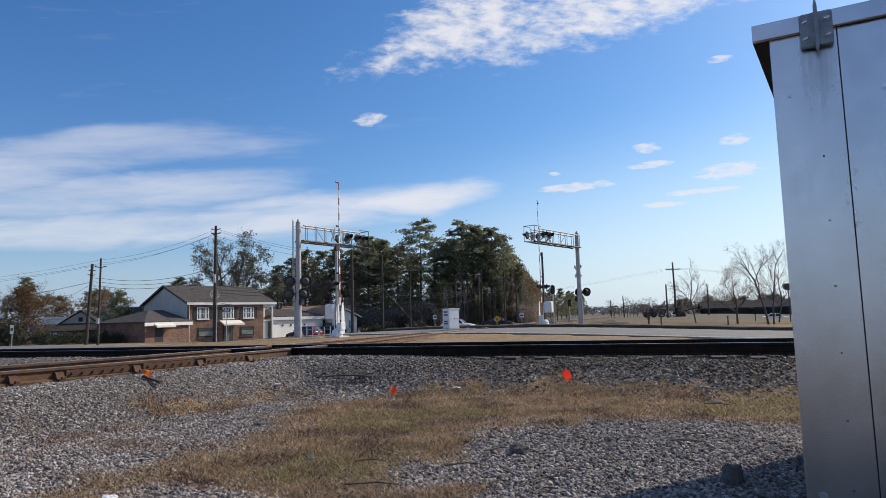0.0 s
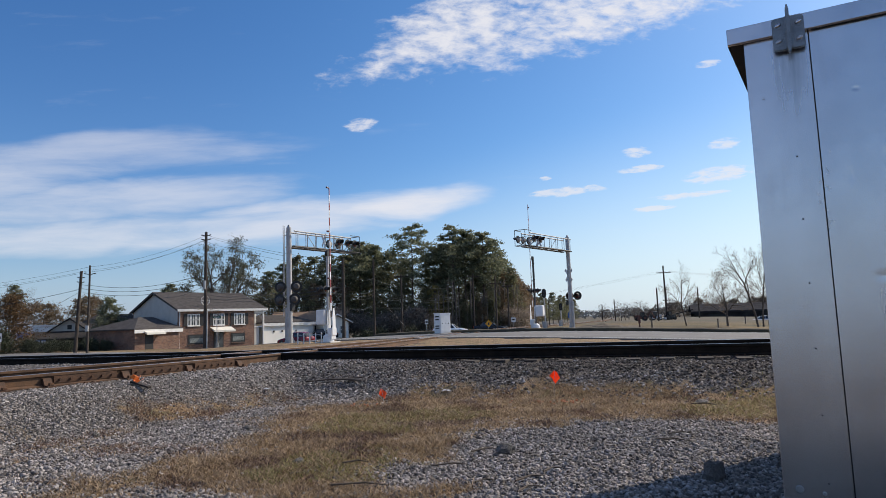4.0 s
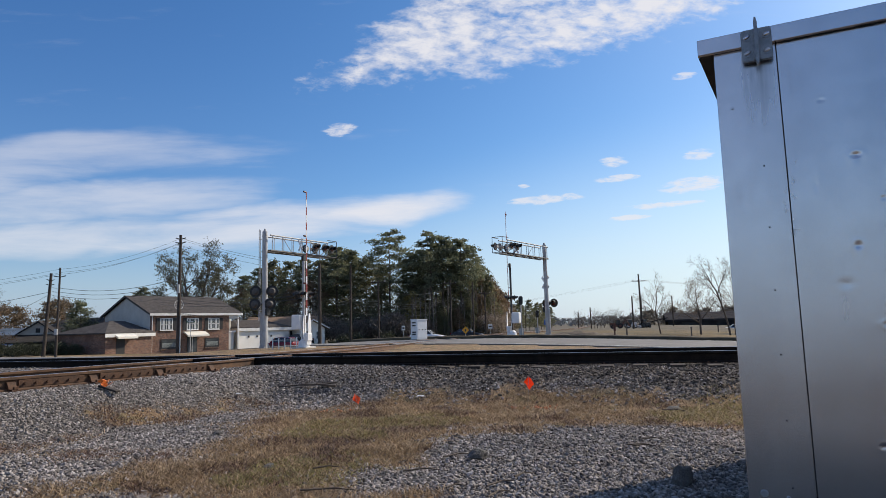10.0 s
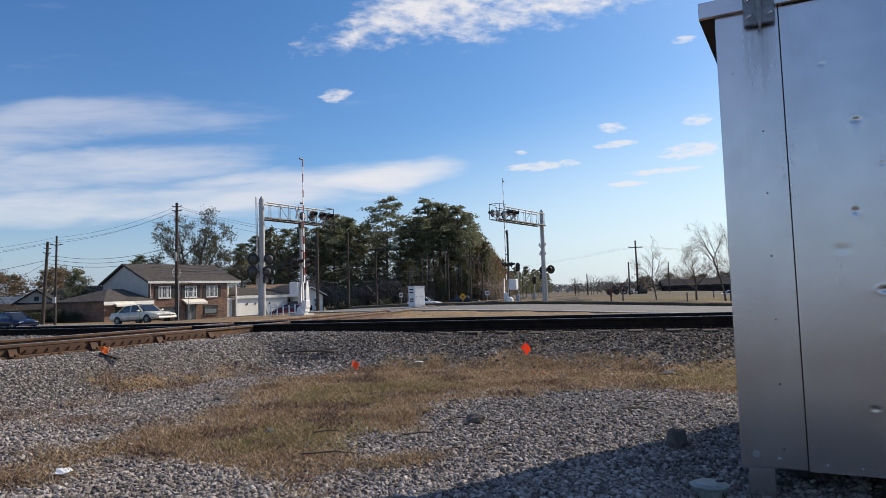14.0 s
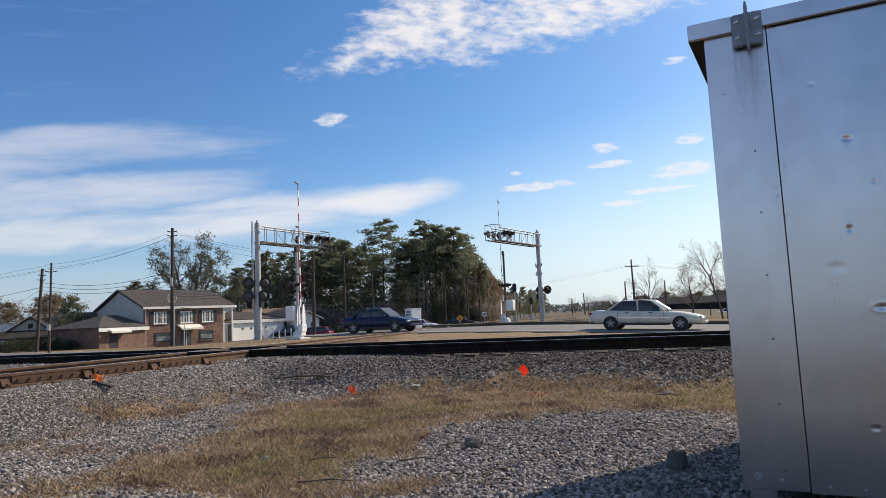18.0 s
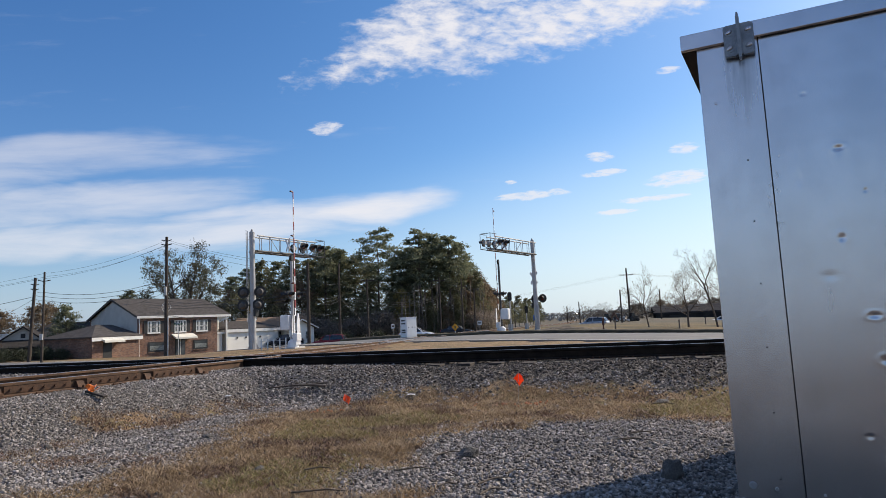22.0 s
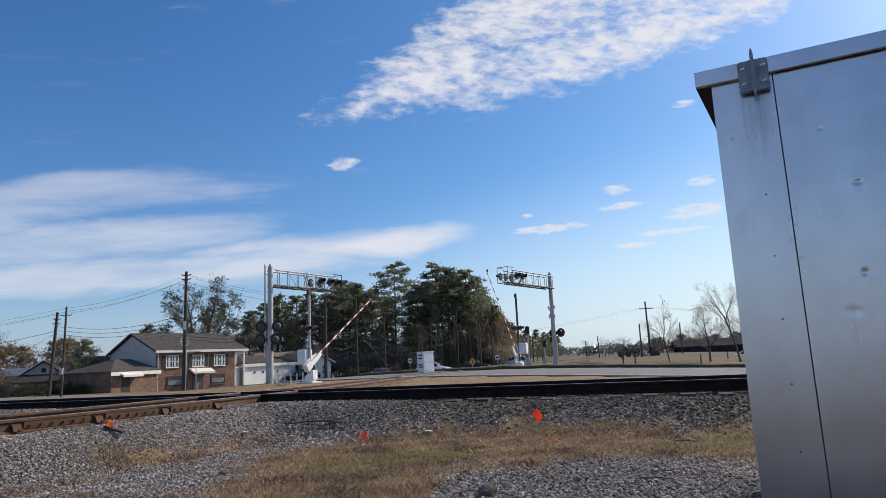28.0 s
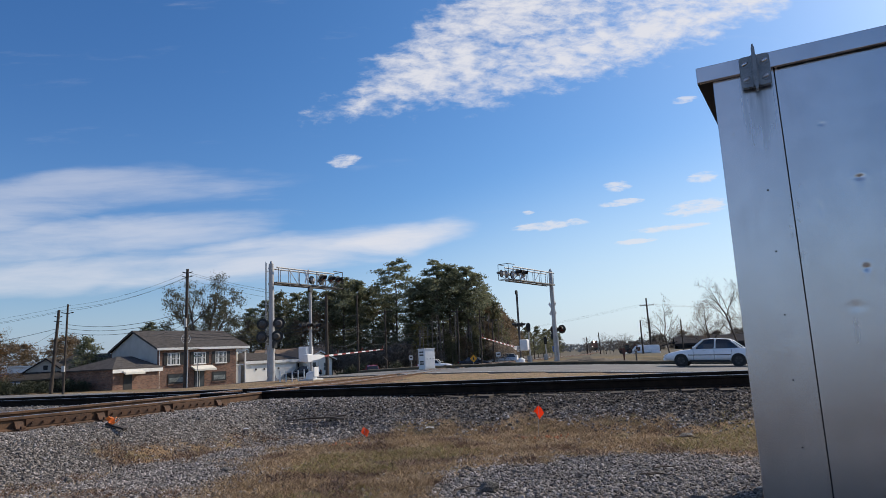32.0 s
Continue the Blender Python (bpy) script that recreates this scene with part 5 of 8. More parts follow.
def build_brick_house():
    B, L, D, EV, RD = 10.8, 12.4, 12.4, 5.3, 7.65      # brick front, full front with the recessed bay
    h = thing("brick_house", pose(-33.0, 80.0, -1.65, 0, 0, 50), "two-storey brown brick house with a grey shingle roof and black shutters", "house")
    part("wall", box(0, B, 0, 0.25, -0.8, EV), BRICK, h, "brown brick front wall")
    part("wall", box(0, L, D - 0.25, D, -0.8, EV), BRICK, h)
    for x0, x1, mat, lab in ((0, 0.25, M["siding"], "pale grey boarded end wall"), (L - 0.25, L, M["stucco"], "cream end wall")):
        bm = bmesh.new()
        add_prism(bm, ((0.252 if x0 == 0 else 2.0, -0.8), (D - 0.252, -0.8), (D - 0.252, EV), (D / 2, RD - 0.12), (0.252 if x0 == 0 else 2.0, EV)), -x1, -x0, pose(0, 0, 0, 0, 0, 90))
        part("gable_wall", bm, mat, h, lab)
    over, t = 0.32, 0.13
    ze = EV - over * (RD - EV) / (D / 2)
    for ya, yb in ((-over, D / 2), (D + over, D / 2)):
        bm = bmesh.new()
        lo = [bm.verts.new(v) for v in ((-over, ya, ze), (L + over, ya, ze), (L + over, yb, RD), (-over, yb, RD))]
        hi = [bm.verts.new(v.co + Vector((0, 0, t))) for v in lo]
        bm.faces.new(lo), bm.faces.new(hi[::-1])
        for i in range(4):
            bm.faces.new((lo[i], lo[(i + 1) % 4], hi[(i + 1) % 4], hi[i]))
        part("roof", bm, M["shingle"], h, "grey shingled roof slope")
    for x in (-over - 0.03, L + over + 0.002):
        for sgn in (-1, 1):
            bm = bmesh.new()
            add_prism(bm, ((D / 2, RD - 0.12), (D / 2, RD + t + 0.01), (D / 2 + sgn * (D / 2 + over), ze + t + 0.01), (D / 2 + sgn * (D / 2 + over), ze - 0.12)), -x - 0.028, -x, pose(0, 0, 0, 0, 0, 90))
            part("bargeboard", bm, M["shutter_brown"], h, "dark bargeboard")
    part("fascia", box(-over, L + over, -over - 0.05, -over - 0.003, ze - 0.16, ze + 0.13), M["trim"], h, "white painted fascia and gutter")
    part("soffit", box(-0.02, L + 0.02, -over, -0.004, ze - 0.04, ze - 0.01), M["trim"], h)
    for x in (1.97, 5.49, 8.52):
        window(h, x, 3.22, 1.62, 1.46, M["trim"])
    for x, w in ((2.6, 2.7), (8.3, 2.05)):
        win = part("window", box(x - w / 2, x + w / 2, -0.05, 0.02, 0.90, 2.12), MX["shutter"], h, "dark-framed picture window")
        part("pane", box(x - w / 2 + 0.16, x + w / 2 - 0.16, -0.065, -0.052, 1.06, 1.96), M["glass"], win)
        for i in range(5):
            part("blind_slat", box(x - w / 2 + 0.2, x + w / 2 - 0.2, -0.072, -0.067, 1.12 + 0.11 * i, 1.18 + 0.11 * i), MX["blind"], win, "pale blind slat")
        part("sill", box(x - w / 2 - 0.05, x + w / 2 + 0.05, -0.12, -0.002, 0.80, 0.89), BRICK, win)
    d = part("door", box(4.75, 6.15, -0.04, 0.02, 0.0, 2.35), MX["shutter"], h, "dark entrance door")
    for x in (4.85, 5.50):
        part("pane", box(x, x + 0.55, -0.055, -0.042, 0.25, 2.2), M["glass"], d)
    part("mullion", box(5.42, 5.48, -0.07, -0.057, 0.0, 2.3), M["trim"], d, "pale door mullion")
    awning(h, 5.75, 3.0, 3.0, 1.1, 0.45)
    part("downpipe", rod((0.12, -0.06, -0.3), (0.12, -0.06, EV - 0.3), 0.05, n=8), M["trim"], h)
    part("wall_lamp", box(3.62, 3.80, -0.14, -0.003, 3.0, 3.3, bevel=0.03), M["black"], h)
    part("wall_lamp", box(7.05, 7.23, -0.14, -0.003, 3.0, 3.3, bevel=0.03), M["black"], h)
    # recessed stair bay at the end
    part("bay_wall", box(B, L - 0.252, 1.75, 1.95, 0, EV - 0.1), M["siding"], h, "recessed pale wall of the stair bay")
    part("bay_return", box(B - 0.2, B - 0.002, 0.252, 1.95, -0.5, EV - 0.1), BRICK, h)
    part("bay_post", box(L - 0.22, L - 0.02, 0.0, 0.2, -0.5, EV - 0.25), M["trim"], h, "white corner post")
    part("bay_beam", box(B + 0.002, L - 0.222, 0.0, 0.2, EV - 0.75, EV - 0.2), M["trim"], h, "white beam over the bay")
    part("landing", box(B + 0.002, L - 0.26, 0.25, 1.74, 2.75, 2.95), M["trim"], h, "landing of the outside stair")
    part("bay_panel", box(B + 0.1, B + 0.95, 0.3, 0.36, 0.0, 2.74), M["siding"], h)
    for i in range(5):
        part("step", box(L - 0.9, L - 0.3, 0.3 + 0.28 * i, 1.74, 0.17 * i, 0.17 * (i + 1) - 0.004), MX["concrete"], h)
    for x0, x1 in ((-0.6, 1.4), (2.0, 4.2), (6.4, 8.4), (8.9, 10.9)):
        k = tagged(new("parking_kerb", finish("parking_kerb", box(x0, x1, -2.6, -2.35, 0.0, 0.22, bevel=0.04), M["trim"])), "white painted concrete parking kerb before the brick house", "kerb", "parking kerbs")
        k.matrix_basis = h.matrix_basis.copy()
    # satellite mast on the roof edge
    part("antenna", rod((3.75, 0.4, EV), (3.75, 0.4, EV + 1.3), 0.03, n=6), M["galvanised"], h, "thin aerial mast")
    ring = bmesh.new()
    for i in range(14):
        a0, a1 = 2 * math.pi * i / 14, 2 * math.pi * (i + 1) / 14
        add_rod(ring, (3.75 + 0.6 * math.cos(a0), 0.3, EV + 1.1 + 0.6 * math.sin(a0)), (3.75 + 0.6 * math.cos(a1), 0.3, EV + 1.1 + 0.6 * math.sin(a1)), 0.02, n=5)
    for i in range(6):
        a0 = math.pi * i / 6
        add_rod(ring, (3.75 - 0.6 * math.cos(a0), 0.3, EV + 1.1 - 0.6 * math.sin(a0)), (3.75 + 0.6 * math.cos(a0), 0.3, EV + 1.1 + 0.6 * math.sin(a0)), 0.012, n=5)
    part("dish_frame", ring, M["trim"], h, "white ring-shaped aerial")
    # single-storey wing
    w = gabled("brick_wing", pose(-35.6, 74.2, -1.4, 0, 0, 62), 6.2, 9.0, 2.75, 4.1, "single-storey brick wing with a grey hipped roof beside the house", BRICK, M["shingle"], BRICK, hip0=4.0, hip1=0.6, over=0.25)
    d = part("door", box(1.35, 2.45, -0.03, 0.02, 0.0, 2.15), MX["shutter"], w, "dark door")
    awning(w, 2.3, 2.62, 2.6, 0.8, 0.3)
    part("step", box(1.0, 2.9, -0.9, -0.035, 0.0, 0.15), MX["concrete"], w)
    for i in range(3):
        k = tagged(new("parking_kerb", finish("parking_kerb", box(0.3 + 2.1 * i, 2.0 + 2.1 * i, -2.2, -1.95, -0.1, 0.16, bevel=0.04), M["trim"])), "white painted concrete parking kerb before the brick wing", "kerb", "parking kerbs")
        k.matrix_basis = w.matrix_basis.copy()


build_brick_house()


def build_garage_house():
    g = gabled("white_garage", pose(-25.2, 89.9, -1.7, 0, 0, 50), 8.6, 8.0, 3.35, 4.35, "white rendered garage with a low grey roof", M["stucco"], M["shingle"], M["stucco"], hip0=2.0, hip1=2.0, over=0.25)
    for x in (1.6, 3.0, 5.4):
        part("wall_lamp", box(x - 0.12, x + 0.12, -0.08, -0.003, 2.0, 2.25, bevel=0.02), M["pole_wood"], g, "small wall fitting")
    c = gabled("carport", pose(-26.2, 97.6, -1.2, 0, 0, 5), 10.2, 8.0, 2.95, 4.35, "open carport with a brown shingle roof", M["stucco"], M["shingle_brown"], M["stucco"], over=0.4)
    # black sheet on the solid wall stands for the bay's shaded inside
    part("opening", box(3.6, 9.0, -0.03, 0.0 - 0.004, 0.0, 2.2), M["black"], c, "black panel for the shaded inside of the carport bay")
    part("vent_pipe", rod((2.6, 3.0, 3.7), (2.6, 3.0, 4.5), 0.12, n=10), M["galvanised"], c)
    for x in (3.4, 6.2, 9.05):
        part("post", box(x, x + 0.2, -0.2, -0.032, -0.5, 2.5), M["trim"], c)
    c2 = thing("white_house", pose(-18.6, 94.6, -1.0, 0, 0, 30), "small white house with a front gable and brown shingle roof", "house")
    part("wall", box(0.9, 4.7, 0, 6.0, -0.8, 2.35), M["stucco"], c2)
    bm = bmesh.new()
    add_prism(bm, ((0.9, 2.36), (4.7, 2.36), (2.8, 3.42)), 0.0, 6.0)
    part("gable_wall", bm, M["stucco"], c2)
    for s in (-1, 1):
        bm = bmesh.new()
        a = [(2.8 + s * 2.4, 2.2), (2.8, 3.5), (2.8, 3.68), (2.8 + s * 2.45, 2.36)]
        add_prism(bm, a, -0.5, 6.4)
        part("roof", bm, M["shingle_brown"], c2, "brown shingle roof slope")
        part("bargeboard", prism([(2.8 + s * 2.45, 2.20), (2.8, 3.50), (2.8, 3.68), (2.8 + s * 2.45, 2.38)], -0.56, -0.504), M["trim"], c2)
    window(c2, 3.7, 0.7, 0.8, 1.2, M["trim"], shutters=False)
    part("door", box(1.3, 2.2, -0.03, 0.02, -0.1, 2.0), M["glass"], c2, "dark glazed door")
    part("side_window", box(4.702, 4.74, 1.6, 2.4, 0.7, 1.9), M["glass"], c2, "dark side window")
    for x in (0.95, 2.5):
        part("porch_post", box(x, x + 0.12, -0.45, -0.33, -0.5, 2.25), M["trim"], c2)


build_garage_house()


def build_far_left_houses():
    b = gabled("dark_bungalow", pose(-53.4, 92.0, -1.5, 0, 0, 22), 10.5, 9.0, 3.2, 5.2, "dark bungalow with a steep slate-grey hipped roof", M["siding_shaded"], M["shingle_dark"], M["siding_shaded"], hip0=3.4, hip1=3.4, over=0.5, fascia=M["siding_shaded"])
    part("chimney", box(8.4, 9.3, 4.0, 5.0, 3.6, 5.75), BRICK, b, "brick chimney")
    part("chimney_cap", box(8.3, 9.4, 3.9, 5.1, 5.75, 5.9), MX["concrete"], b)
    for x in (2.6, 6.0, 9.2):
        window(b, x, 0.9, 1.2, 1.3, M["trim"], shutters=False)
    p = thing("porch_house", pose(-50.6, 82.0, -1.5, 0, 0, 24), "small house with a pale front gable and a deep dark porch", "house")
    part("wall", box(0, 4.8, 0, 8.0, -0.6, 2.75), M["siding_shaded"], p)
    part("gable_wall", prism(((0.0, 2.76), (4.8, 2.76), (2.6, 4.45)), 0.0, 8.0), M["siding"], p, "pale boarded gable")
    for xa, xb in ((-0.5, 2.6), (5.3, 2.6)):
        za = 2.76 - 0.385
        part("roof", prism(((xa, za), (xb, 4.5), (xb, 4.68), (xa, za + 0.18)), -0.4, 8.4), M["shingle_dark"], p, "dark shingle roof slope")
    part("gable_vent", box(2.35, 2.85, -0.03, -0.003, 3.2, 3.75), M["black"], p)
    bm = bmesh.new()
    a = [bm.verts.new(v) for v in ((-2.4, -2.6, 1.95), (5.6, -2.6, 1.95), (5.2, -0.003, 2.85), (-1.2, -0.003, 2.85), (-2.4, -2.6, 2.08), (5.6, -2.6, 2.08), (5.2, -0.003, 2.98), (-1.2, -0.003, 2.98))]
    for f in ((0, 1, 2, 3), (7, 6, 5, 4), (0, 4, 5, 1), (1, 5, 6, 2), (2, 6, 7, 3), (3, 7, 4, 0)):
        bm.faces.new([a[i] for i in f])
    part("porch_roof", bm, M["shingle_dark"], p, "low dark porch roof")
    for x in (-2.2, -0.2, 1.8, 3.6, 5.4):
        part("porch_post", box(x - 0.07, x + 0.07, -2.5, -2.36, -0.6, 1.94), M["siding_shaded"], p)
    part("door", box(1.8, 2.7, -0.03, -0.003, 0.0, 2.1), M["black"], p)
    for x in (0.3, 3.4):
        part("window", box(x, x + 1.0, -0.03, -0.003, 0.9, 2.0), M["glass"], p)
    t = thing("trailer_home", pose(-72.5, 108.0, -0.8, 0, 0, 14), "pale trailer home with a blue band behind the trees", "trailer")
    part("body", box(0, 12, 0, 3.5, 0.4, 3.3, bevel=0.08), M["white_paint"], t)
    part("band", box(1.0, 10, -0.03, -0.003, 0.8, 2.3), MX["blue_trailer"], t, "blue side band")
    part("roof", box(-0.2, 12.2, -0.2, 3.7, 3.3, 3.5), M["white_paint"], t)


build_far_left_houses()


def build_barn():
    b = gabled("metal_barn", pose(54.0, 141.0, -1.4, 0, 0, -18), 30.0, 12.0, 2.5, 3.9, "long low dark metal barn at the field's edge", MX["barn"], MX["barn_roof"], MX["barn"], over=0.5, fascia=MX["barn"])
    # black sheet on the barn wall, in place of a shaded bay
    part("opening", box(3.0, 7.0, -0.03, -0.003, 0, 1.9), M["black"], b, "black panel for the shaded inside of the barn bay")
    part("lean_to", prism(((-6.0, 1.5), (0.0, 2.9), (0.0, 3.05), (-6.0, 1.65)), 0.5, 9.0), MX["barn"], b, "lean-to roof")
    for x in (-5.8, -3.0):
        part("post", box(x, x + 0.2, 0.6, 0.8, -0.6, 1.6), MX["barn"], b)


build_barn()


# ---------------------------------------------------------------- poles, wires, signs
def pole(x, y, z, h, r=0.15, lean=0.0, arms=(), label="dark weathered timber utility pole", name="utility_pole"):
    p = thing(name, pose(x, y, z, 0, lean, 0), label, "utility pole", "utility poles")
    part("shaft", rod((0, 0, -0.8), (0, 0, h), r, r * 0.68, 10), M["pole_wood"], p)
    for az, zz, w in arms:
        part("crossarm", box(-w / 2, w / 2, -0.06, 0.06, zz - 0.06, zz + 0.06, m=pose(0, 0, 0, 0, 0, az)), M["pole_wood"], p)
        for f in (-0.46, 0.0, 0.46):
            part("insulator", rod(Matrix.Rotation(radians(az), 3, "Z") @ Vector((w * f, 0, zz + 0.06)), Matrix.Rotation(radians(az), 3, "Z") @ Vector((w * f, 0, zz + 0.24)), 0.05, 0.03, 8), M["galvanised"], p)
    return p


def insulators(p, zs, az, reach=0.45):
    for z in zs:
        for s in (-1, 1):
            d = Matrix.Rotation(radians(az), 3, "Z") @ Vector((s * reach, 0, 0.12))
            part("insulator", rod((0, 0, z), (d.x, d.y, z + d.z), 0.035, 0.05, 8), M["black"], p)


P1 = pole(-22.3, 60.0, -0.8, 11.0, 0.18, 0.3)
insulators(P1, (10.2, 10.6), 0)
part("transformer_bracket", box(-0.1, 0.1, -0.3, -0.17, 5.6, 6.4, bevel=0.02), M["galvanised"], P1)
part("conduit", rod((0.2, -0.1, -0.5), (0.2, -0.1, 3.6), 0.05, n=8), M["galvanised"], P1)
PA = pole(-40.0, 70.0, -1.0, 8.9, 0.20, 3.0)
insulators(PA, (7.6, 8.1), 0, 0.4)
PB = pole(-36.5, 66.0, -0.9, 8.95, 0.13, 0.6)
insulators(PB, (8.0,), 0, 0.6)
part("meter_box", box(-0.15, 0.15, -0.3, -0.13, 2.2, 2.8, bevel=0.02), M["galvanised"], PB)
P2 = pole(-8.2, 52.0, -0.1, 6.5, 0.15, 0.2)
P3 = pole(-8.25, 75.0, -0.5, 9.0, 0.15, 0.2)
P4 = pole(-5.7, 85.0, -0.6, 8.0, 0.14, 0.0, arms=((10, 7.7, 1.9),))
P5 = pole(4.45, 100.0, -0.5, 8.7, 0.15, 0.0, arms=((20, 8.2, 2.0),))
PR = pole(37.6, 110.0, -0.8, 9.9, 0.18, -0.6, arms=((10, 8.7, 2.6), (10, 4.0, 1.0)), label="dark timber utility pole with a crossarm in the field")
pole(31.2, 95.0, -0.8, 5.6, 0.14, 0.0, label="short bare timber post in the field")
pole(34.1, 130.0, -0.5, 4.6, 0.14, -1.0)
pole(36.4, 150.0, -0.6, 4.2, 0.13, 0.0)
pole(60.0, 175.0, -0.8, 8.5, 0.16, 0.0, arms=((10, 8.0, 2.0),))
pole(47.0, 120.0, -0.9, 6.5, 0.14, 0.0)
for _i, (_x, _y) in enumerate(((12.6, 92.0), (15.4, 108.0), (19.5, 128.0), (25.5, 152.0), (33.0, 182.0), (10.0, 82.0))):
    pole(_x - 3.2, _y + 4, -0.4, 6.5 + 0.4 * (_i % 3), 0.13, 0.0, arms=((15, 6.2, 1.6),), label="slim timber pole in the row along the railway")


def wire(a, b, sag, r=0.012, n=14):
    a, b = Vector(a), Vector(b)
    verts, faces = [], []
    d = (b - a).normalized()
    s = d.cross(Vector((0, 0, 1))).normalized()
    u = s.cross(d)
    for i in range(n + 1):
        f = i / n
        c = a.lerp(b, f) - Vector((0, 0, sag * 4 * f * (1 - f)))
        for k in range(3):
            ang = 2 * math.pi * k / 3
            verts.append(c + s * r * math.cos(ang) + u * r * math.sin(ang))
    for i in range(n):
        for k in range(3):
            faces.append((i * 3 + k, i * 3 + (k + 1) % 3, (i + 1) * 3 + (k + 1) % 3, (i + 1) * 3 + k))
    me = bpy.data.meshes.new("overhead_wire")
    me.from_pydata(verts, [], faces)
    me.materials.append(M["black"])
    tagged(new("overhead_wire", me), "thin black overhead wire slung between timber poles", "wire", "overhead wires")


def build_wires():
    t1 = (-22.2, 60.0)
    for z, r in ((9.6, 0.4), (9.35, -0.4), (9.9, 0.0)):
        wire((-36.4 + r, 66, z - 2.0), (t1[0] + r, 60, z), 0.5, 0.012)
        wire((-36.4 + r, 66, z - 2.0), (-78 + r, 84, z - 2.6), 0.8, 0.012)
        wire((t1[0] + r, 60, z), (-8.2 + r, 52, z - 3.7), 0.3, 0.012)
    for z in (6.3, 5.9, 5.5):
        wire((-36.4, 66, z - 0.3), (t1[0], 60, z), 0.7, 0.022)
        wire((-39.6, 70, z + 0.2), (-36.4, 66, z - 0.3), 0.1, 0.02)
    wire((-39.6, 70, 5.9), (-70, 78, 3.2), 0.5, 0.025)
    wire((-39.7, 70, 5.6), (-46.5, 62, -0.9), 0.05, 0.018)
    wire((-39.7, 70, 2.6), (-80, 80, 1.6), 0.2, 0.022)
    for z in (5.6, 4.2, 3.9, 3.6, 2.6):
        wire((t1[0], 60, z + 0.4), (-8.2, 52, z), 0.55, 0.016)
        wire((-8.2, 52, z), (-8.25, 75, z + 0.7), 0.5, 0.016)
        wire((-8.25, 75, z + 0.7), (-5.7, 85, z + 0.4), 0.3, 0.018)
        wire((-5.7, 85, z + 0.6), (4.45, 100, z + 1.4), 0.9, 0.02)
        wire((4.45, 100, z + 1.4), (6.8, 86, z + 1.2), 0.5, 0.018)
        wire((-40, 92, z + 2.2), (-8.2, 52, z + 0.2), 0.8, 0.016)
    wire((-38.0, 86, 5.6), (-22.3, 60, 5.2), 0.5, 0.018)
    wire((-8.2, 75, 4.6), (-3.9, 76, -0.4), 0.02, 0.014)
    for r in (-1.2, 0.0, 1.2):
        wire((37.6 + r, 110, 8.1), (120 + r, 150, 7.6), 1.2, 0.010)
        wire((37.6 + r, 110, 8.1), (-10 + r, 330, 8.0), 1.6, 0.007)


build_wires()


def sign(x, y, z, h, az, shape, mat, label, w=0.6, ht=0.6):
    s = thing("road_sign", pose(x, y, z, 0, 0, az), label, "sign", "road signs")
    part("post", rod((0, 0.02, -0.3), (0, 0.02, h), 0.035, n=8), M["galvanised"], s)
    if shape == "diamond":
        part("plate", box(-w / 2, w / 2, -0.022, -0.017, -w / 2, w / 2, m=pose(0, 0, h - w * 0.5, 0, 45, 0)), mat, s)
        part("symbol", box(-0.07, 0.07, -0.03, -0.024, h - w * 0.75, h - w * 0.3), M["black"], s)
    else:
        part("plate", box(-w / 2, w / 2, -0.022, -0.017, h - ht, h), mat, s)
        part("text_bar", box(-w / 3, w / 3, -0.03, -0.024, h - ht * 0.65, h - ht * 0.35), M["black"] if mat is not MX["green_sign"] else M["white_paint"], s)
    return s


sign(4.96, 75.0, -0.7, 1.6, 10, "diamond", MX["yellow_sign"], "yellow diamond warning sign on a steel post", 0.62)
sign(-21.9, 62.0, -0.8, 3.1, 20, "plate", MX["green_sign"], "green street-name sign on a slim post", 0.75, 0.17)
sign(-41.3, 60.0, -0.9, 2.3, -30, "plate", M["white_paint"], "white road sign on a post at the roadside", 0.65, 0.8)
sign(-2.3, 78.0, -0.6, 1.9, 0, "plate", M["white_paint"], "small white sign beside the wood", 0.4, 0.55)
sign(9.2, 88.0, -0.3, 1.5, 0, "plate", M["white_paint"], "small white sign beside the railway", 0.6, 0.6)


def build_backboard():
    b = thing("basketball_hoop", pose(39.2, 76.0, ground_z(39.2, 76.0), 0, 0, -20), "grey basketball backboard on a slim steel post beside a bare tree", "basketball hoop")
    part("post", rod((0, 0.5, -0.3), (0, 0.5, 3.7), 0.06, n=10), MX["truss_dark"], b)
    part("arm", rod((0, 0.5, 3.6), (0, 0.04, 4.0), 0.04, n=8), MX["truss_dark"], b)
    part("backboard", prism(((-0.58, 3.9), (-0.35, 3.68), (0.35, 3.68), (0.58, 3.9), (0.58, 4.3), (0.42, 4.5), (-0.42, 4.5), (-0.58, 4.3)), 0.0, 0.035), MX["truss_dark"], b, "weathered grey fan-shaped board")
    ring = bmesh.new()
    for i in range(14):
        a0, a1 = 2 * math.pi * i / 14, 2 * math.pi * (i + 1) / 14
        add_rod(ring, (0.22 * math.cos(a0), -0.28 + 0.22 * math.sin(a0), 3.86), (0.22 * math.cos(a1), -0.28 + 0.22 * math.sin(a1), 3.86), 0.012, n=5)
    part("rim", ring, MX["machine_rust"], b)


build_backboard()


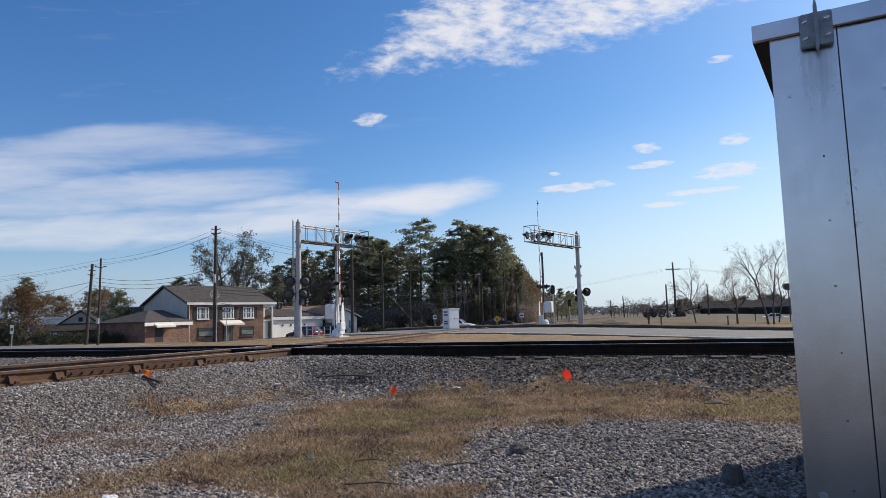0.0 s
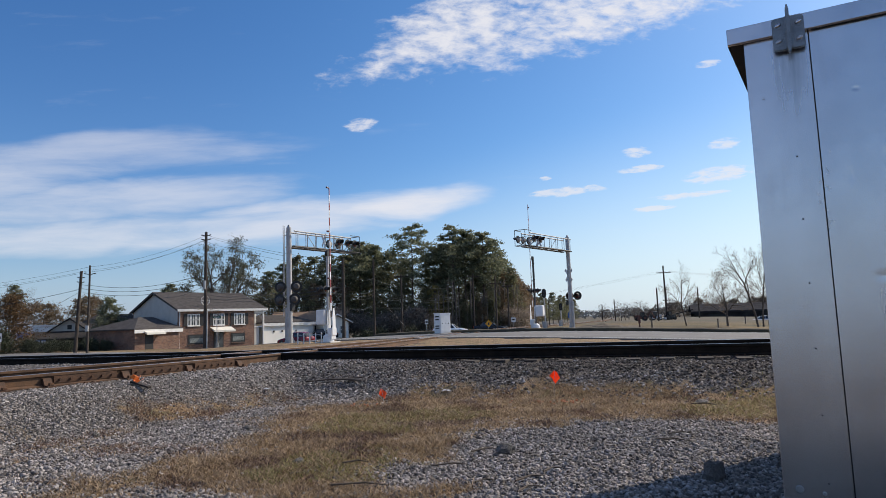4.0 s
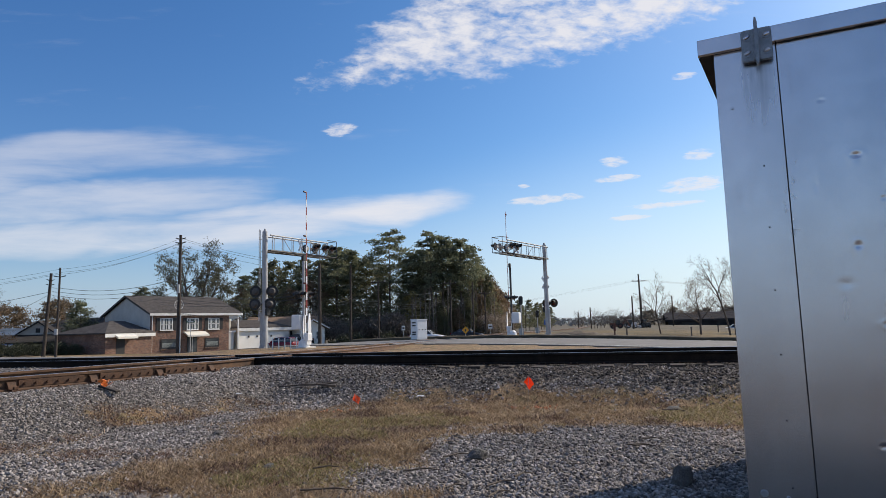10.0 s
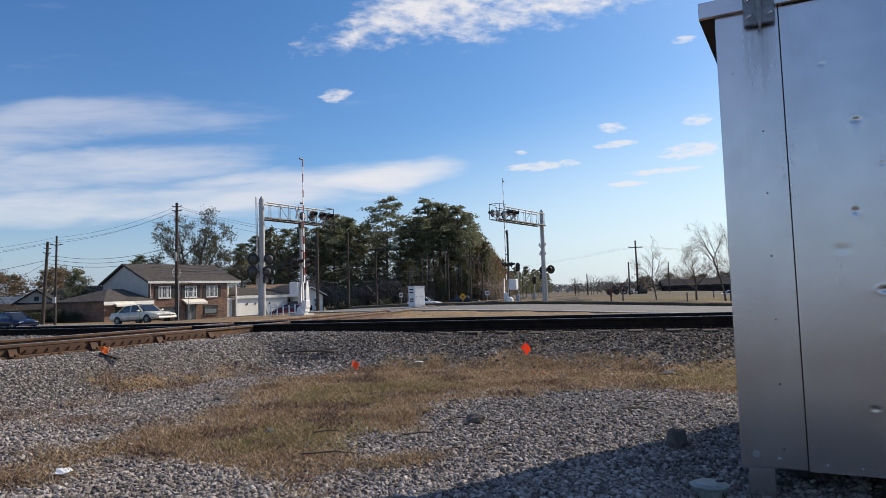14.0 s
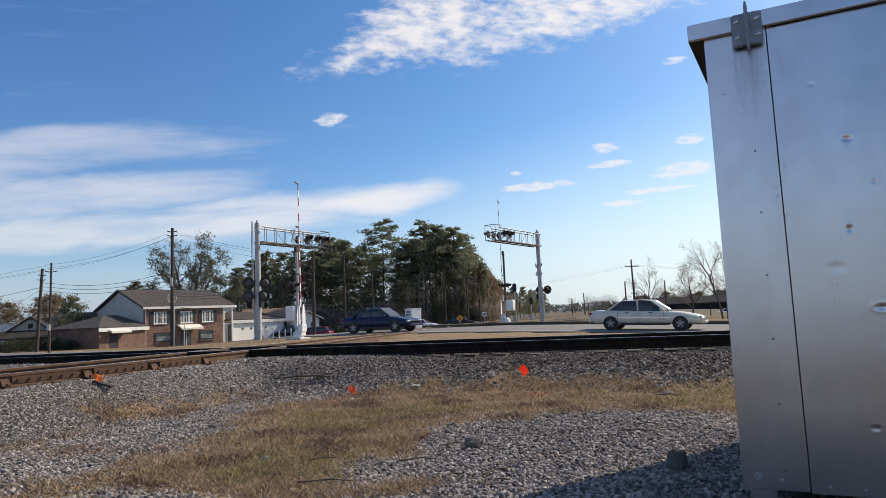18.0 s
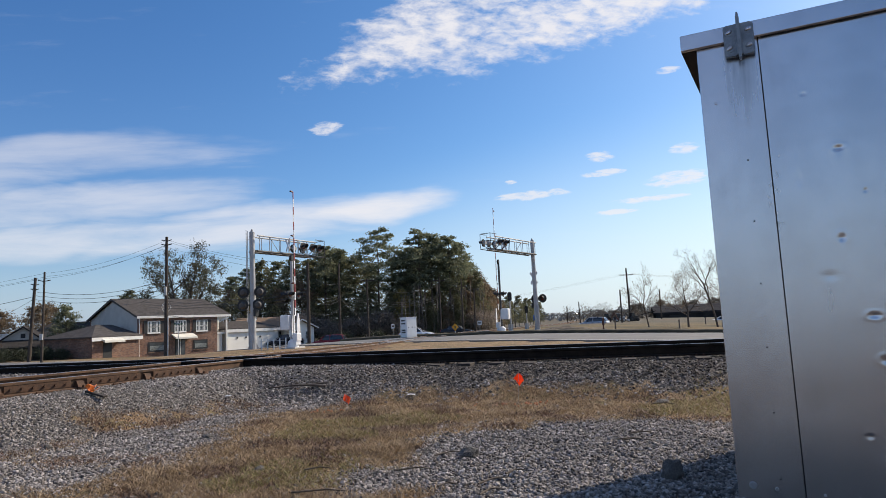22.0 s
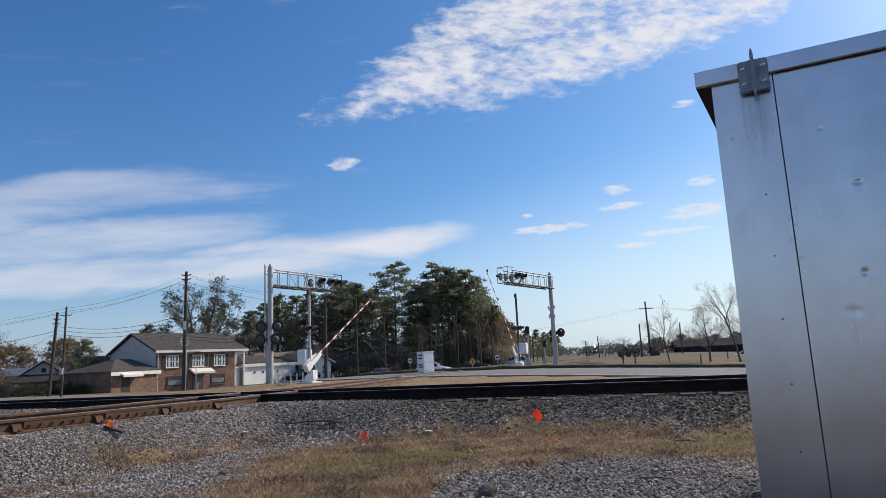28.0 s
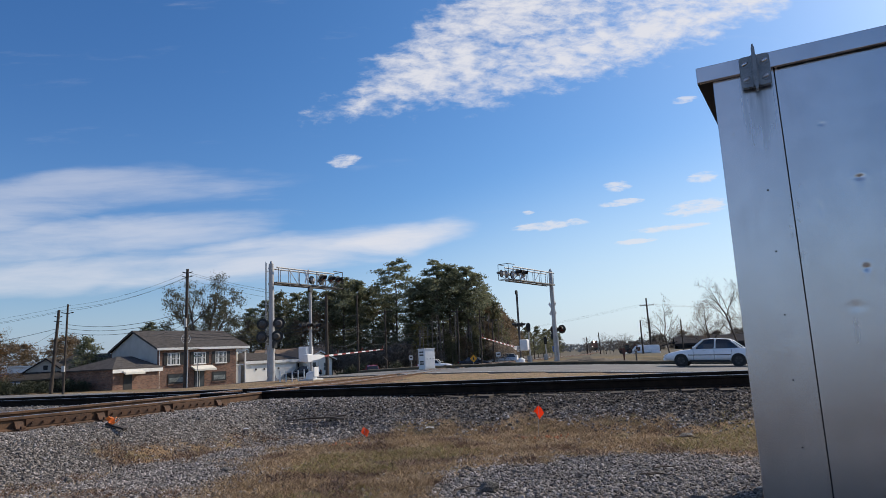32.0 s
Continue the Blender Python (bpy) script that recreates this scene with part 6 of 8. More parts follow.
def build_field_posts():
    for x, y, c in ((16.4, 55.0, "machine_rust"), (17.6, 55.5, None), (26.4, 63.0, None), (36.0, 78.0, None)):
        p = thing("marker_post", pose(x, y, ground_z(x, y)), "short marker post standing in the dry field", "post", "marker posts")
        part("post", box(-0.05, 0.05, -0.05, 0.05, -0.3, 0.85), MX["machine_rust"] if c else M["bark_pale"], p)
        part("cap", box(-0.08, 0.08, -0.08, 0.08, 0.45 if c else 0.8, 1.1 if c else 0.87), MX[c] if c else M["bark_pale"], p)


build_field_posts()


def build_machine(x, y, az, mat, label, boom):
    m = thing("farm_machine", pose(x, y, ground_z(x, y), 0, 0, az) @ Matrix.Diagonal((0.55, 0.55, 0.55, 1)), label, "machine", "farm machines")
    part("chassis", box(-1.6, 1.6, -0.6, 0.6, 0.5, 1.05, bevel=0.08), mat, m)
    part("hood", box(0.3, 1.8, -0.45, 0.45, 1.05, 1.6, bevel=0.1), mat, m)
    cab = part("cab", box(-0.9, 0.3, -0.6, 0.6, 1.05, 2.4, bevel=0.06), MX["car_glass"], m)
    part("cab_roof", box(-1.0, 0.4, -0.7, 0.7, 2.4, 2.5, bevel=0.03), mat, cab)
    for wx, r in ((-0.9, 0.75), (1.2, 0.5)):
        for s in (-1, 1):
            wh = part("wheel", rod((wx, s * 0.65 - 0.18, r), (wx, s * 0.65 + 0.18, r), r, n=20), M["rubber"], m)
            part("rim", rod((wx, s * 0.65 - 0.19, r), (wx, s * 0.65 + 0.19, r), r * 0.5, n=14), mat, wh)
    if boom:
        part("boom", rod((-1.5, 0, 1.0), (-2.6, 0, 2.6), 0.14, n=6), mat, m)
        part("dipper", rod((-2.6, 0, 2.6), (-3.4, 0, 1.2), 0.11, n=6), mat, m)
        part("bucket", box(-3.7, -3.1, -0.35, 0.35, 0.6, 1.2, bevel=0.08), mat, m)
    else:
        part("loader_arm", rod((1.0, 0, 1.2), (2.6, 0, 0.5), 0.12, n=6), mat, m)
        part("loader_bucket", box(2.4, 3.0, -0.8, 0.8, 0.1, 0.7, bevel=0.08), mat, m)


build_machine(30.2, 100.0, 170, MX["machine_rust"], "rust-red tractor parked in the field", True)
build_machine(36.0, 104.0, 20, MX["machine_dark"], "dark backhoe parked in the field", True)
build_machine(33.0, 102.0, 5, MX["silver_paint"], "pale loader parked in the field", False)


# ---------------------------------------------------------------- small things in the foreground
def build_flag(x, y, z, h, az, lean, w, mat, label, tilt=38):
    f = thing("marker_flag", pose(x, y, z, lean, lean * 0.5, az), label, "flag", "marker flags")
    part("wire_stake", rod((0, 0, -0.1), (0, 0, h), 0.0025, n=6), M["galvanised"], f)
    bm = bmesh.new()
    cols = 7
    grid = []
    for i in range(cols):
        u = i / (cols - 1)
        grid.append([bm.verts.new((w * u, 0.018 * math.sin(u * 5.0), h - 0.005 - 0.03 * u * u - w * 0.85 * v)) for v in (0, 0.5, 1)])
    for i in range(cols - 1):
        for j in range(2):
            bm.faces.new((grid[i][j], grid[i + 1][j], grid[i + 1][j + 1], grid[i][j + 1]))
    bmesh.ops.solidify(bm, geom=bm.faces[:], thickness=0.0015)
    bmesh.ops.transform(bm, matrix=Matrix.Translation((0, 0, h)) @ pose(0, 0, 0, 0, tilt, 0) @ Matrix.Translation((0, 0, -h)), verts=bm.verts[:])
    part("flag", bm, mat, f, "fluttering orange plastic flag")


build_flag(1.42, 9.1, 0.02, 0.40, -10, 8, 0.125, M["orange"], "bright orange marker flag on a wire stake in dry grass")
build_flag(-0.98, 9.42, ground_z(-0.98, 9.42), 0.22, 40, -10, 0.11, M["orange"], "small orange marker flag on a bent wire stake")


def build_debris():
    w = tagged(new("timber_scrap", finish("timber_scrap", box(-0.21, 0.21, -0.03, 0.03, -0.012, 0.016, bevel=0.006), M["tie"])), "dark scrap of timber lying on the ballast", "debris")
    w.matrix_basis = pose(-4.36, 9.12, ground_z(-4.36, 9.12) + 0.035, 0, 9, -32)
    bm = bmesh.new()
    rnd = random.Random(5)
    for i in range(9):
        add_box(bm, -0.03, 0.03, -0.002, 0.002, -0.03, 0.03, m=pose(rnd.uniform(-0.06, 0.06), rnd.uniform(-0.03, 0.03), rnd.uniform(0, 0.06), rnd.uniform(-60, 60), rnd.uniform(-60, 60), rnd.uniform(0, 180)))
    b = tagged(new("orange_tape", finish("orange_tape", bm, MX["bag"])), "crumpled orange marking tape on scrap timber", "litter")
    b.matrix_basis = pose(-4.43, 9.17, ground_z(-4.43, 9.17) + 0.06)
    s = thing("fallen_branch", pose(-1.92, 10.82, ground_z(-1.92, 10.82) + 0.05, 0, 0, -8) @ Matrix.Diagonal((1.15, 1.15, 1.15, 1)), "dark broken branch lying on the gravel", "branch")
    for a, c, r in (((-0.42, -0.05, 0), (-0.1, 0.0, 0.02), 0.012), ((-0.1, 0, 0.02), (0.2, -0.02, 0.02), 0.016), ((0.2, -0.02, 0.02), (0.42, -0.08, 0.0), 0.022), ((0.15, 0, 0.02), (0.40, 0.06, 0.04), 0.014), ((-0.2, 0, 0.01), (-0.36, 0.06, 0.0), 0.007)):
        part("twig", rod(a, c, r, r * 0.7, 6), M["bark"], s)
    for x, y, ang, ln in ((-0.06, 5.16, 15, 0.30), (0.5, 4.63, 42, 0.30), (0.18, 4.6, 30, 0.16), (-0.83, 5.38, 18, 0.22), (1.91, 5.83, -4, 0.26), (1.93, 5.80, 3, 0.22), (0.25, 5.7, 35, 0.30), (0.45, 4.35, 50, 0.25), (0.7, 4.85, 40, 0.22), (-0.7, 4.6, 5, 0.4), (3.05, 7.95, -15, 0.3), (2.1, 6.1, 10, 0.25), (1.9, 6.5, 60, 0.2)):
        t = thing("twig", pose(x, y, ground_z(x, y) + 0.035, 0, 3, ang), "thin dark twig lying on the stones", "twig", "fallen twigs")
        part("stem", rod((-ln / 2, 0, 0), (ln * 0.1, 0.02, 0.01), 0.007, 0.006, 6), M["bark"], t)
        part("tip", rod((ln * 0.1, 0.02, 0.01), (ln / 2, -0.01, 0), 0.006, 0.003, 6), M["bark"], t)
    for x, y, sx, sy, sz, az in ((0.43, 5.66, 0.085, 0.06, 0.06, 20), (1.74, 4.50, 0.075, 0.07, 0.095, 50), (-5.3, 10.2, 0.06, 0.05, 0.035, 0), (-5.62, 10.1, 0.05, 0.045, 0.04, 30), (3.15, 8.24, 0.11, 0.05, 0.035, 10), (-2.35, 7.45, 0.05, 0.04, 0.03, 0), (-4.0, 7.3, 0.045, 0.04, 0.035, 40), (-1.35, 5.6, 0.05, 0.04, 0.025, 10)):
        bm = bmesh.new()
        bmesh.ops.create_icosphere(bm, subdivisions=2, radius=1.0)
        for v in bm.verts:
            v.co *= 1 + 0.45 * noise.noise(v.co * 1.9 + Vector((x, y, 0)))
        r = tagged(new("loose_rock", finish("loose_rock", bm, MX["rock"])), "large loose grey rock lying on the gravel", "rock", "loose rocks")
        r.matrix_basis = pose(x, y, ground_z(x, y) + sz * 0.5, 10, 0, az) @ Matrix.Diagonal((sx, sy, sz, 1))
    rnd = random.Random(8)
    for x, y, sx, sy in ((-0.08, 9.9, 0.06, 0.04), (-2.94, 10.4, 0.05, 0.04), (-2.45, 4.42, 0.085, 0.05)):
        bm = bmesh.new()
        bmesh.ops.create_grid(bm, x_segments=5, y_segments=4, size=1.0)
        for v in bm.verts:
            v.co = Vector((v.co.x * sx * rnd.uniform(0.75, 1.1), v.co.y * sy * rnd.uniform(0.75, 1.1), rnd.uniform(0.0, 0.02)))
        bmesh.ops.solidify(bm, geom=bm.faces[:], thickness=0.002)
        r = tagged(new("litter", finish("litter", bm, MX["litter"])), "crumpled scrap of white paper litter on the ground", "litter", "scraps of litter")
        r.matrix_basis = pose(x, y, ground_z(x, y) + 0.016, 0, 0, 30 * x)
    for x, y in ((1.08, 8.85), (1.55, 8.75), (-1.25, 9.05)):
        bm = bmesh.new()
        for i in range(16):
            px, py = rnd.gauss(0, 0.13), rnd.gauss(0, 0.07)
            r = rnd.uniform(0.010, 0.02)
            bmesh.ops.create_icosphere(bm, subdivisions=1, radius=r, matrix=pose(px, py, ground_z(x + px, y + py) - ground_z(x, y) + r * 0.6, 30 * i, 50 * i, 0) @ Matrix.Diagonal((1.2, 0.9, 0.7, 1)))
        o = tagged(new("paint_mark", finish("paint_mark", bm, MX["faded_orange"])), "faded orange survey paint sprayed over stones and grass", "paint mark", "paint marks", "stuff")
        o.matrix_basis = pose(x, y, ground_z(x, y) + 0.012)
    # heaps of dug soil and broken stone by the far signal mast
    for x, y, rx, ry, h, az in ((12.9, 55.0, 2.4, 0.9, 0.42, -22), (15.8, 58.5, 2.4, 0.9, 0.30, 12), (11.3, 53.2, 1.2, 0.7, 0.25, 30)):
        bm = bmesh.new()
        bmesh.ops.create_grid(bm, x_segments=22, y_segments=16, size=1.35)
        for v in bm.verts:
            k = max(0.0, 1 - v.co.x ** 2 - v.co.y ** 2)
            v.co = Vector((v.co.x * rx, v.co.y * ry, h * k ** 0.7 * (1 + 0.55 * noise.noise((v.co.x * 3.4, v.co.y * 2.4, x))) + 0.10 * noise.noise((v.co.x * 9, v.co.y * 9, y)) - 0.08))
        o = tagged(new("mound", finish("mound", bm, MX["soil"], True)), "low mound of grey-brown dug soil beside the signal mast", "mound", "mounds")
        o.matrix_basis = pose(x, y, ground_z(x, y), 0, 0, az)


build_debris()


# ---------------------------------------------------------------- trees
class Soup:
    """Collects vertices and faces for one mesh."""

    def __init__(self):
        self.v, self.f = [], []

    def tube(self, a, b, r0, r1, n=6):
        ax, ay, az = float(a[0]), float(a[1]), float(a[2])
        bx, by, bz = float(b[0]), float(b[1]), float(b[2])
        dx, dy, dz = bx - ax, by - ay, bz - az
        ln = math.sqrt(dx * dx + dy * dy + dz * dz)
        if ln < 1e-6:
            return
        dx, dy, dz = dx / ln, dy / ln, dz / ln
        px, py, pz = (0.3, 0.1, 1.0) if abs(dz) < 0.9 else (1.0, 0.2, 0.0)
        sx, sy, sz = dy * pz - dz * py, dz * px - dx * pz, dx * py - dy * px
        k = 1 / math.sqrt(sx * sx + sy * sy + sz * sz)
        sx, sy, sz = sx * k, sy * k, sz * k
        ux, uy, uz = sy * dz - sz * dy, sz * dx - sx * dz, sx * dy - sy * dx
        i0 = len(self.v)
        turns = [(math.cos(2 * math.pi * k / n), math.sin(2 * math.pi * k / n)) for k in range(n)]
        for x, y, z, r in ((ax, ay, az, r0), (bx, by, bz, r1)):
            self.v += [(x + r * (sx * c + ux * q), y + r * (sy * c + uy * q), z + r * (sz * c + uz * q)) for c, q in turns]
        self.f += [(i0 + k, i0 + (k + 1) % n, i0 + n + (k + 1) % n, i0 + n + k) for k in range(n)]

    def leaf(self, c, size, rnd, flat=1.0):
        g = rnd.gauss
        ax, ay, az = g(0, 1), g(0, 1), g(0, flat)
        k = size / (math.sqrt(ax * ax + ay * ay + az * az) + 1e-9)
        ax, ay, az = ax * k, ay * k, az * k
        ux, uy, uz = g(0, 1), g(0, 1), g(0, 1)
        bx, by, bz = ay * uz - az * uy, az * ux - ax * uz, ax * uy - ay * ux
        k = 0.5 * size / (math.sqrt(bx * bx + by * by + bz * bz) + 1e-9)
        bx, by, bz = bx * k, by * k, bz * k
        i = len(self.v)
        x, y, z = float(c[0]), float(c[1]), float(c[2])
        self.v += [(x - ax, y - ay, z - az), (x - bx, y - by, z - bz), (x + ax, y + ay, z + az), (x + bx, y + by, z + bz)]
        self.f.append((i, i + 1, i + 2, i + 3))

    def mesh(self, name, mat):
        me = bpy.data.meshes.new(name)
        me.from_pydata(self.v, [], self.f)
        me.materials.append(mat)
        return me


def grow(soup, p, d, length, r, level, rnd, tips, up=0.10, angle=42.0, wander=0.13, sides=1.5):
    """Grows one tapering, wandering branch with side branches along it, down to fine twigs."""
    n = (7, 6, 4, 3)[3 - level] if level < 4 else 7
    step = length / n
    for i in range(n):
        f0, f1 = i / n, (i + 1) / n
        q = p + d * step
        ra, rb = max(0.005, r * (1 - 0.76 * f0)), max(0.004, r * (1 - 0.76 * f1))
        soup.tube(p, q, ra, rb, 7 if ra > 0.06 else 4 if ra > 0.02 else 3)
        p = q
        d = d + np.array((rnd.gauss(0, wander), rnd.gauss(0, wander), rnd.gauss(0, wander * 0.5) + up * 0.5))
        d /= np.linalg.norm(d)
        if level and f1 > 0.22:
            for _ in range(int(sides + rnd.random())):
                a = rnd.gauss(0, 1), rnd.gauss(0, 1), rnd.gauss(0, 0.7)
                side = np.cross(d, a)
                side /= np.linalg.norm(side) + 1e-9
                t = math.radians(angle + rnd.uniform(-14, 14))
                e = d * math.cos(t) + side * math.sin(t) + np.array((0, 0, up * 0.6))
                e /= np.linalg.norm(e)
                grow(soup, p, e, length * rnd.uniform(0.40, 0.66) * (1.1 - 0.45 * f1), max(0.006, rb * rnd.uniform(0.45, 0.65)), level - 1, rnd, tips, up, angle, wander, sides)
        if level <= 1:
            tips.append(p.copy())


def plant(name, label, category, meshes, m, group):
    t = thing(name, m, label, category, group)
    for pname, me in meshes:
        if me is not None:
            ob = new(pname, me)
            ob.parent = t
    return t


def winter_tree(seed, trunk, leaders, r, leaves=0, leaf_mat=None, bark="bark", level=3, leaf_size=0.06, clump=0.15, up=0.10, angle=42.0, sides=1.5, per=1):
    """A bare or thinly leaved tree: the trunk as a bent line of points, then leaders (height on the trunk 0..1, direction, length)."""
    rnd = random.Random(seed)
    s, tips = Soup(), []
    pts = [np.array(p, float) for p in trunk]
    k = len(pts) - 1
    s.tube(pts[0] - np.array((0, 0, 0.3)), pts[0] + (pts[1] - pts[0]) * 0.25, r * 1.5, r * 1.05, 9)
    for i in range(k):
        s.tube(pts[i], pts[i + 1], r * (1.05 - 0.35 * i / k), r * (1.05 - 0.35 * (i + 1) / k), 9)
    for f, (dx, dy, dz), length, rr in leaders:
        i = min(int(f * k), k - 1)
        p = pts[i] + (pts[i + 1] - pts[i]) * (f * k - i)
        d = np.array((dx, dy, dz), float)
        grow(s, p, d / np.linalg.norm(d), length, r * rr, level, rnd, tips, up, angle, 0.13, sides)
    crown = None
    if leaves:
        c = Soup()
        for i in range(leaves // per):
            t = rnd.choice(tips)
            o = t + np.array((rnd.gauss(0, clump), rnd.gauss(0, clump), rnd.gauss(0, clump)))
            for _ in range(per):
                c.leaf(o + np.array((rnd.gauss(0, clump), rnd.gauss(0, clump), rnd.gauss(0, clump * 0.7))), leaf_size * rnd.uniform(0.6, 1.4), rnd)
        crown = c.mesh("crown", leaf_mat)
    return [("trunk", s.mesh("trunk", M[bark])), ("crown", crown)]


def pine(seed, height, crown_from, radius, leaves=2600, leaf_size=0.34, mat="pine", top=0.55, clumps=30, flat=0.45, tufts=4):
    """A tall tree: bare trunk, rising limbs, and on each limb a few tufts of leaves, domed above and thin below, with gaps between."""
    rnd = random.Random(seed)
    s, c = Soup(), Soup()
    r = height * 0.013
    pts = [np.array((0.0, 0.0, -0.5))]
    for i in range(1, 7):
        f = i / 6
        pts.append(np.array((rnd.gauss(0, 0.12) * f, rnd.gauss(0, 0.12) * f, height * f)))
    for i in range(6):
        s.tube(pts[i], pts[i + 1], r * (1.1 - i / 6.6), r * (1.1 - (i + 1) / 6.6), 7)
    per = max(6, leaves // (clumps * tufts))
    turn = rnd.uniform(0, 6.3)
    for k in range(clumps):
        f = crown_from + (1 - crown_from) * (k + rnd.random()) / clumps
        z = height * f
        g = (f - crown_from) / (1 - crown_from)
        rad = radius * (0.45 + 0.75 * math.sin(math.pi * min(1, g * 0.85 + 0.15)) ** 0.8) * (1 - top * g)
        turn += 2.4 + rnd.uniform(-0.7, 0.7)
        rr = rad * rnd.uniform(0.45, 1.12)
        rise = rr * rnd.uniform(-0.05, 0.30)
        tip = np.array((math.cos(turn) * rr, math.sin(turn) * rr, z + rise))
        s.tube((0, 0, z - rr * 0.2), tip, r * 0.26, r * 0.06, 4)
        for j in range(tufts):
            h = 0.42 + 0.58 * (j + rnd.random()) / tufts
            o = np.array((math.cos(turn) * rr * h, math.sin(turn) * rr * h, z + rise * h)) + np.array((rnd.gauss(0, 0.16), rnd.gauss(0, 0.16), rnd.gauss(0, 0.08))) * rad
            size = (0.13 * rad + 0.28) * rnd.uniform(0.7, 1.25)
            for i in range(per):
                ux, uy, uz = rnd.gauss(0, 1), rnd.gauss(0, 1), abs(rnd.gauss(0, flat)) - 0.12
                c.leaf((o[0] + ux * size * 0.62, o[1] + uy * size * 0.62, o[2] + uz * size), leaf_size * rnd.uniform(0.5, 1.3), rnd, 0.6)
    return [("trunk", s.mesh("trunk", M["bark"])), ("crown", c.mesh("crown", M[mat]))]


def bush(seed, w, h, leaves, mat, leaf_size=0.2, blobs=9):
    rnd = random.Random(seed)
    s, c = Soup(), Soup()
    for k in range(blobs):
        a = rnd.uniform(0, 2 * math.pi)
        rr = rnd.uniform(0, 0.8) * w / 2
        o = np.array((math.cos(a) * rr, math.sin(a) * rr, rnd.uniform(0.25, 0.75) * h))
        s.tube((0, 0, -0.2), o, 0.05, 0.02, 4)
        for i in range(leaves // blobs):
            u = np.array((rnd.gauss(0, 1), rnd.gauss(0, 1), rnd.gauss(0, 0.8)))
            c.leaf(o + u * np.array((w * 0.16, w * 0.16, h * 0.17)), leaf_size * rnd.uniform(0.5, 1.4), rnd)
    return [("stems", s.mesh("stems", M["bark"])), ("crown", c.mesh("crown", M[mat]))]


def build_trees():
    rnd = random.Random(11)
    # the lone flat-topped pine and its neighbours in the wood
    lone = pine(3, 17.9, 0.50, 4.5, 9500, 0.17, "pine", 0.32, 24, 0.34, 6)
    plant("pine_tree", "tall pine with a flat layered crown above the wood", "tree", lone, pose(-5.3, 108, -0.9, 0, 0, 40), "wood trees")
    kinds = [pine(s, 16.8, c, 3.3, 6600, 0.18, "pine", 0.42, 34, 0.42, 5) for s, c in ((21, 0.40), (22, 0.52), (23, 0.46))]
    dense = [pine(s, 12.5, 0.08, 3.8, 6400, 0.19, "leaf_green", 0.6, 40, 0.7, 4) for s in (31, 32)]
    russet = [pine(s, 9.5, 0.05, 3.4, 5200, 0.17, "leaf_brown", 0.5, 36, 0.8, 4) for s in (41,)]
    yellow = [pine(s, 7.5, 0.1, 2.2, 1500, 0.28, "leaf_yellow", 0.5, 20, 0.8) for s in (51,)]
    places = (
        # x, y, height factor of the tall dark pines
        (1.6, 106, 1.04), (3.6, 108, 1.02), (6.6, 107, 0.98), (8.4, 110, 0.93), (0.2, 112, 0.92), (5.0, 113, 1.0), (9.8, 114, 0.83), (-1.6, 108, 0.86), (11.0, 120, 0.78),
        (-3.2, 114, 0.80), (2.6, 117, 0.95), (7.2, 119, 0.9))
    for i, (x, y, k) in enumerate(places):
        plant("pine_tree", "tall dark green pine standing in the wood", "tree", kinds[i % 3], pose(x, y, -1.0, 0, 0, rnd.uniform(0, 360)) @ Matrix.Diagonal((k, k, k, 1)), "wood trees")
    for i, (x, y, k) in enumerate(((-9.5, 112, 1.0), (-12.2, 114, 1.08), (-14.6, 112, 1.10), (-17.6, 115, 1.02), (-20.2, 113, 0.98), (-23.4, 116, 0.98), (-26.2, 114, 1.0), (-7.2, 116, 0.92),
                                   (-29.5, 118, 0.92), (-16.0, 122, 1.2), (-33.0, 121, 0.85), (-13.2, 118, 1.12))):
        src = kinds[i % 3] if i % 3 else dense[i % 2]
        kk = k * (0.88 if i % 3 else 1.12)
        plant("pine_tree", "dark green tree in the belt behind the houses", "tree", src, pose(x, y, -1.2, 0, 0, rnd.uniform(0, 360)) @ Matrix.Diagonal((kk * 1.1, kk * 1.1, kk, 1)), "wood trees")
    for i, (x, y, k) in enumerate(((-18.5, 110, 1.05), (-30.5, 112, 0.95), (-11.0, 108, 0.55), (-8.6, 104, 0.5), (-21.6, 109, 0.9), (11.8, 116, 1.05), (13.4, 124, 1.0), (15.4, 132, 0.95), (10.6, 111, 1.0), (12.8, 119, 1.0), (17.5, 142, 0.95), (14.4, 126, 0.9),
                                   (19.8, 152, 0.85), (-4.2, 104, 0.45))):
        plant("broadleaf_tree", "russet-brown autumn tree at the wood's edge", "tree", russet[0], pose(x, y, -1.0, 0, 0, rnd.uniform(0, 360)) @ Matrix.Diagonal((k, k, k, 1)), "wood trees")
    for i, (x, y, k) in enumerate(((5.6, 102.5, 0.50), (7.6, 103.5, 0.62), (9.4, 105.5, 0.72), (11.2, 108.0, 0.82), (12.6, 112.0, 0.85), (3.4, 102.0, 0.42), (14.0, 118.0, 0.85))):
        plant("broadleaf_tree", "green-brown leafy tree at the sunny edge of the wood", "tree", dense[i % 2] if i % 2 else russet[0], pose(x, y, -1.0, 0, 0, 83 * i) @ Matrix.Diagonal((k * 0.75, k * 0.75, k, 1)), "wood trees")
    for x, y, k in ((-1.4, 103, 0.95), (-2.4, 101, 0.5), (-27.0, 108, 0.8)):
        plant("broadleaf_tree", "small yellowing tree before the dark wood", "tree", yellow[0], pose(x, y, -0.9, 0, 0, 70 * k) @ Matrix.Diagonal((k, k, k, 1)), "wood trees")
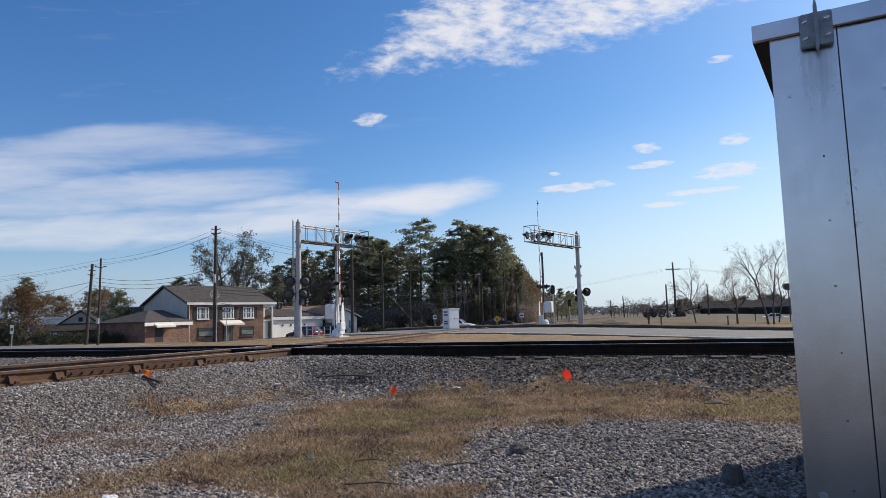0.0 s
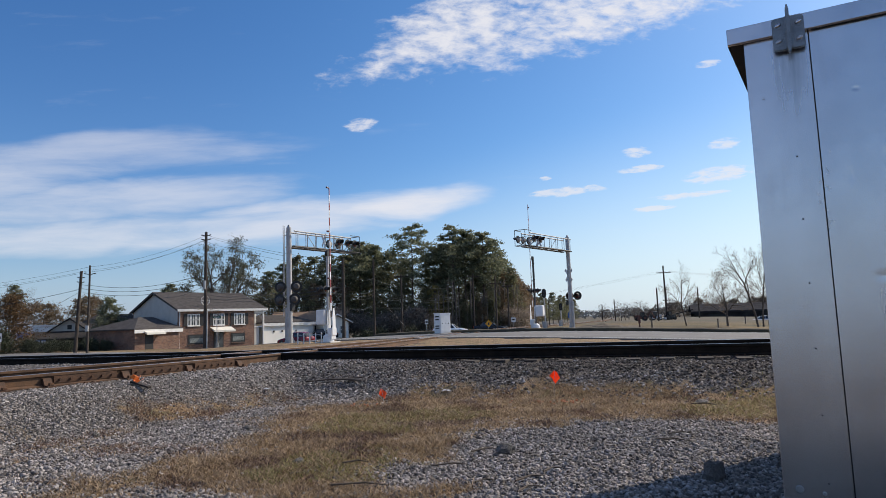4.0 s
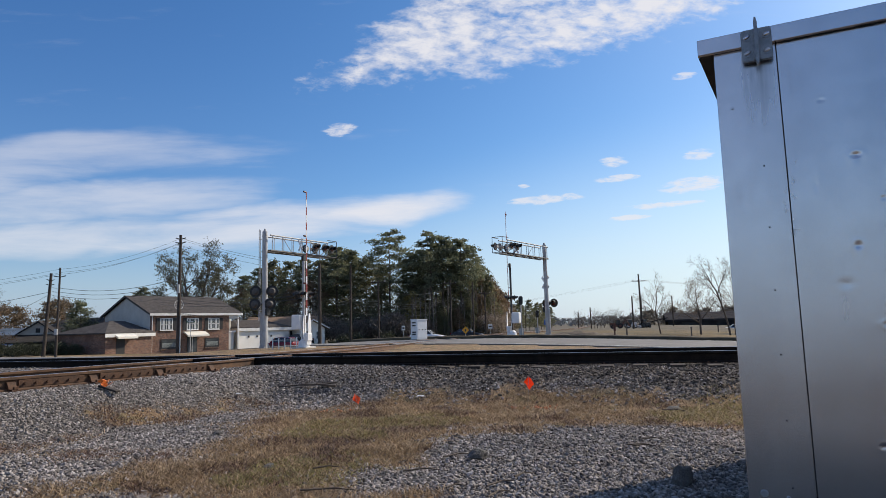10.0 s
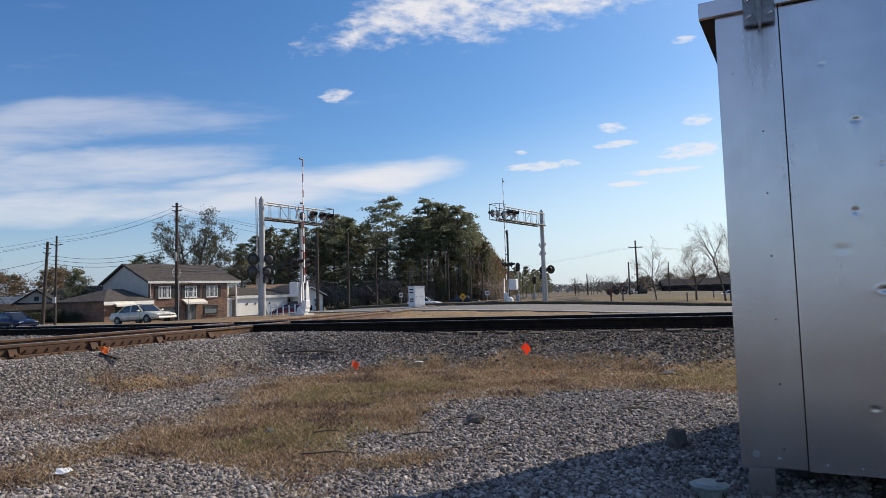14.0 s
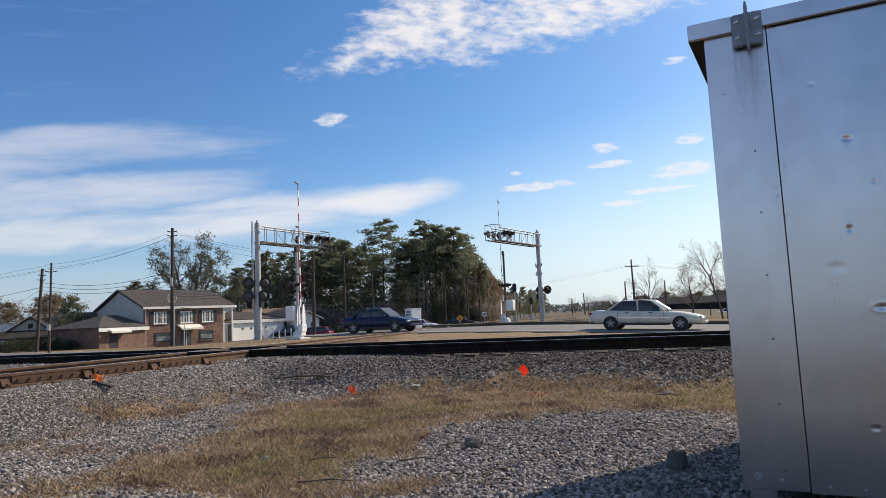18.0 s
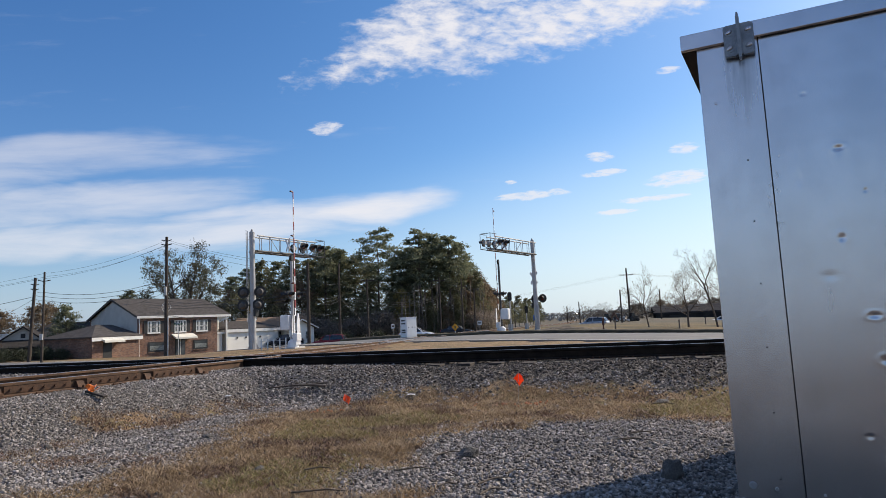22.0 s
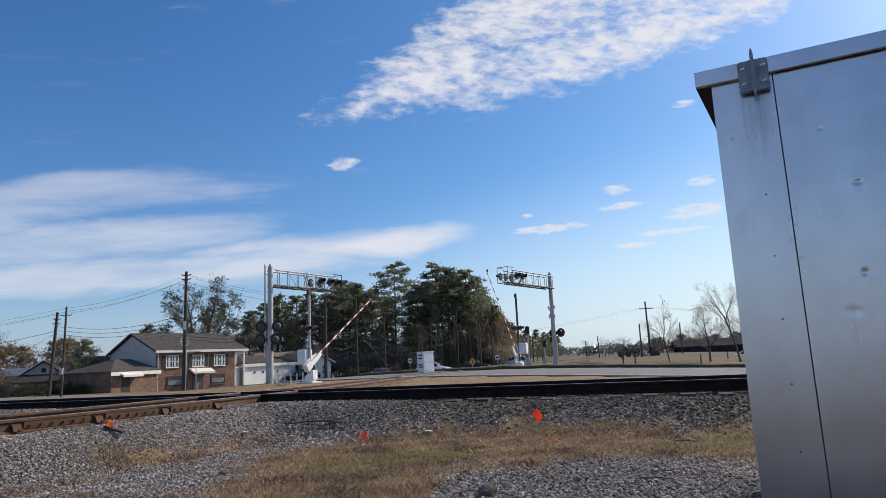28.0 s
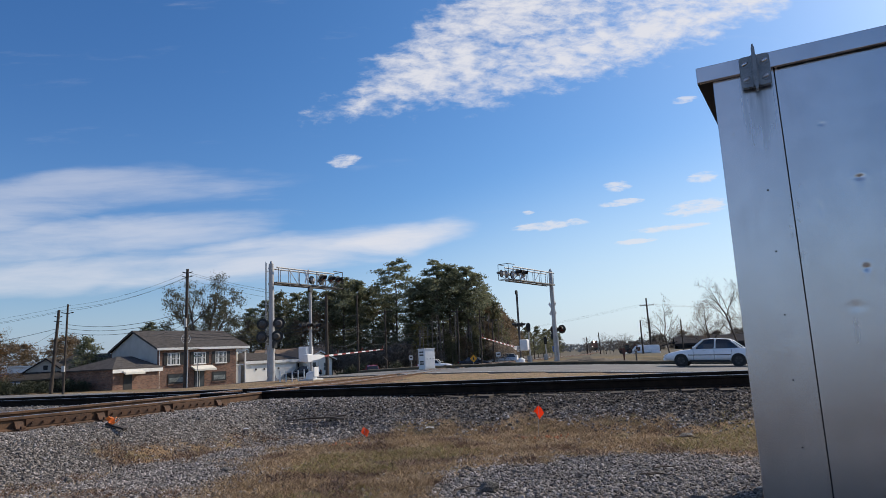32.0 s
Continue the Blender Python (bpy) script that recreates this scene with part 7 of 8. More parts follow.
    for i, (x, y, k) in enumerate(((-8.0, 103, 0.7), (-10.5, 104, 0.8), (-5.4, 102, 0.62), (-3.4, 104, 0.8), (0.4, 103, 0.6), (2.6, 103, 0.55), (5.2, 104, 0.6), (7.8, 106, 0.75), (9.6, 108, 0.85), (-0.4, 109, 1.0), (4.2, 109, 0.9), (8.0, 112, 0.9), (-7.0, 108, 0.95), (-13.0, 108, 0.8), (-16, 107, 0.75), (-23.5, 109, 0.8))):
        plant("understory_tree", "dense dark undergrowth at the foot of the wood", "tree", dense[i % 2], pose(x, y, -1.0, 0, 0, rnd.uniform(0, 360)) @ Matrix.Diagonal((k * 0.8, k * 0.8, k * 0.72, 1)), "wood trees")
    # bare slim trunks at the wood's edge
    stem = Soup()
    stem.tube((0, 0, -0.4), (0.1, 0, 7.5), 0.10, 0.05, 6)
    stem.tube((0.06, 0, 5.5), (0.7, 0.2, 7.6), 0.04, 0.02, 4)
    stem.tube((0.06, 0, 6.2), (-0.6, 0.1, 8.0), 0.04, 0.02, 4)
    me = stem.mesh("trunk", M["bark_pale"])
    for i in range(22):
        x = -2.0 + 13.5 * i / 21 + rnd.uniform(-0.3, 0.3)
        plant("sapling", "slim pale bare trunk at the wood's edge", "tree", [("trunk", me)], pose(x, 100.5 + 0.35 * max(0, x) + rnd.uniform(-0.8, 0.8), -0.9, rnd.uniform(-2, 2), rnd.uniform(-2, 2), rnd.uniform(0, 360)) @ Matrix.Diagonal((1, 1, rnd.uniform(0.7, 1.1), 1)), "saplings")
    # big thinning oak behind the brick house
    oak = winter_tree(9, ((0, 0, 0), (0.1, 0, 2.2), (0.0, 0.1, 4.0)), ((0.85, (-0.75, 0.2, 0.8), 7.6, 0.62), (0.95, (-0.25, -0.4, 1.0), 8.8, 0.66), (1.0, (0.2, 0.3, 1.0), 9.2, 0.68), (0.9, (0.75, -0.2, 0.85), 8.0, 0.6),
                      (0.7, (-1.0, -0.3, 0.45), 6.6, 0.5), (0.75, (1.0, 0.3, 0.4), 6.4, 0.5), (1.0, (0.0, 0.9, 0.8), 6.5, 0.5)), 0.44, 15000, M["leaf_oak"], "bark", 3, 0.13, 0.24, 0.08, 46.0, 1.42, 6)
    plant("oak_tree", "large oak with thinning leaves behind the brick house", "tree", oak, pose(-35.9, 104, -1.4, 0, 0, 0) @ Matrix.Diagonal((0.98, 0.98, 1.10, 1)), "garden trees")
    oak2 = winter_tree(10, ((0, 0, 0), (0.1, 0, 2.0), (0.0, 0.1, 3.4)), ((0.8, (-0.8, 0.2, 0.8), 6.0, 0.6), (1.0, (0.1, 0.2, 1.0), 7.4, 0.7), (0.9, (0.8, -0.2, 0.8), 6.2, 0.6), (0.9, (0.0, -0.8, 0.8), 6.0, 0.55)),
                       0.30, 7000, M["leaf_green"], "bark", 3, 0.15, 0.26, 0.06, 46.0, 1.2, 6)
    plant("oak_tree", "broad green tree behind the houses", "tree", oak2, pose(-25.5, 110, -1.4, 0, 0, 60), "garden trees")
    plant("oak_tree", "broad rounded tree behind the dark bungalow", "tree", pine(71, 8.2, 0.12, 4.6, 9000, 0.17, "leaf_brown", 0.2, 44, 0.7), pose(-62, 112, -1.4), "garden trees")
    plant("oak_tree", "rounded green-brown tree beyond the rooftops", "tree", pine(72, 7.5, 0.15, 4.2, 7000, 0.18, "leaf_brown", 0.2, 38, 0.7), pose(-70, 112, -1.4), "garden trees")
    for x, y, k in ((-47.5, 112, 0.62), (-42.5, 118, 0.58), (-52.0, 120, 0.6), (-80, 120, 0.7)):
        plant("pine_tree", "distant pine beyond the rooftops", "tree", kinds[1], pose(x, y, -1.4, 0, 0, 50 * k) @ Matrix.Diagonal((k, k, k, 1)), "garden trees")
    plant("broadleaf_tree", "orange-brown autumn tree at the roadside", "tree", pine(73, 6.6, 0.06, 2.8, 11000, 0.11, "leaf_rust", 0.25, 44, 0.8), pose(-50.5, 75, -1.2), "garden trees")
    grey = winter_tree(14, ((0, 0, 0), (-0.1, 0, 1.6), (-0.1, 0, 2.6)), ((0.8, (-0.6, 0.1, 0.9), 4.2, 0.6), (1.0, (0.1, 0.1, 1.0), 5.2, 0.7), (0.9, (0.6, -0.2, 0.9), 4.4, 0.6)), 0.16, 260, M["leaf_brown"], "bark_pale", 3, 0.07)
    plant("bare_tree", "bare grey winter tree at the roadside", "tree", grey, pose(-54.5, 82, -1.2), "garden trees")
    plant("bare_tree", "bare grey winter tree behind the roadside thicket", "tree", grey, pose(-60.0, 86, -1.2, 0, 0, 130), "garden trees")
    plant("pine_tree", "dark evergreen beside the porch house", "tree", pine(74, 6.5, 0.1, 1.9, 6000, 0.12, "pine", 0.45, 34, 0.8), pose(-42.5, 82, -1.4), "garden trees")
    thicket = [bush(k, 4.2, 3.6, 3600, "leaf_thicket", 0.11, 14) for k in (91, 92)]
    for i, (x, y, k) in enumerate(((-12.5, 100.5, 0.9), (-9.2, 101, 1.05), (-6.6, 100.6, 1.2), (-4.4, 100.8, 1.3), (-2.2, 100.2, 1.0), (0.6, 101.6, 0.9), (-20.5, 105, 1.3), (-17.5, 104, 1.4), (-14.5, 103, 1.2), (10.5, 104, 1.1), (12.2, 108, 1.3))):
        plant("thicket", "grey-brown leafless thicket at the wood's edge", "shrub", thicket[i % 2], pose(x, y, -1.0, 0, 0, 61 * i) @ Matrix.Diagonal((k, k, k, 1)), "thickets")
    for i, (x, y, k) in enumerate(((-0.5, 121, 0.85), (3.2, 123, 0.9), (6.4, 124, 0.9), (9.4, 124, 0.85), (1.6, 126, 0.95), (5.0, 128, 0.9), (-3.4, 121, 0.8), (11.6, 127, 0.8))):
        plant("understory_tree", "dense dark undergrowth deep in the wood", "tree", dense[i % 2], pose(x, y, -1.0, 0, 0, 47 * i) @ Matrix.Diagonal((k * 0.9, k * 0.9, k * 0.8, 1)), "wood trees")
    hedge = bush(81, 3.2, 2.4, 4200, "leaf_dark", 0.09, 12)
    for x, y, k in ((-47.4, 74.0, 0.8), (-45.2, 73.5, 0.6), (-50.4, 72.5, 1.35), (-43.4, 74.4, 0.66), (-41.4, 75.6, 0.7), (-39.2, 74.8, 0.6), (-46.2, 76.5, 0.7), (-42.4, 77.5, 0.75), (-52.5, 74, 1.2), (-11.5, 95, 0.8), (-9.7, 96, 0.9), (-12.8, 94, 0.5), (-16.2, 93.6, 0.35), (-14.8, 93.4, 0.4), (-5.0, 96.0, 0.8)):
        plant("shrub", "rounded dark green garden shrub", "shrub", hedge, pose(x, y, ground_z(x, y) - 0.1, 0, 0, 97 * k) @ Matrix.Diagonal((k, k, k, 1)), "shrubs")
    # bare street trees in the field
    slim = winter_tree(15, ((0, 0, 0), (-0.25, 0, 1.7), (-0.55, 0, 3.6)), ((0.85, (-0.55, 0.1, 1.0), 3.0, 0.6), (1.0, (0.12, 0.1, 1.0), 4.2, 0.75), (0.95, (0.45, -0.2, 1.0), 3.2, 0.55), (0.7, (0.5, 0.3, 0.8), 2.2, 0.4), (0.75, (-0.8, -0.3, 0.5), 2.0, 0.4)), 0.105, 160, M["leaf_brown"], "bark", 3, 0.04, 0.1, 0.10, 40.0, 1.25)
    plant("bare_tree", "slender bare young tree in the dry field", "tree", slim, pose(26.0, 70, -0.85) @ Matrix.Diagonal((0.85, 0.85, 0.80, 1)), "field trees")
    small = winter_tree(16, ((0, 0, 0), (0.0, 0, 1.2), (0.05, 0, 2.1)), ((0.7, (-0.8, 0.2, 0.6), 2.8, 0.5), (0.9, (-0.3, -0.4, 1.0), 3.2, 0.6), (1.0, (0.1, 0.3, 1.0), 3.6, 0.7), (0.9, (0.8, -0.2, 0.7), 2.9, 0.55), (0.75, (0.5, 0.6, 0.6), 2.4, 0.45)), 0.12, 2600, M["leaf_brown"], "bark", 3, 0.05, 0.14, 0.06, 44.0, 1.2, 2)
    plant("bare_tree", "small bare tree with a few brown leaves in the field", "tree", small, pose(29.5, 68, -0.9), "field trees")
    lean = winter_tree(17, ((0, 0, 0), (-0.25, 0, 1.6), (-0.75, 0, 3.4), (-1.2, 0.1, 5.0)), ((0.72, (0.12, 0.1, 1.0), 4.0, 0.6), (1.0, (-0.55, 0.1, 1.0), 3.4, 0.7), (0.85, (-0.9, -0.2, 0.9), 2.8, 0.5), (0.95, (0.25, -0.2, 1.0), 3.2, 0.6), (0.6, (-0.7, 0.4, 0.6), 2.0, 0.35)), 0.115, 160, M["leaf_brown"], "bark", 3, 0.04, 0.1, 0.10, 40.0, 1.25)
    plant("bare_tree", "tall bare tree leaning over the dry field", "tree", lean, pose(31.75, 66, -0.9) @ Matrix.Diagonal((0.9, 0.9, 0.95, 1)), "field trees")
    upright = winter_tree(18, ((0, 0, 0), (0.05, 0, 1.8), (0.30, 0, 3.8), (0.55, 0, 5.2)), ((1.0, (0.15, 0.1, 1.0), 3.4, 0.7), (0.85, (-0.4, 0.2, 1.0), 3.4, 0.55), (0.75, (0.6, -0.2, 1.0), 3.2, 0.5), (0.6, (-0.6, -0.3, 0.8), 2.4, 0.4)), 0.105, 160, M["leaf_brown"], "bark", 3, 0.04, 0.1, 0.10, 40.0, 1.25)
    plant("bare_tree", "tall bare tree beside the leaning one", "tree", upright, pose(32.5, 66.5, -0.9) @ Matrix.Diagonal((0.85, 0.85, 0.95, 1)), "field trees")
    plant("bare_tree", "bare tree farther back in the dry field", "tree", slim, pose(37.0, 74.5, -0.9, 0, 0, 160) @ Matrix.Diagonal((0.9, 0.9, 0.82, 1)), "field trees")
    far_bare = winter_tree(19, ((0, 0, 0), (0, 0, 1.4), (0.1, 0, 2.4)), ((0.8, (-0.8, 0.2, 0.9), 4.4, 0.6), (1.0, (0.1, 0.2, 1.0), 5.8, 0.7), (0.9, (0.8, -0.2, 0.9), 4.6, 0.6), (0.9, (0.0, -0.8, 0.9), 4.4, 0.55)), 0.16, 420, M["leaf_far"], "bark", 3, 0.12, 0.2, 0.06, 46.0, 1.1)
    far_round = pine(75, 7.0, 0.1, 3.2, 2400, 0.26, "leaf_far", 0.3, 30, 0.8)
    spots = []
    for i in range(76):
        f = i / 75
        spots.append((44 + 61 * f + rnd.uniform(-2, 2), 180 - 35 * f + rnd.uniform(-8, 8), rnd.uniform(0.40, 0.66) + 0.16 * smooth01(f, 0.2, 0.6)))
    for i, (x, y, k) in enumerate(spots):
        bare = i % 4 < 3 or i < 14
        plant("bare_tree" if bare else "scrub_tree", "grey-brown winter tree in the far tree line", "tree", far_bare if bare else far_round, pose(x, y, -1.2, 0, 0, 53 * i) @ Matrix.Diagonal((k, k, k, 1)), "far tree line")
    for x, y, k in ((56.5, 163, 0.6), (63, 161, 0.7), (70, 157, 0.65), (76, 155, 0.7), (60, 168, 0.65)):
        plant("scrub_tree", "green-brown tree standing beside the barn", "tree", far_round, pose(x, y, -1.2, 0, 0, 71 * k) @ Matrix.Diagonal((k, k, k * 1.05, 1)), "far tree line")
    for i in range(14):
        x, y = 20.5 + 3.1 * i + rnd.uniform(-0.5, 0.5), 168 + 9.0 * i
        k = rnd.uniform(0.6, 0.85)
        plant("scrub_tree", "green tree along the railway in the distance", "tree", dense[i % 2], pose(x - 4, y, -1.0, 0, 0, 31 * i) @ Matrix.Diagonal((k, k, k, 1)), "far tree line")
    # distant woods to the horizon
    c = Soup()
    r2 = random.Random(77)
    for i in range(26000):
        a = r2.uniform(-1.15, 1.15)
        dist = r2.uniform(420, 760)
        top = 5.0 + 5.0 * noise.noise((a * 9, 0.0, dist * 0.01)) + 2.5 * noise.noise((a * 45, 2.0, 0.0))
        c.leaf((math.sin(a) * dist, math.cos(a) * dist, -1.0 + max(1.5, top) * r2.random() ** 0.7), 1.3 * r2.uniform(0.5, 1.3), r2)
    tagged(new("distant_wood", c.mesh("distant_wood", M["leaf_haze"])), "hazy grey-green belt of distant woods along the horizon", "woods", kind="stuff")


build_trees()


# ---------------------------------------------------------------- vehicles
def loft(sections, m=None):
    """A closed skin over a row of rings with the same count of points."""
    bm = bmesh.new()
    prev = None
    first = None
    for ring in sections:
        cur = [bm.verts.new(p) for p in ring]
        if prev:
            n = len(cur)
            for k in range(n):
                bm.faces.new((prev[k], cur[k], cur[(k + 1) % n], prev[(k + 1) % n]))
        else:
            first = cur
        prev = cur
    bm.faces.new(first[::-1])
    bm.faces.new(prev)
    return bm


def build_car(name, label, paint, L=4.85, W=1.82, H=1.45, style="sedan", wheel_r=0.33, chrome=False):
    """A car heading along local +x, its wheels on z = 0."""
    c = thing(name, pose(0, 0, 0), label, "car", "cars")
    hl, hw = L / 2, W / 2
    belt = 0.62 * H

    def ring(x, w, z0, z1, tuck):
        k = w - tuck
        return [(x, -k, z0), (x, -w, z0 + 0.12), (x, -w, (z0 + z1) / 2 + 0.06), (x, -k + 0.02, z1 - 0.03), (x, -k * 0.72, z1), (x, k * 0.72, z1), (x, k - 0.02, z1 - 0.03), (x, w, (z0 + z1) / 2 + 0.06), (x, w, z0 + 0.12), (x, k, z0)]

    if style == "sedan":
        prof = ((-1.0, 0.80, 0.36, 0.56), (-0.97, 0.93, 0.27, 0.60), (-0.88, 1.0, 0.22, 0.655), (-0.60, 1.0, 0.20, 0.665), (-0.1, 1.0, 0.20, 0.645), (0.30, 1.0, 0.20, 0.635), (0.62, 0.99, 0.20, 0.585), (0.86, 0.95, 0.22, 0.50), (0.96, 0.86, 0.25, 0.43), (1.0, 0.72, 0.32, 0.38))
        cab = ((-0.72, 0.70, 0.655, 0.66), (-0.52, 0.80, 0.65, 0.90), (-0.40, 0.82, 0.64, 0.975), (-0.05, 0.83, 0.64, 1.0), (0.12, 0.82, 0.63, 0.975), (0.40, 0.74, 0.62, 0.64))
    elif style == "hatch":
        prof = ((-1.0, 0.84, 0.32, 0.60), (-0.96, 0.96, 0.25, 0.66), (-0.80, 1.0, 0.20, 0.66), (0.0, 1.0, 0.20, 0.65), (0.38, 1.0, 0.20, 0.63), (0.66, 0.99, 0.20, 0.57), (0.88, 0.94, 0.22, 0.48), (0.97, 0.84, 0.26, 0.42), (1.0, 0.7, 0.32, 0.38))
        cab = ((-0.94, 0.74, 0.65, 0.67), (-0.82, 0.82, 0.65, 0.92), (-0.62, 0.84, 0.65, 0.985), (-0.1, 0.84, 0.65, 1.0), (0.16, 0.83, 0.64, 0.96), (0.46, 0.74, 0.62, 0.63))
    else:
        prof = ((-1.0, 0.92, 0.25, 0.58), (-0.97, 0.98, 0.20, 0.60), (-0.6, 1.0, 0.18, 0.60), (0.2, 1.0, 0.18, 0.59), (0.52, 1.0, 0.18, 0.56), (0.80, 0.98, 0.20, 0.51), (0.95, 0.92, 0.22, 0.45), (1.0, 0.8, 0.28, 0.38))
        cab = ((-0.985, 0.86, 0.59, 0.94), (-0.93, 0.90, 0.59, 0.98), (-0.5, 0.91, 0.59, 1.0), (0.1, 0.91, 0.59, 1.0), (0.24, 0.88, 0.58, 0.96), (0.50, 0.80, 0.56, 0.57))
    body = part("body", loft([ring(hl * x, hw * w, H * a, H * b, 0.05 * W) for x, w, a, b in prof]), paint, c, smooth=True)

    def cring(x, w, a, b):
        k = hw * w
        z0, z1 = H * a, H * b
        top = k * 0.80
        return [(hl * x, -k, z0), (hl * x, -k * 0.93, (z0 + z1) / 2), (hl * x, -top, z1 - 0.015), (hl * x, -top * 0.7, z1), (hl * x, top * 0.7, z1), (hl * x, top, z1 - 0.015), (hl * x, k * 0.93, (z0 + z1) / 2), (hl * x, k, z0)]

    part("cabin", loft([cring(*s) for s in cab]), MX["car_glass"] if style != "van" else paint, c, "dark glazed cabin", smooth=False)
    x0, x1 = cab[1][0] * hl, cab[-2][0] * hl
    rf = bmesh.new()
    rings = []
    for s in cab[1:-1]:
        k = hw * s[1] * 0.82
        rings.append([(hl * s[0], -k, H * s[3] - 0.03), (hl * s[0], -k * 0.7, H * s[3] + 0.012), (hl * s[0], k * 0.7, H * s[3] + 0.012), (hl * s[0], k, H * s[3] - 0.03)])
    rf.free()
    part("roof", loft(rings), paint, c)

    def pillar(xa, za, xb, zb, w=0.06):
        for s in (-1, 1):
            bm = bmesh.new()
            add_rod(bm, (xa, s * (hw * 0.815), za), (xb, s * (hw * 0.68), zb), w, w * 0.8, 6)
            part("pillar", bm, paint, c)
    pillar(hl * cab[-1][0] - 0.12, H * 0.635, hl * cab[-2][0], H * 0.955)
    pillar(hl * cab[0][0] + 0.16, H * 0.66, hl * cab[1][0] + 0.12, H * 0.90, 0.05)
    if style != "van":
        pillar(hl * -0.12, H * 0.64, hl * -0.14, H * 0.985, 0.05)
    else:
        for s in (-1, 1):
            part("side_window", box(hl * 0.12, hl * 0.36, s * hw * 0.90 - 0.01, s * hw * 0.90 + 0.01, H * 0.64, H * 0.88), MX["car_glass"], c)
        part("windscreen", box(-0.45, 0.02, -hw * 0.72, hw * 0.72, -0.01, 0.01, m=pose(hl * 0.50, 0, H * 0.585, 0, 52, 0)), MX["car_glass"], c)
    wb = (0.60, -0.60) if style != "hatch" else (0.62, -0.62)
    for f in wb:
        for s in (-1, 1):
            part("wheel_arch", rod((hl * f, s * (hw - 0.16), wheel_r), (hl * f, s * (hw + 0.004), wheel_r), wheel_r * 1.09, n=22), M["black"], c)
            wh = new("wheel")
            wh.parent = c
            wh.matrix_basis = pose(hl * f, s * (hw - 0.09), wheel_r)
            ty = bmesh.new()
            add_rod(ty, (0, -0.10, 0), (0, 0.10, 0), wheel_r, n=24)
            part("tyre", ty, M["rubber"], wh)
            rim = bmesh.new()
            add_rod(rim, (0, -0.106, 0), (0, 0.106, 0), wheel_r * 0.60, n=20)
            part("rim", rim, MX["rim_dark"], wh)
            sp = bmesh.new()
            for q in range(5):
                add_box(sp, -0.034, 0.034, -0.115, 0.115, 0.03, wheel_r * 0.57, m=pose(0, 0, 0, 0, 72 * q, 0))
            add_rod(sp, (0, -0.117, 0), (0, 0.117, 0), wheel_r * 0.2, n=12)
            part("spokes", sp, MX["hub"] if name != "white_sedan" else M["black"], wh)
    for s in (-1, 1):
        part("headlight", box(hl * 0.90, hl * 0.955, s * hw * 0.68 - 0.2, s * hw * 0.68 + 0.13, H * 0.39, H * 0.455, bevel=0.02), MX["headlamp"], c)
        part("tail_light", box(-hl * 0.995, -hl * 0.93, s * hw * 0.74 - 0.16, s * hw * 0.74 + 0.16, H * 0.48, H * 0.58, bevel=0.02), MX["taillamp"], c)
        part("mirror", box(hl * 0.27, hl * 0.34, s * (hw + 0.06) - 0.09, s * (hw + 0.06) + 0.09, H * 0.64, H * 0.72, bevel=0.03), paint, c)
        part("side_moulding", box(-hl * 0.45, hl * 0.45, s * (hw + 0.004) - 0.008, s * (hw + 0.004) + 0.008, H * 0.40, H * 0.43), MX["chrome"] if chrome else M["black"], c)
        for x in (0.33, -0.11, -0.47):
            part("door_seam", box(hl * x - 0.006, hl * x + 0.006, s * (hw + 0.001) - 0.004, s * (hw + 0.001) + 0.004, H * 0.24, H * 0.60), M["black"], c)
        part("sill", box(-hl * 0.42, hl * 0.42, s * (hw - 0.06) - 0.05, s * (hw - 0.06) + 0.05, H * 0.165, H * 0.235, bevel=0.01), M["black"], c, "dark sill")
        for x in (0.10, -0.30):
            part("door_handle", box(hl * x - 0.09, hl * x + 0.09, s * (hw - 0.015) - 0.02, s * (hw - 0.015) + 0.02, H * 0.565, H * 0.59), paint if not chrome else M["black"], c)
    part("grille", box(hl * 0.955, hl * 0.985, -0.36, 0.36, H * 0.36, H * 0.43), MX["chrome"] if chrome else M["black"], c)
    part("bumper", box(hl * 0.93, hl * 1.005, -hw * 0.80, hw * 0.80, H * 0.22, H * 0.31, bevel=0.03), paint, c)
    part("rear_bumper", box(-hl * 1.005, -hl * 0.93, -hw * 0.84, hw * 0.84, H * 0.25, H * 0.35, bevel=0.03), paint, c)
    return c


CAR_BEIGE = build_car("beige_sedan", "large beige full-size sedan with chrome trim driving over the crossing", MX["beige_paint"], 5.35, 1.95, 1.44, "sedan", 0.325, True)
CAR_BLUE = build_car("blue_sedan", "dark blue sedan with silver wheels driving over the crossing", MX["blue_paint"], 4.8, 1.82, 1.45, "sedan", 0.33)
CAR_WHITE = build_car("white_sedan", "white sedan with black wheels slowing before the crossing", MX["white_car"], 4.6, 1.8, 1.42, "sedan", 0.32)
CAR_RED = build_car("maroon_hatchback", "small maroon hatchback backing out beyond the road", MX["red_paint"], 4.2, 1.75, 1.45, "hatch", 0.31)
CAR_SUV = build_car("silver_minivan", "silver minivan driving along the far side street", MX["silver_paint"], 4.9, 1.9, 1.75, "hatch", 0.34)
CAR_VAN = build_car("white_van", "white delivery van driving along the far side street", MX["white_car"], 5.4, 2.0, 2.0, "van", 0.36)
_p = build_car("pickup", "dark pickup parked inside the open carport", MX["black_car"], 5.2, 1.95, 1.8, "hatch", 0.38)
_p.matrix_basis = pose(-18.6, 95.6, -1.25, 0, 0, 200)
_p = build_car("parked_car", "white car parked beside the relay case in the distance", MX["white_car"], 4.6, 1.8, 1.4, "sedan", 0.32)
_p.matrix_basis = pose(0.6, 84.0, -0.75, 0, 0, -10)
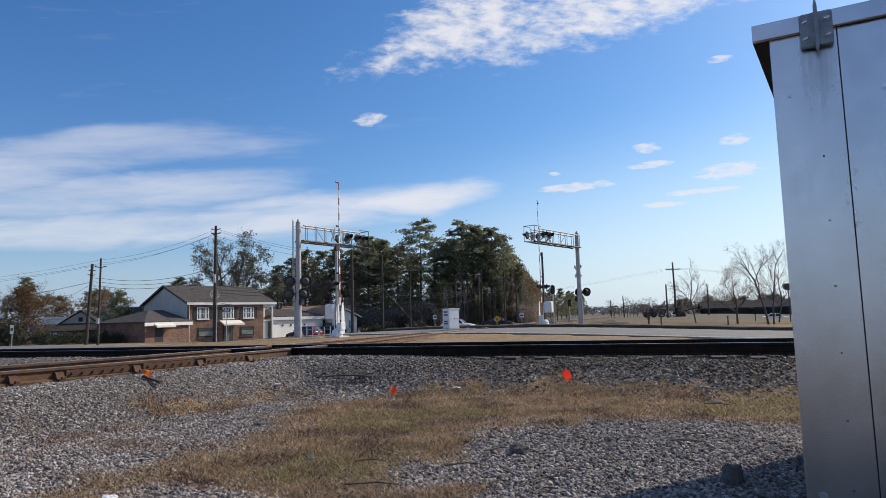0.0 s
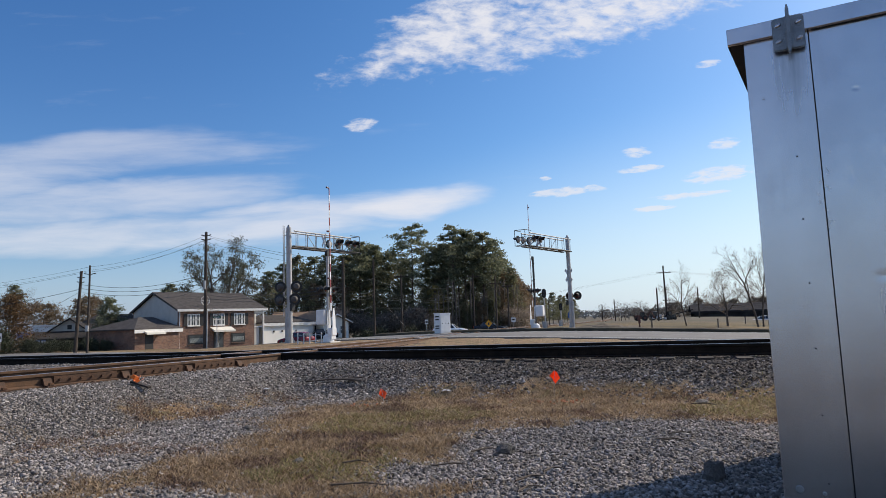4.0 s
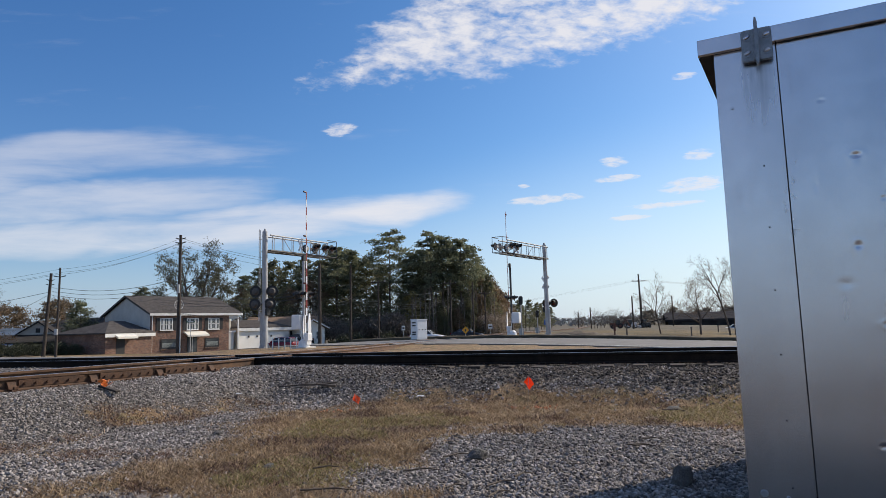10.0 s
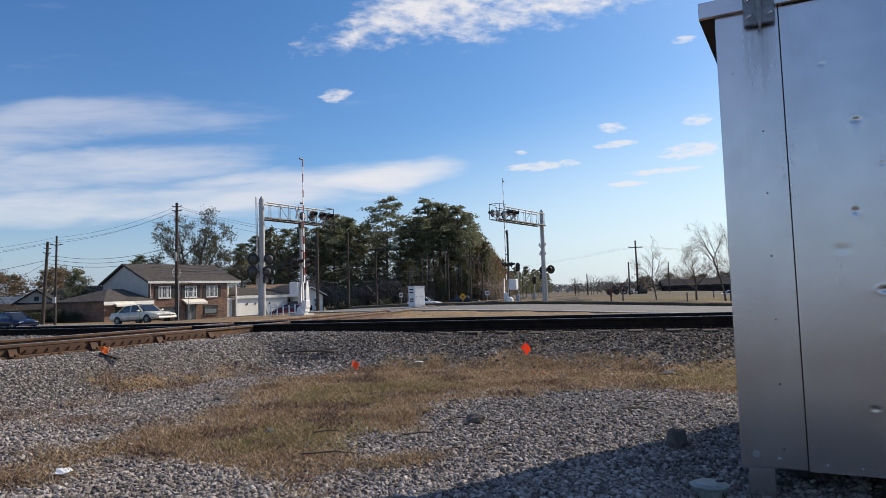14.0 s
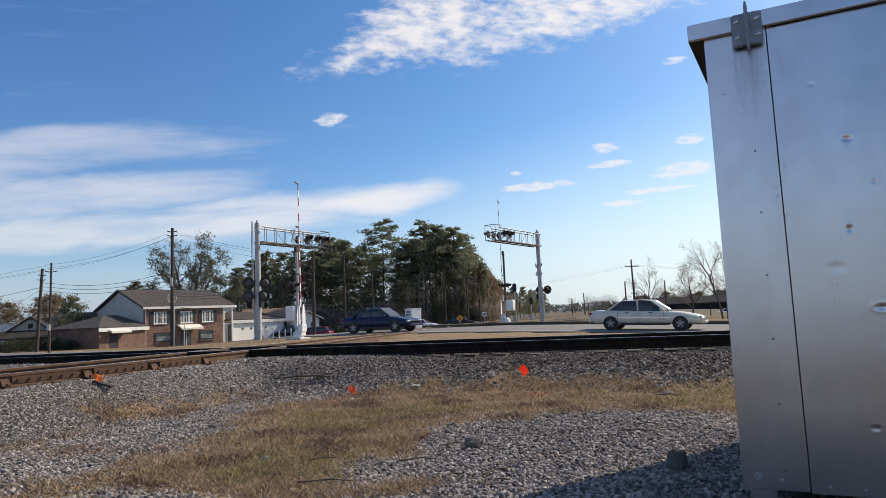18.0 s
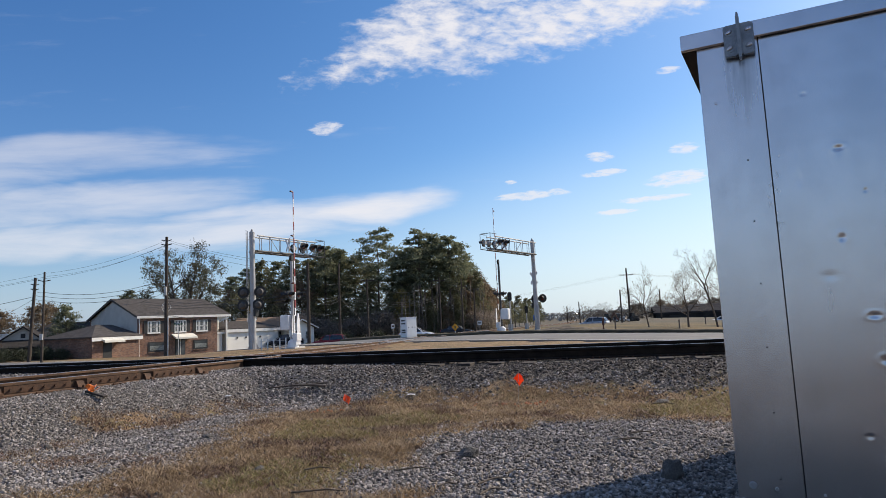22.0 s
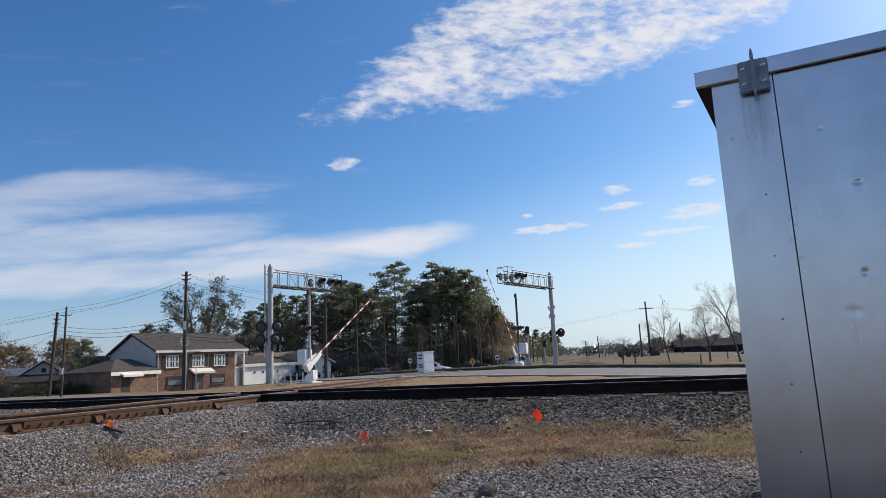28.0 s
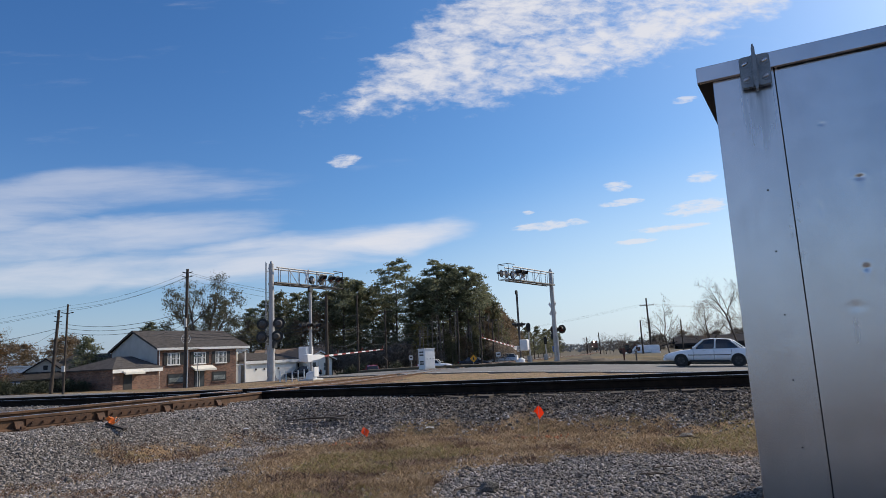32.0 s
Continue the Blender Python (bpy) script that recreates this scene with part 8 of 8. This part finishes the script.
_p = build_car("parked_car", "dark car parked near the wood", MX["black_car"], 4.6, 1.8, 1.4, "sedan", 0.32)
_p.matrix_basis = pose(6.2, 90.0, -0.7, 0, 0, -15)
_p = build_car("parked_car", "white car parked beyond the bare trees", MX["white_car"], 4.6, 1.8, 1.4, "sedan", 0.32)
_p.matrix_basis = pose(52.5, 106.0, -1.35, 0, 0, -24)


def build_train():
    t = thing("freight_train", pose(0, 0, 0), "dark red diesel locomotive with a bright headlight hauling freight cars", "train")
    part("underframe", box(-19.0, 0.0, -1.4, 1.4, 0.9, 1.4), M["black"], t)
    part("nose", box(-2.2, 0.0, -1.2, 1.2, 1.4, 2.9, bevel=0.12), MX["train_body"], t)
    cab = part("cab", box(-4.8, -2.2, -1.5, 1.5, 1.4, 4.4, bevel=0.1), MX["train_body"], t)
    for y in (-0.75, 0.75):
        part("windscreen", box(-2.21, -2.18, y - 0.5, y + 0.5, 3.3, 4.0), MX["car_glass"], cab)
    part("hood", box(-18.5, -4.8, -1.0, 1.0, 1.4, 4.2, bevel=0.08), MX["train_body"], t)
    part("pilot", box(-0.3, 0.15, -1.4, 1.4, 0.25, 1.2), M["black"], t)
    part("headlight", rod((-2.17, 0, 4.15), (-2.05, 0, 4.15), 0.32, n=16), MX["train_light"], t, "glowing headlight")
    for y in (-0.9, 0.9):
        part("ditch_light", rod((0.0, y, 1.55), (0.08, y, 1.55), 0.14, n=12), MX["train_light"], t, "glowing ditch light")
    for x in (-3.5, -15.5):
        part("truck", box(x - 1.9, x + 1.9, -1.2, 1.2, 0.1, 0.9), M["black"], t)
    for i in range(5):
        x = -20.5 - 16.5 * i
        part("freight_car", box(x - 15, x, -1.5, 1.5, 1.0, 4.3, bevel=0.06), MX["machine_dark"] if i % 2 else MX["train_body"], t)
        for b in (1.8, 13.2):
            part("truck", box(x - b - 1.2, x - b + 1.2, -1.2, 1.2, 0.1, 1.0), M["black"], t)
    return t


TRAIN = build_train()


# ---------------------------------------------------------------- stones, grass and rail fittings
def build_ballast():
    rng = np.random.default_rng(4)
    base = []
    for k in range(6):
        bm = bmesh.new()
        bmesh.ops.create_icosphere(bm, subdivisions=1, radius=1.0)
        co = np.array([v.co[:] for v in bm.verts])
        co *= (1 + rng.uniform(-0.38, 0.38, (len(co), 1)))
        co *= np.array((1.0, 0.75, 0.62))
        base.append((co, np.array([[v.index for v in f.verts] for f in bm.faces])))
        bm.free()
    sets = {"clean": [[], [], 0], "oily": [[], [], 0]}
    count = 0

    def put(x, y, size):
        nonlocal count
        kind = sets["oily" if rng.random() < bed_at(x, y) * 0.93 else "clean"]
        co, fc = base[rng.integers(6)]
        a, b, c = rng.uniform(0, 2 * math.pi), rng.uniform(-0.6, 0.6), rng.uniform(-0.6, 0.6)
        m = np.array(Euler((b, c, a)).to_matrix())
        z = NEAR["z"].at(x, y) + size * rng.uniform(-0.15, 0.45)
        kind[0].append((co * size) @ m.T + np.array((x, y, z)))
        kind[1].append(fc + kind[2])
        kind[2] += len(co)
        count += 1

    while count < 92000:
        # denser nearer the camera
        y = 2.9 + 9.6 * rng.random() ** 1.35
        x = rng.uniform(-0.80, 0.62) * (y + 0.4)
        d = (x - A_P.x) * A_N.x + (y - A_P.y) * A_N.y
        if d > 0.4 and d < 1.1:
            continue
        g = NEAR["grass"].at(x, y) + 0.35 * noise.noise((x * 1.6, y * 1.6, 5.0))
        if g > 0.5 and rng.random() < min(0.97, 0.55 + 1.1 * (g - 0.5)):
            continue
        s, n = road_sn(x, y)
        put(x, y, (0.0075 + 0.0155 * rng.random() ** 1.4) * (1.35 if d > -3 else 1.0))
    for _ in range(16000):
        x, y = rng.uniform(-10.5, 9.5), rng.uniform(1.1, 10.0)
        if abs(x) > 0.55 * (y + 0.4) or y < 3.2:
            put(x, y, 0.009 + 0.016 * rng.random())
    for _ in range(9000):
        y = rng.uniform(10.5, 17.0)
        x = rng.uniform(-0.8, 0.62) * y
        d = (x - A_P.x) * A_N.x + (y - A_P.y) * A_N.y - GAUGE / 2
        if abs(d) < 3.0:
            put(x, y, rng.uniform(0.014, 0.027))
    for key, name, mat, label in (("clean", "gravel_stones", "stone", "loose grey crushed stone spread over the ground"), ("oily", "ballast_stones", "stone_dark", "oily ballast stones along the main line, darkened for the shaded slope")):
        v, f = np.concatenate(sets[key][0]), np.concatenate(sets[key][1])
        me = bpy.data.meshes.new(name)
        me.from_pydata(v.tolist(), [], f.tolist())
        me.materials.append(M[mat])
        tagged(new(name, me), label, "gravel", kind="stuff")


def build_grass():
    rng = np.random.default_rng(8)
    sets = {"dry": ([], []), "green": ([], []), "dead": ([], [])}
    n = 0
    while n < 105000:
        y = 2.9 + 8.2 * rng.random() ** 1.15
        x = rng.uniform(-0.82, 0.80) * (y + 0.4)
        g = NEAR["grass"].at(x, y) + 0.30 * noise.noise((x * 1.6, y * 1.6, 5.0))
        if g < 0.34 + 0.42 * rng.random():
            continue
        tuft = noise.noise((x * 2.2, y * 2.2, 1.0))
        if tuft < -0.25 and rng.random() < 0.5:
            continue
        lush = max(1 - math.hypot(x - gx, y - gy) / r for gx, gy, r in ((-0.9, 7.5, 0.9), (-0.2, 7.9, 0.8), (3.8, 7.8, 1.3), (-1.0, 5.3, 0.8)))
        green = lush + 0.5 * noise.noise((x * 1.4 + 3, y * 1.4, 9.0)) > 0.15 and rng.random() < 0.5
        weedy = x < -1.5 and min(math.hypot(x - wx, y - wy) - r for wx, wy, r in WEEDS) < 0.1
        weedy = weedy or (x < -0.8 and y > 8.0 and poly_dist(x, y, STRIP) > -0.3)
        dead = (noise.noise((x * 1.7 + 11, y * 1.7, 2.0)) > 0.20 and rng.random() < 0.7) or (weedy and rng.random() < 0.85) or rng.random() < 0.12
        v, f = sets["dead" if dead else "green" if green else "dry"]
        i = len(v)
        h = rng.uniform(0.012, 0.048) * (1.0 + 1.2 * max(0, tuft))
        a = rng.uniform(0, 2 * math.pi)
        lx, ly = rng.normal(0, 1.1) * h, rng.normal(0, 1.1) * h
        w = rng.uniform(0.0025, 0.0050)
        z = NEAR["z"].at(x, y) - 0.004
        cx, cy = math.cos(a) * w, math.sin(a) * w
        v += [(x - cx, y - cy, z), (x + cx, y + cy, z), (x + lx * 0.45 + cx * 0.8, y + ly * 0.45 + cy * 0.8, z + h * 0.6), (x + lx * 0.45 - cx * 0.8, y + ly * 0.45 - cy * 0.8, z + h * 0.6), (x + lx, y + ly, z + h)]
        f += [(i, i + 1, i + 2, i + 3), (i + 3, i + 2, i + 4)]
        n += 1
    for key, mat, label in (("dry", "blade", "short straw-coloured dry grass"), ("green", "blade_green", "patches of short yellow-green grass"), ("dead", "blade_dead", "dark brown clumps of dead weeds")):
        me = bpy.data.meshes.new(key + "_grass")
        me.from_pydata(sets[key][0], [], sets[key][1])
        me.materials.append(M[mat])
        tagged(new(key + "_grass", me), label + " growing between the gravel", "grass", kind="stuff")


build_ballast()
build_grass()


def build_rail_fittings():
    """Joint bars with bolts, tie plates and spikes on the rails nearest the camera."""
    tracks = [o for o in scene.objects if o.name.startswith("railway_track")]
    main_line = [o for o in tracks if "main" in o["label"]][0]
    cross_line = [o for o in tracks if "crossing" in o["label"]][0]
    bar = bmesh.new()
    add_box(bar, -0.46, 0.46, -0.030, -0.012, -0.15, -0.045, bevel=0.004)
    for i in range(6):
        bmesh.ops.create_cone(bar, cap_ends=True, segments=6, radius1=0.018, radius2=0.018, depth=0.03, matrix=pose(-0.38 + 0.152 * i, -0.042, -0.098, 90))
    bar_mesh = finish("joint_bar", bar, MX["rail_joint"])
    plate = bmesh.new()
    add_box(plate, -0.10, 0.10, -0.17, 0.17, -0.200, -0.186)
    for sx in (-0.05, 0.06):
        add_box(plate, sx - 0.012, sx + 0.012, -0.105, -0.078, -0.186, -0.162)
    plate_mesh = finish("tie_plate", plate, MX["rail_joint"])
    brace = bmesh.new()
    add_prism(brace, ((-0.20, -0.19), (-0.012, -0.19), (-0.012, -0.06), (-0.055, -0.075), (-0.10, -0.155), (-0.20, -0.170)), -0.055, 0.055, pose(0, 0, 0, 0, 0, 90))
    add_box(brace, -0.03, 0.03, -0.19, -0.15, -0.165, -0.125, bevel=0.006)
    brace_mesh = finish("rail_brace", brace, MX["rail_joint"])
    k, last, n = 1.2, None, 0
    while k < 5.2:
        p, q = track_b(k), track_b(k + 0.01)
        if last is None or (p - last).length > 0.56:
            last = p
            t = (q - p).xy.normalized()
            ang = math.degrees(math.atan2(t.y, t.x))
            o = new("tie_plate", plate_mesh)
            o.parent = cross_line
            o.matrix_basis = pose(p.x, p.y, p.z, 0, 0, ang)
            if n in (5, 8, 10, 12):
                j = new("joint_bar", bar_mesh)
                j.parent = cross_line
                j.matrix_basis = pose(p.x, p.y, p.z, 0, 0, ang)
            if n in (6, 7, 9, 11, 13):
                b = new("rail_brace", brace_mesh)
                b.parent = cross_line
                b.matrix_basis = pose(p.x, p.y, p.z, 0, 0, ang)
            n += 1
        k += 0.01
    ang = math.degrees(math.atan2(A_U.y, A_U.x))
    for i in range(-22, 16):
        p = A_P + A_U * (i * 0.55)
        o = new("tie_plate", plate_mesh)
        o.parent = main_line
        o.matrix_basis = pose(p.x, p.y, rail_z(p.x), 0, 0, ang)


build_rail_fittings()


# ---------------------------------------------------------------- what moves
def drive(car, rows, lane_n, heading):
    """Rows of seconds and metres along the road; the car keeps to its lane and to the road's height."""
    out = []
    for t, s in rows:
        p = ROAD_O + ROAD_U * s + ROAD_N * lane_n
        z = road_z(s) + 0.06 * (1 - (lane_n / ROAD_HALF) ** 2) + 0.005
        slope = math.degrees(math.atan2(road_z(s + 1.2) - road_z(s - 1.2), 2.4))
        turn = ROAD_ANG if heading > 0 else ROAD_ANG + 180
        out.append((t, pose(p.x, p.y, z) @ pose(0, 0, 0, 0, 0, turn) @ pose(0, 0, 0, 0, -slope * heading, 0)))
    walk(car, out)


def motions():
    drive(CAR_BEIGE, BEIGE_ROWS, -2.35, 1)
    drive(CAR_BLUE, BLUE_ROWS, -2.35, 1)
    drive(CAR_WHITE, WHITE_ROWS, 1.9, -1)
    walk(CAR_RED, [(t, pose(x, y, -1.05, 0, 0, a)) for t, x, y, a in RED_ROWS])
    walk(CAR_SUV, [(t, pose(x, y, -0.85, 0, 0, a)) for t, x, y, a in SUV_ROWS])
    walk(CAR_VAN, [(t, pose(x, y, -0.85, 0, 0, a)) for t, x, y, a in VAN_ROWS])
    walk(ARM_L, [(t, pose(0, -0.30, 1.12, 0, a - 90, 0)) for t, a in ARM_L_ROWS])
    walk(ARM_R, [(t, pose(0, -0.30, 1.12, 0, a - 90, 0)) for t, a in ARM_R_ROWS])
    walk(TRAIN, [(t, pose(x, y, z, 0, 0, a)) for t, x, y, z, a in TRAIN_ROWS])


BEIGE_ROWS = ((0.0, -170.0), (13.0, -34.5), (14.4, -18.0), (16.5, 0.7), (17.0, 4.9), (17.5, 9.8), (18.0, 14.2), (19.0, 24.0), (32.0, 150.0))
BLUE_ROWS = ((0.0, -185.0), (14.0, -39.0), (14.4, -33.8), (16.5, -13.3), (17.0, -9.8), (17.5, -5.4), (18.0, -1.1), (18.5, 2.4), (19.0, 6.8), (19.5, 10.9), (20.0, 15.6), (21.0, 25.0), (32.0, 130.0))
WHITE_ROWS = ((0.0, 125.0), (29.0, 26.0), (30.5, 20.0), (31.1, 18.5), (31.4, 17.6), (31.7, 16.7), (32.0, 15.85))
RED_ROWS = ((0.0, -16.7, 72.0, 152.0), (6.0, -16.6, 72.0, 152.0), (9.0, -15.8, 72.0, 155.0), (13.0, -15.0, 72.0, 158.0), (17.0, -12.2, 72.0, 165.0), (18.0, -11.4, 72.0, 168.0), (19.0, -10.9, 72.0, 170.0),
            (21.0, -9.9, 72.0, 172.0), (23.0, -8.4, 72.0, 170.0), (25.0, -7.1, 72.5, 160.0), (28.0, -5.8, 73.5, 120.0), (30.0, -6.1, 75.0, 100.0), (32.0, -6.9, 77.0, 98.0))
SUV_ROWS = ((0.0, 150.0, 76.0, 174.0), (18.0, 48.0, 85.0, 162.0), (20.5, 34.3, 92.0, 148.0), (22.0, 27.5, 97.7, 144.0), (24.0, 20.9, 102.7, 146.0), (26.0, 16.8, 104.2, 158.0), (28.0, 13.4, 104.4, 168.0), (30.0, 12.0, 104.0, 172.0), (32.0, 11.5, 104.0, 172.0))
VAN_ROWS = ((0.0, 206.0, 82.0, 175.0), (27.0, 60.7, 97.0, 174.0), (30.0, 42.0, 99.5, 174.0), (31.0, 37.3, 100.0, 174.0), (32.0, 32.9, 101.0, 174.0))
ARM_L_ROWS = ((0.0, 0.0), (22.0, 0.0), (22.5, 6.0), (23.0, 15.0), (24.0, 23.0), (25.0, 29.0), (25.5, 34.0), (27.5, 54.0), (28.0, 59.5), (29.0, 70.0), (30.0, 78.0), (31.0, 84.0), (32.0, 87.5))
ARM_R_ROWS = ((0.0, 0.0), (22.2, 0.0), (23.0, 5.0), (24.0, 11.0), (25.0, 16.0), (25.5, 21.0), (27.5, 41.0), (28.0, 49.0), (29.0, 61.0), (30.0, 70.5), (31.0, 79.0), (32.0, 85.0))
TRAIN_ROWS = ((0.0, 265.0, 1040.0, -0.6, 75.5 + 180), (12.0, 198.0, 770.0, -0.5, 75.5 + 180), (21.0, 145.0, 562.0, -0.4, 75.5 + 180), (28.0, 102.5, 400.0, -0.3, 75.5 + 180), (32.0, 78.7, 310.0, -0.2, 75.5 + 180))
motions()
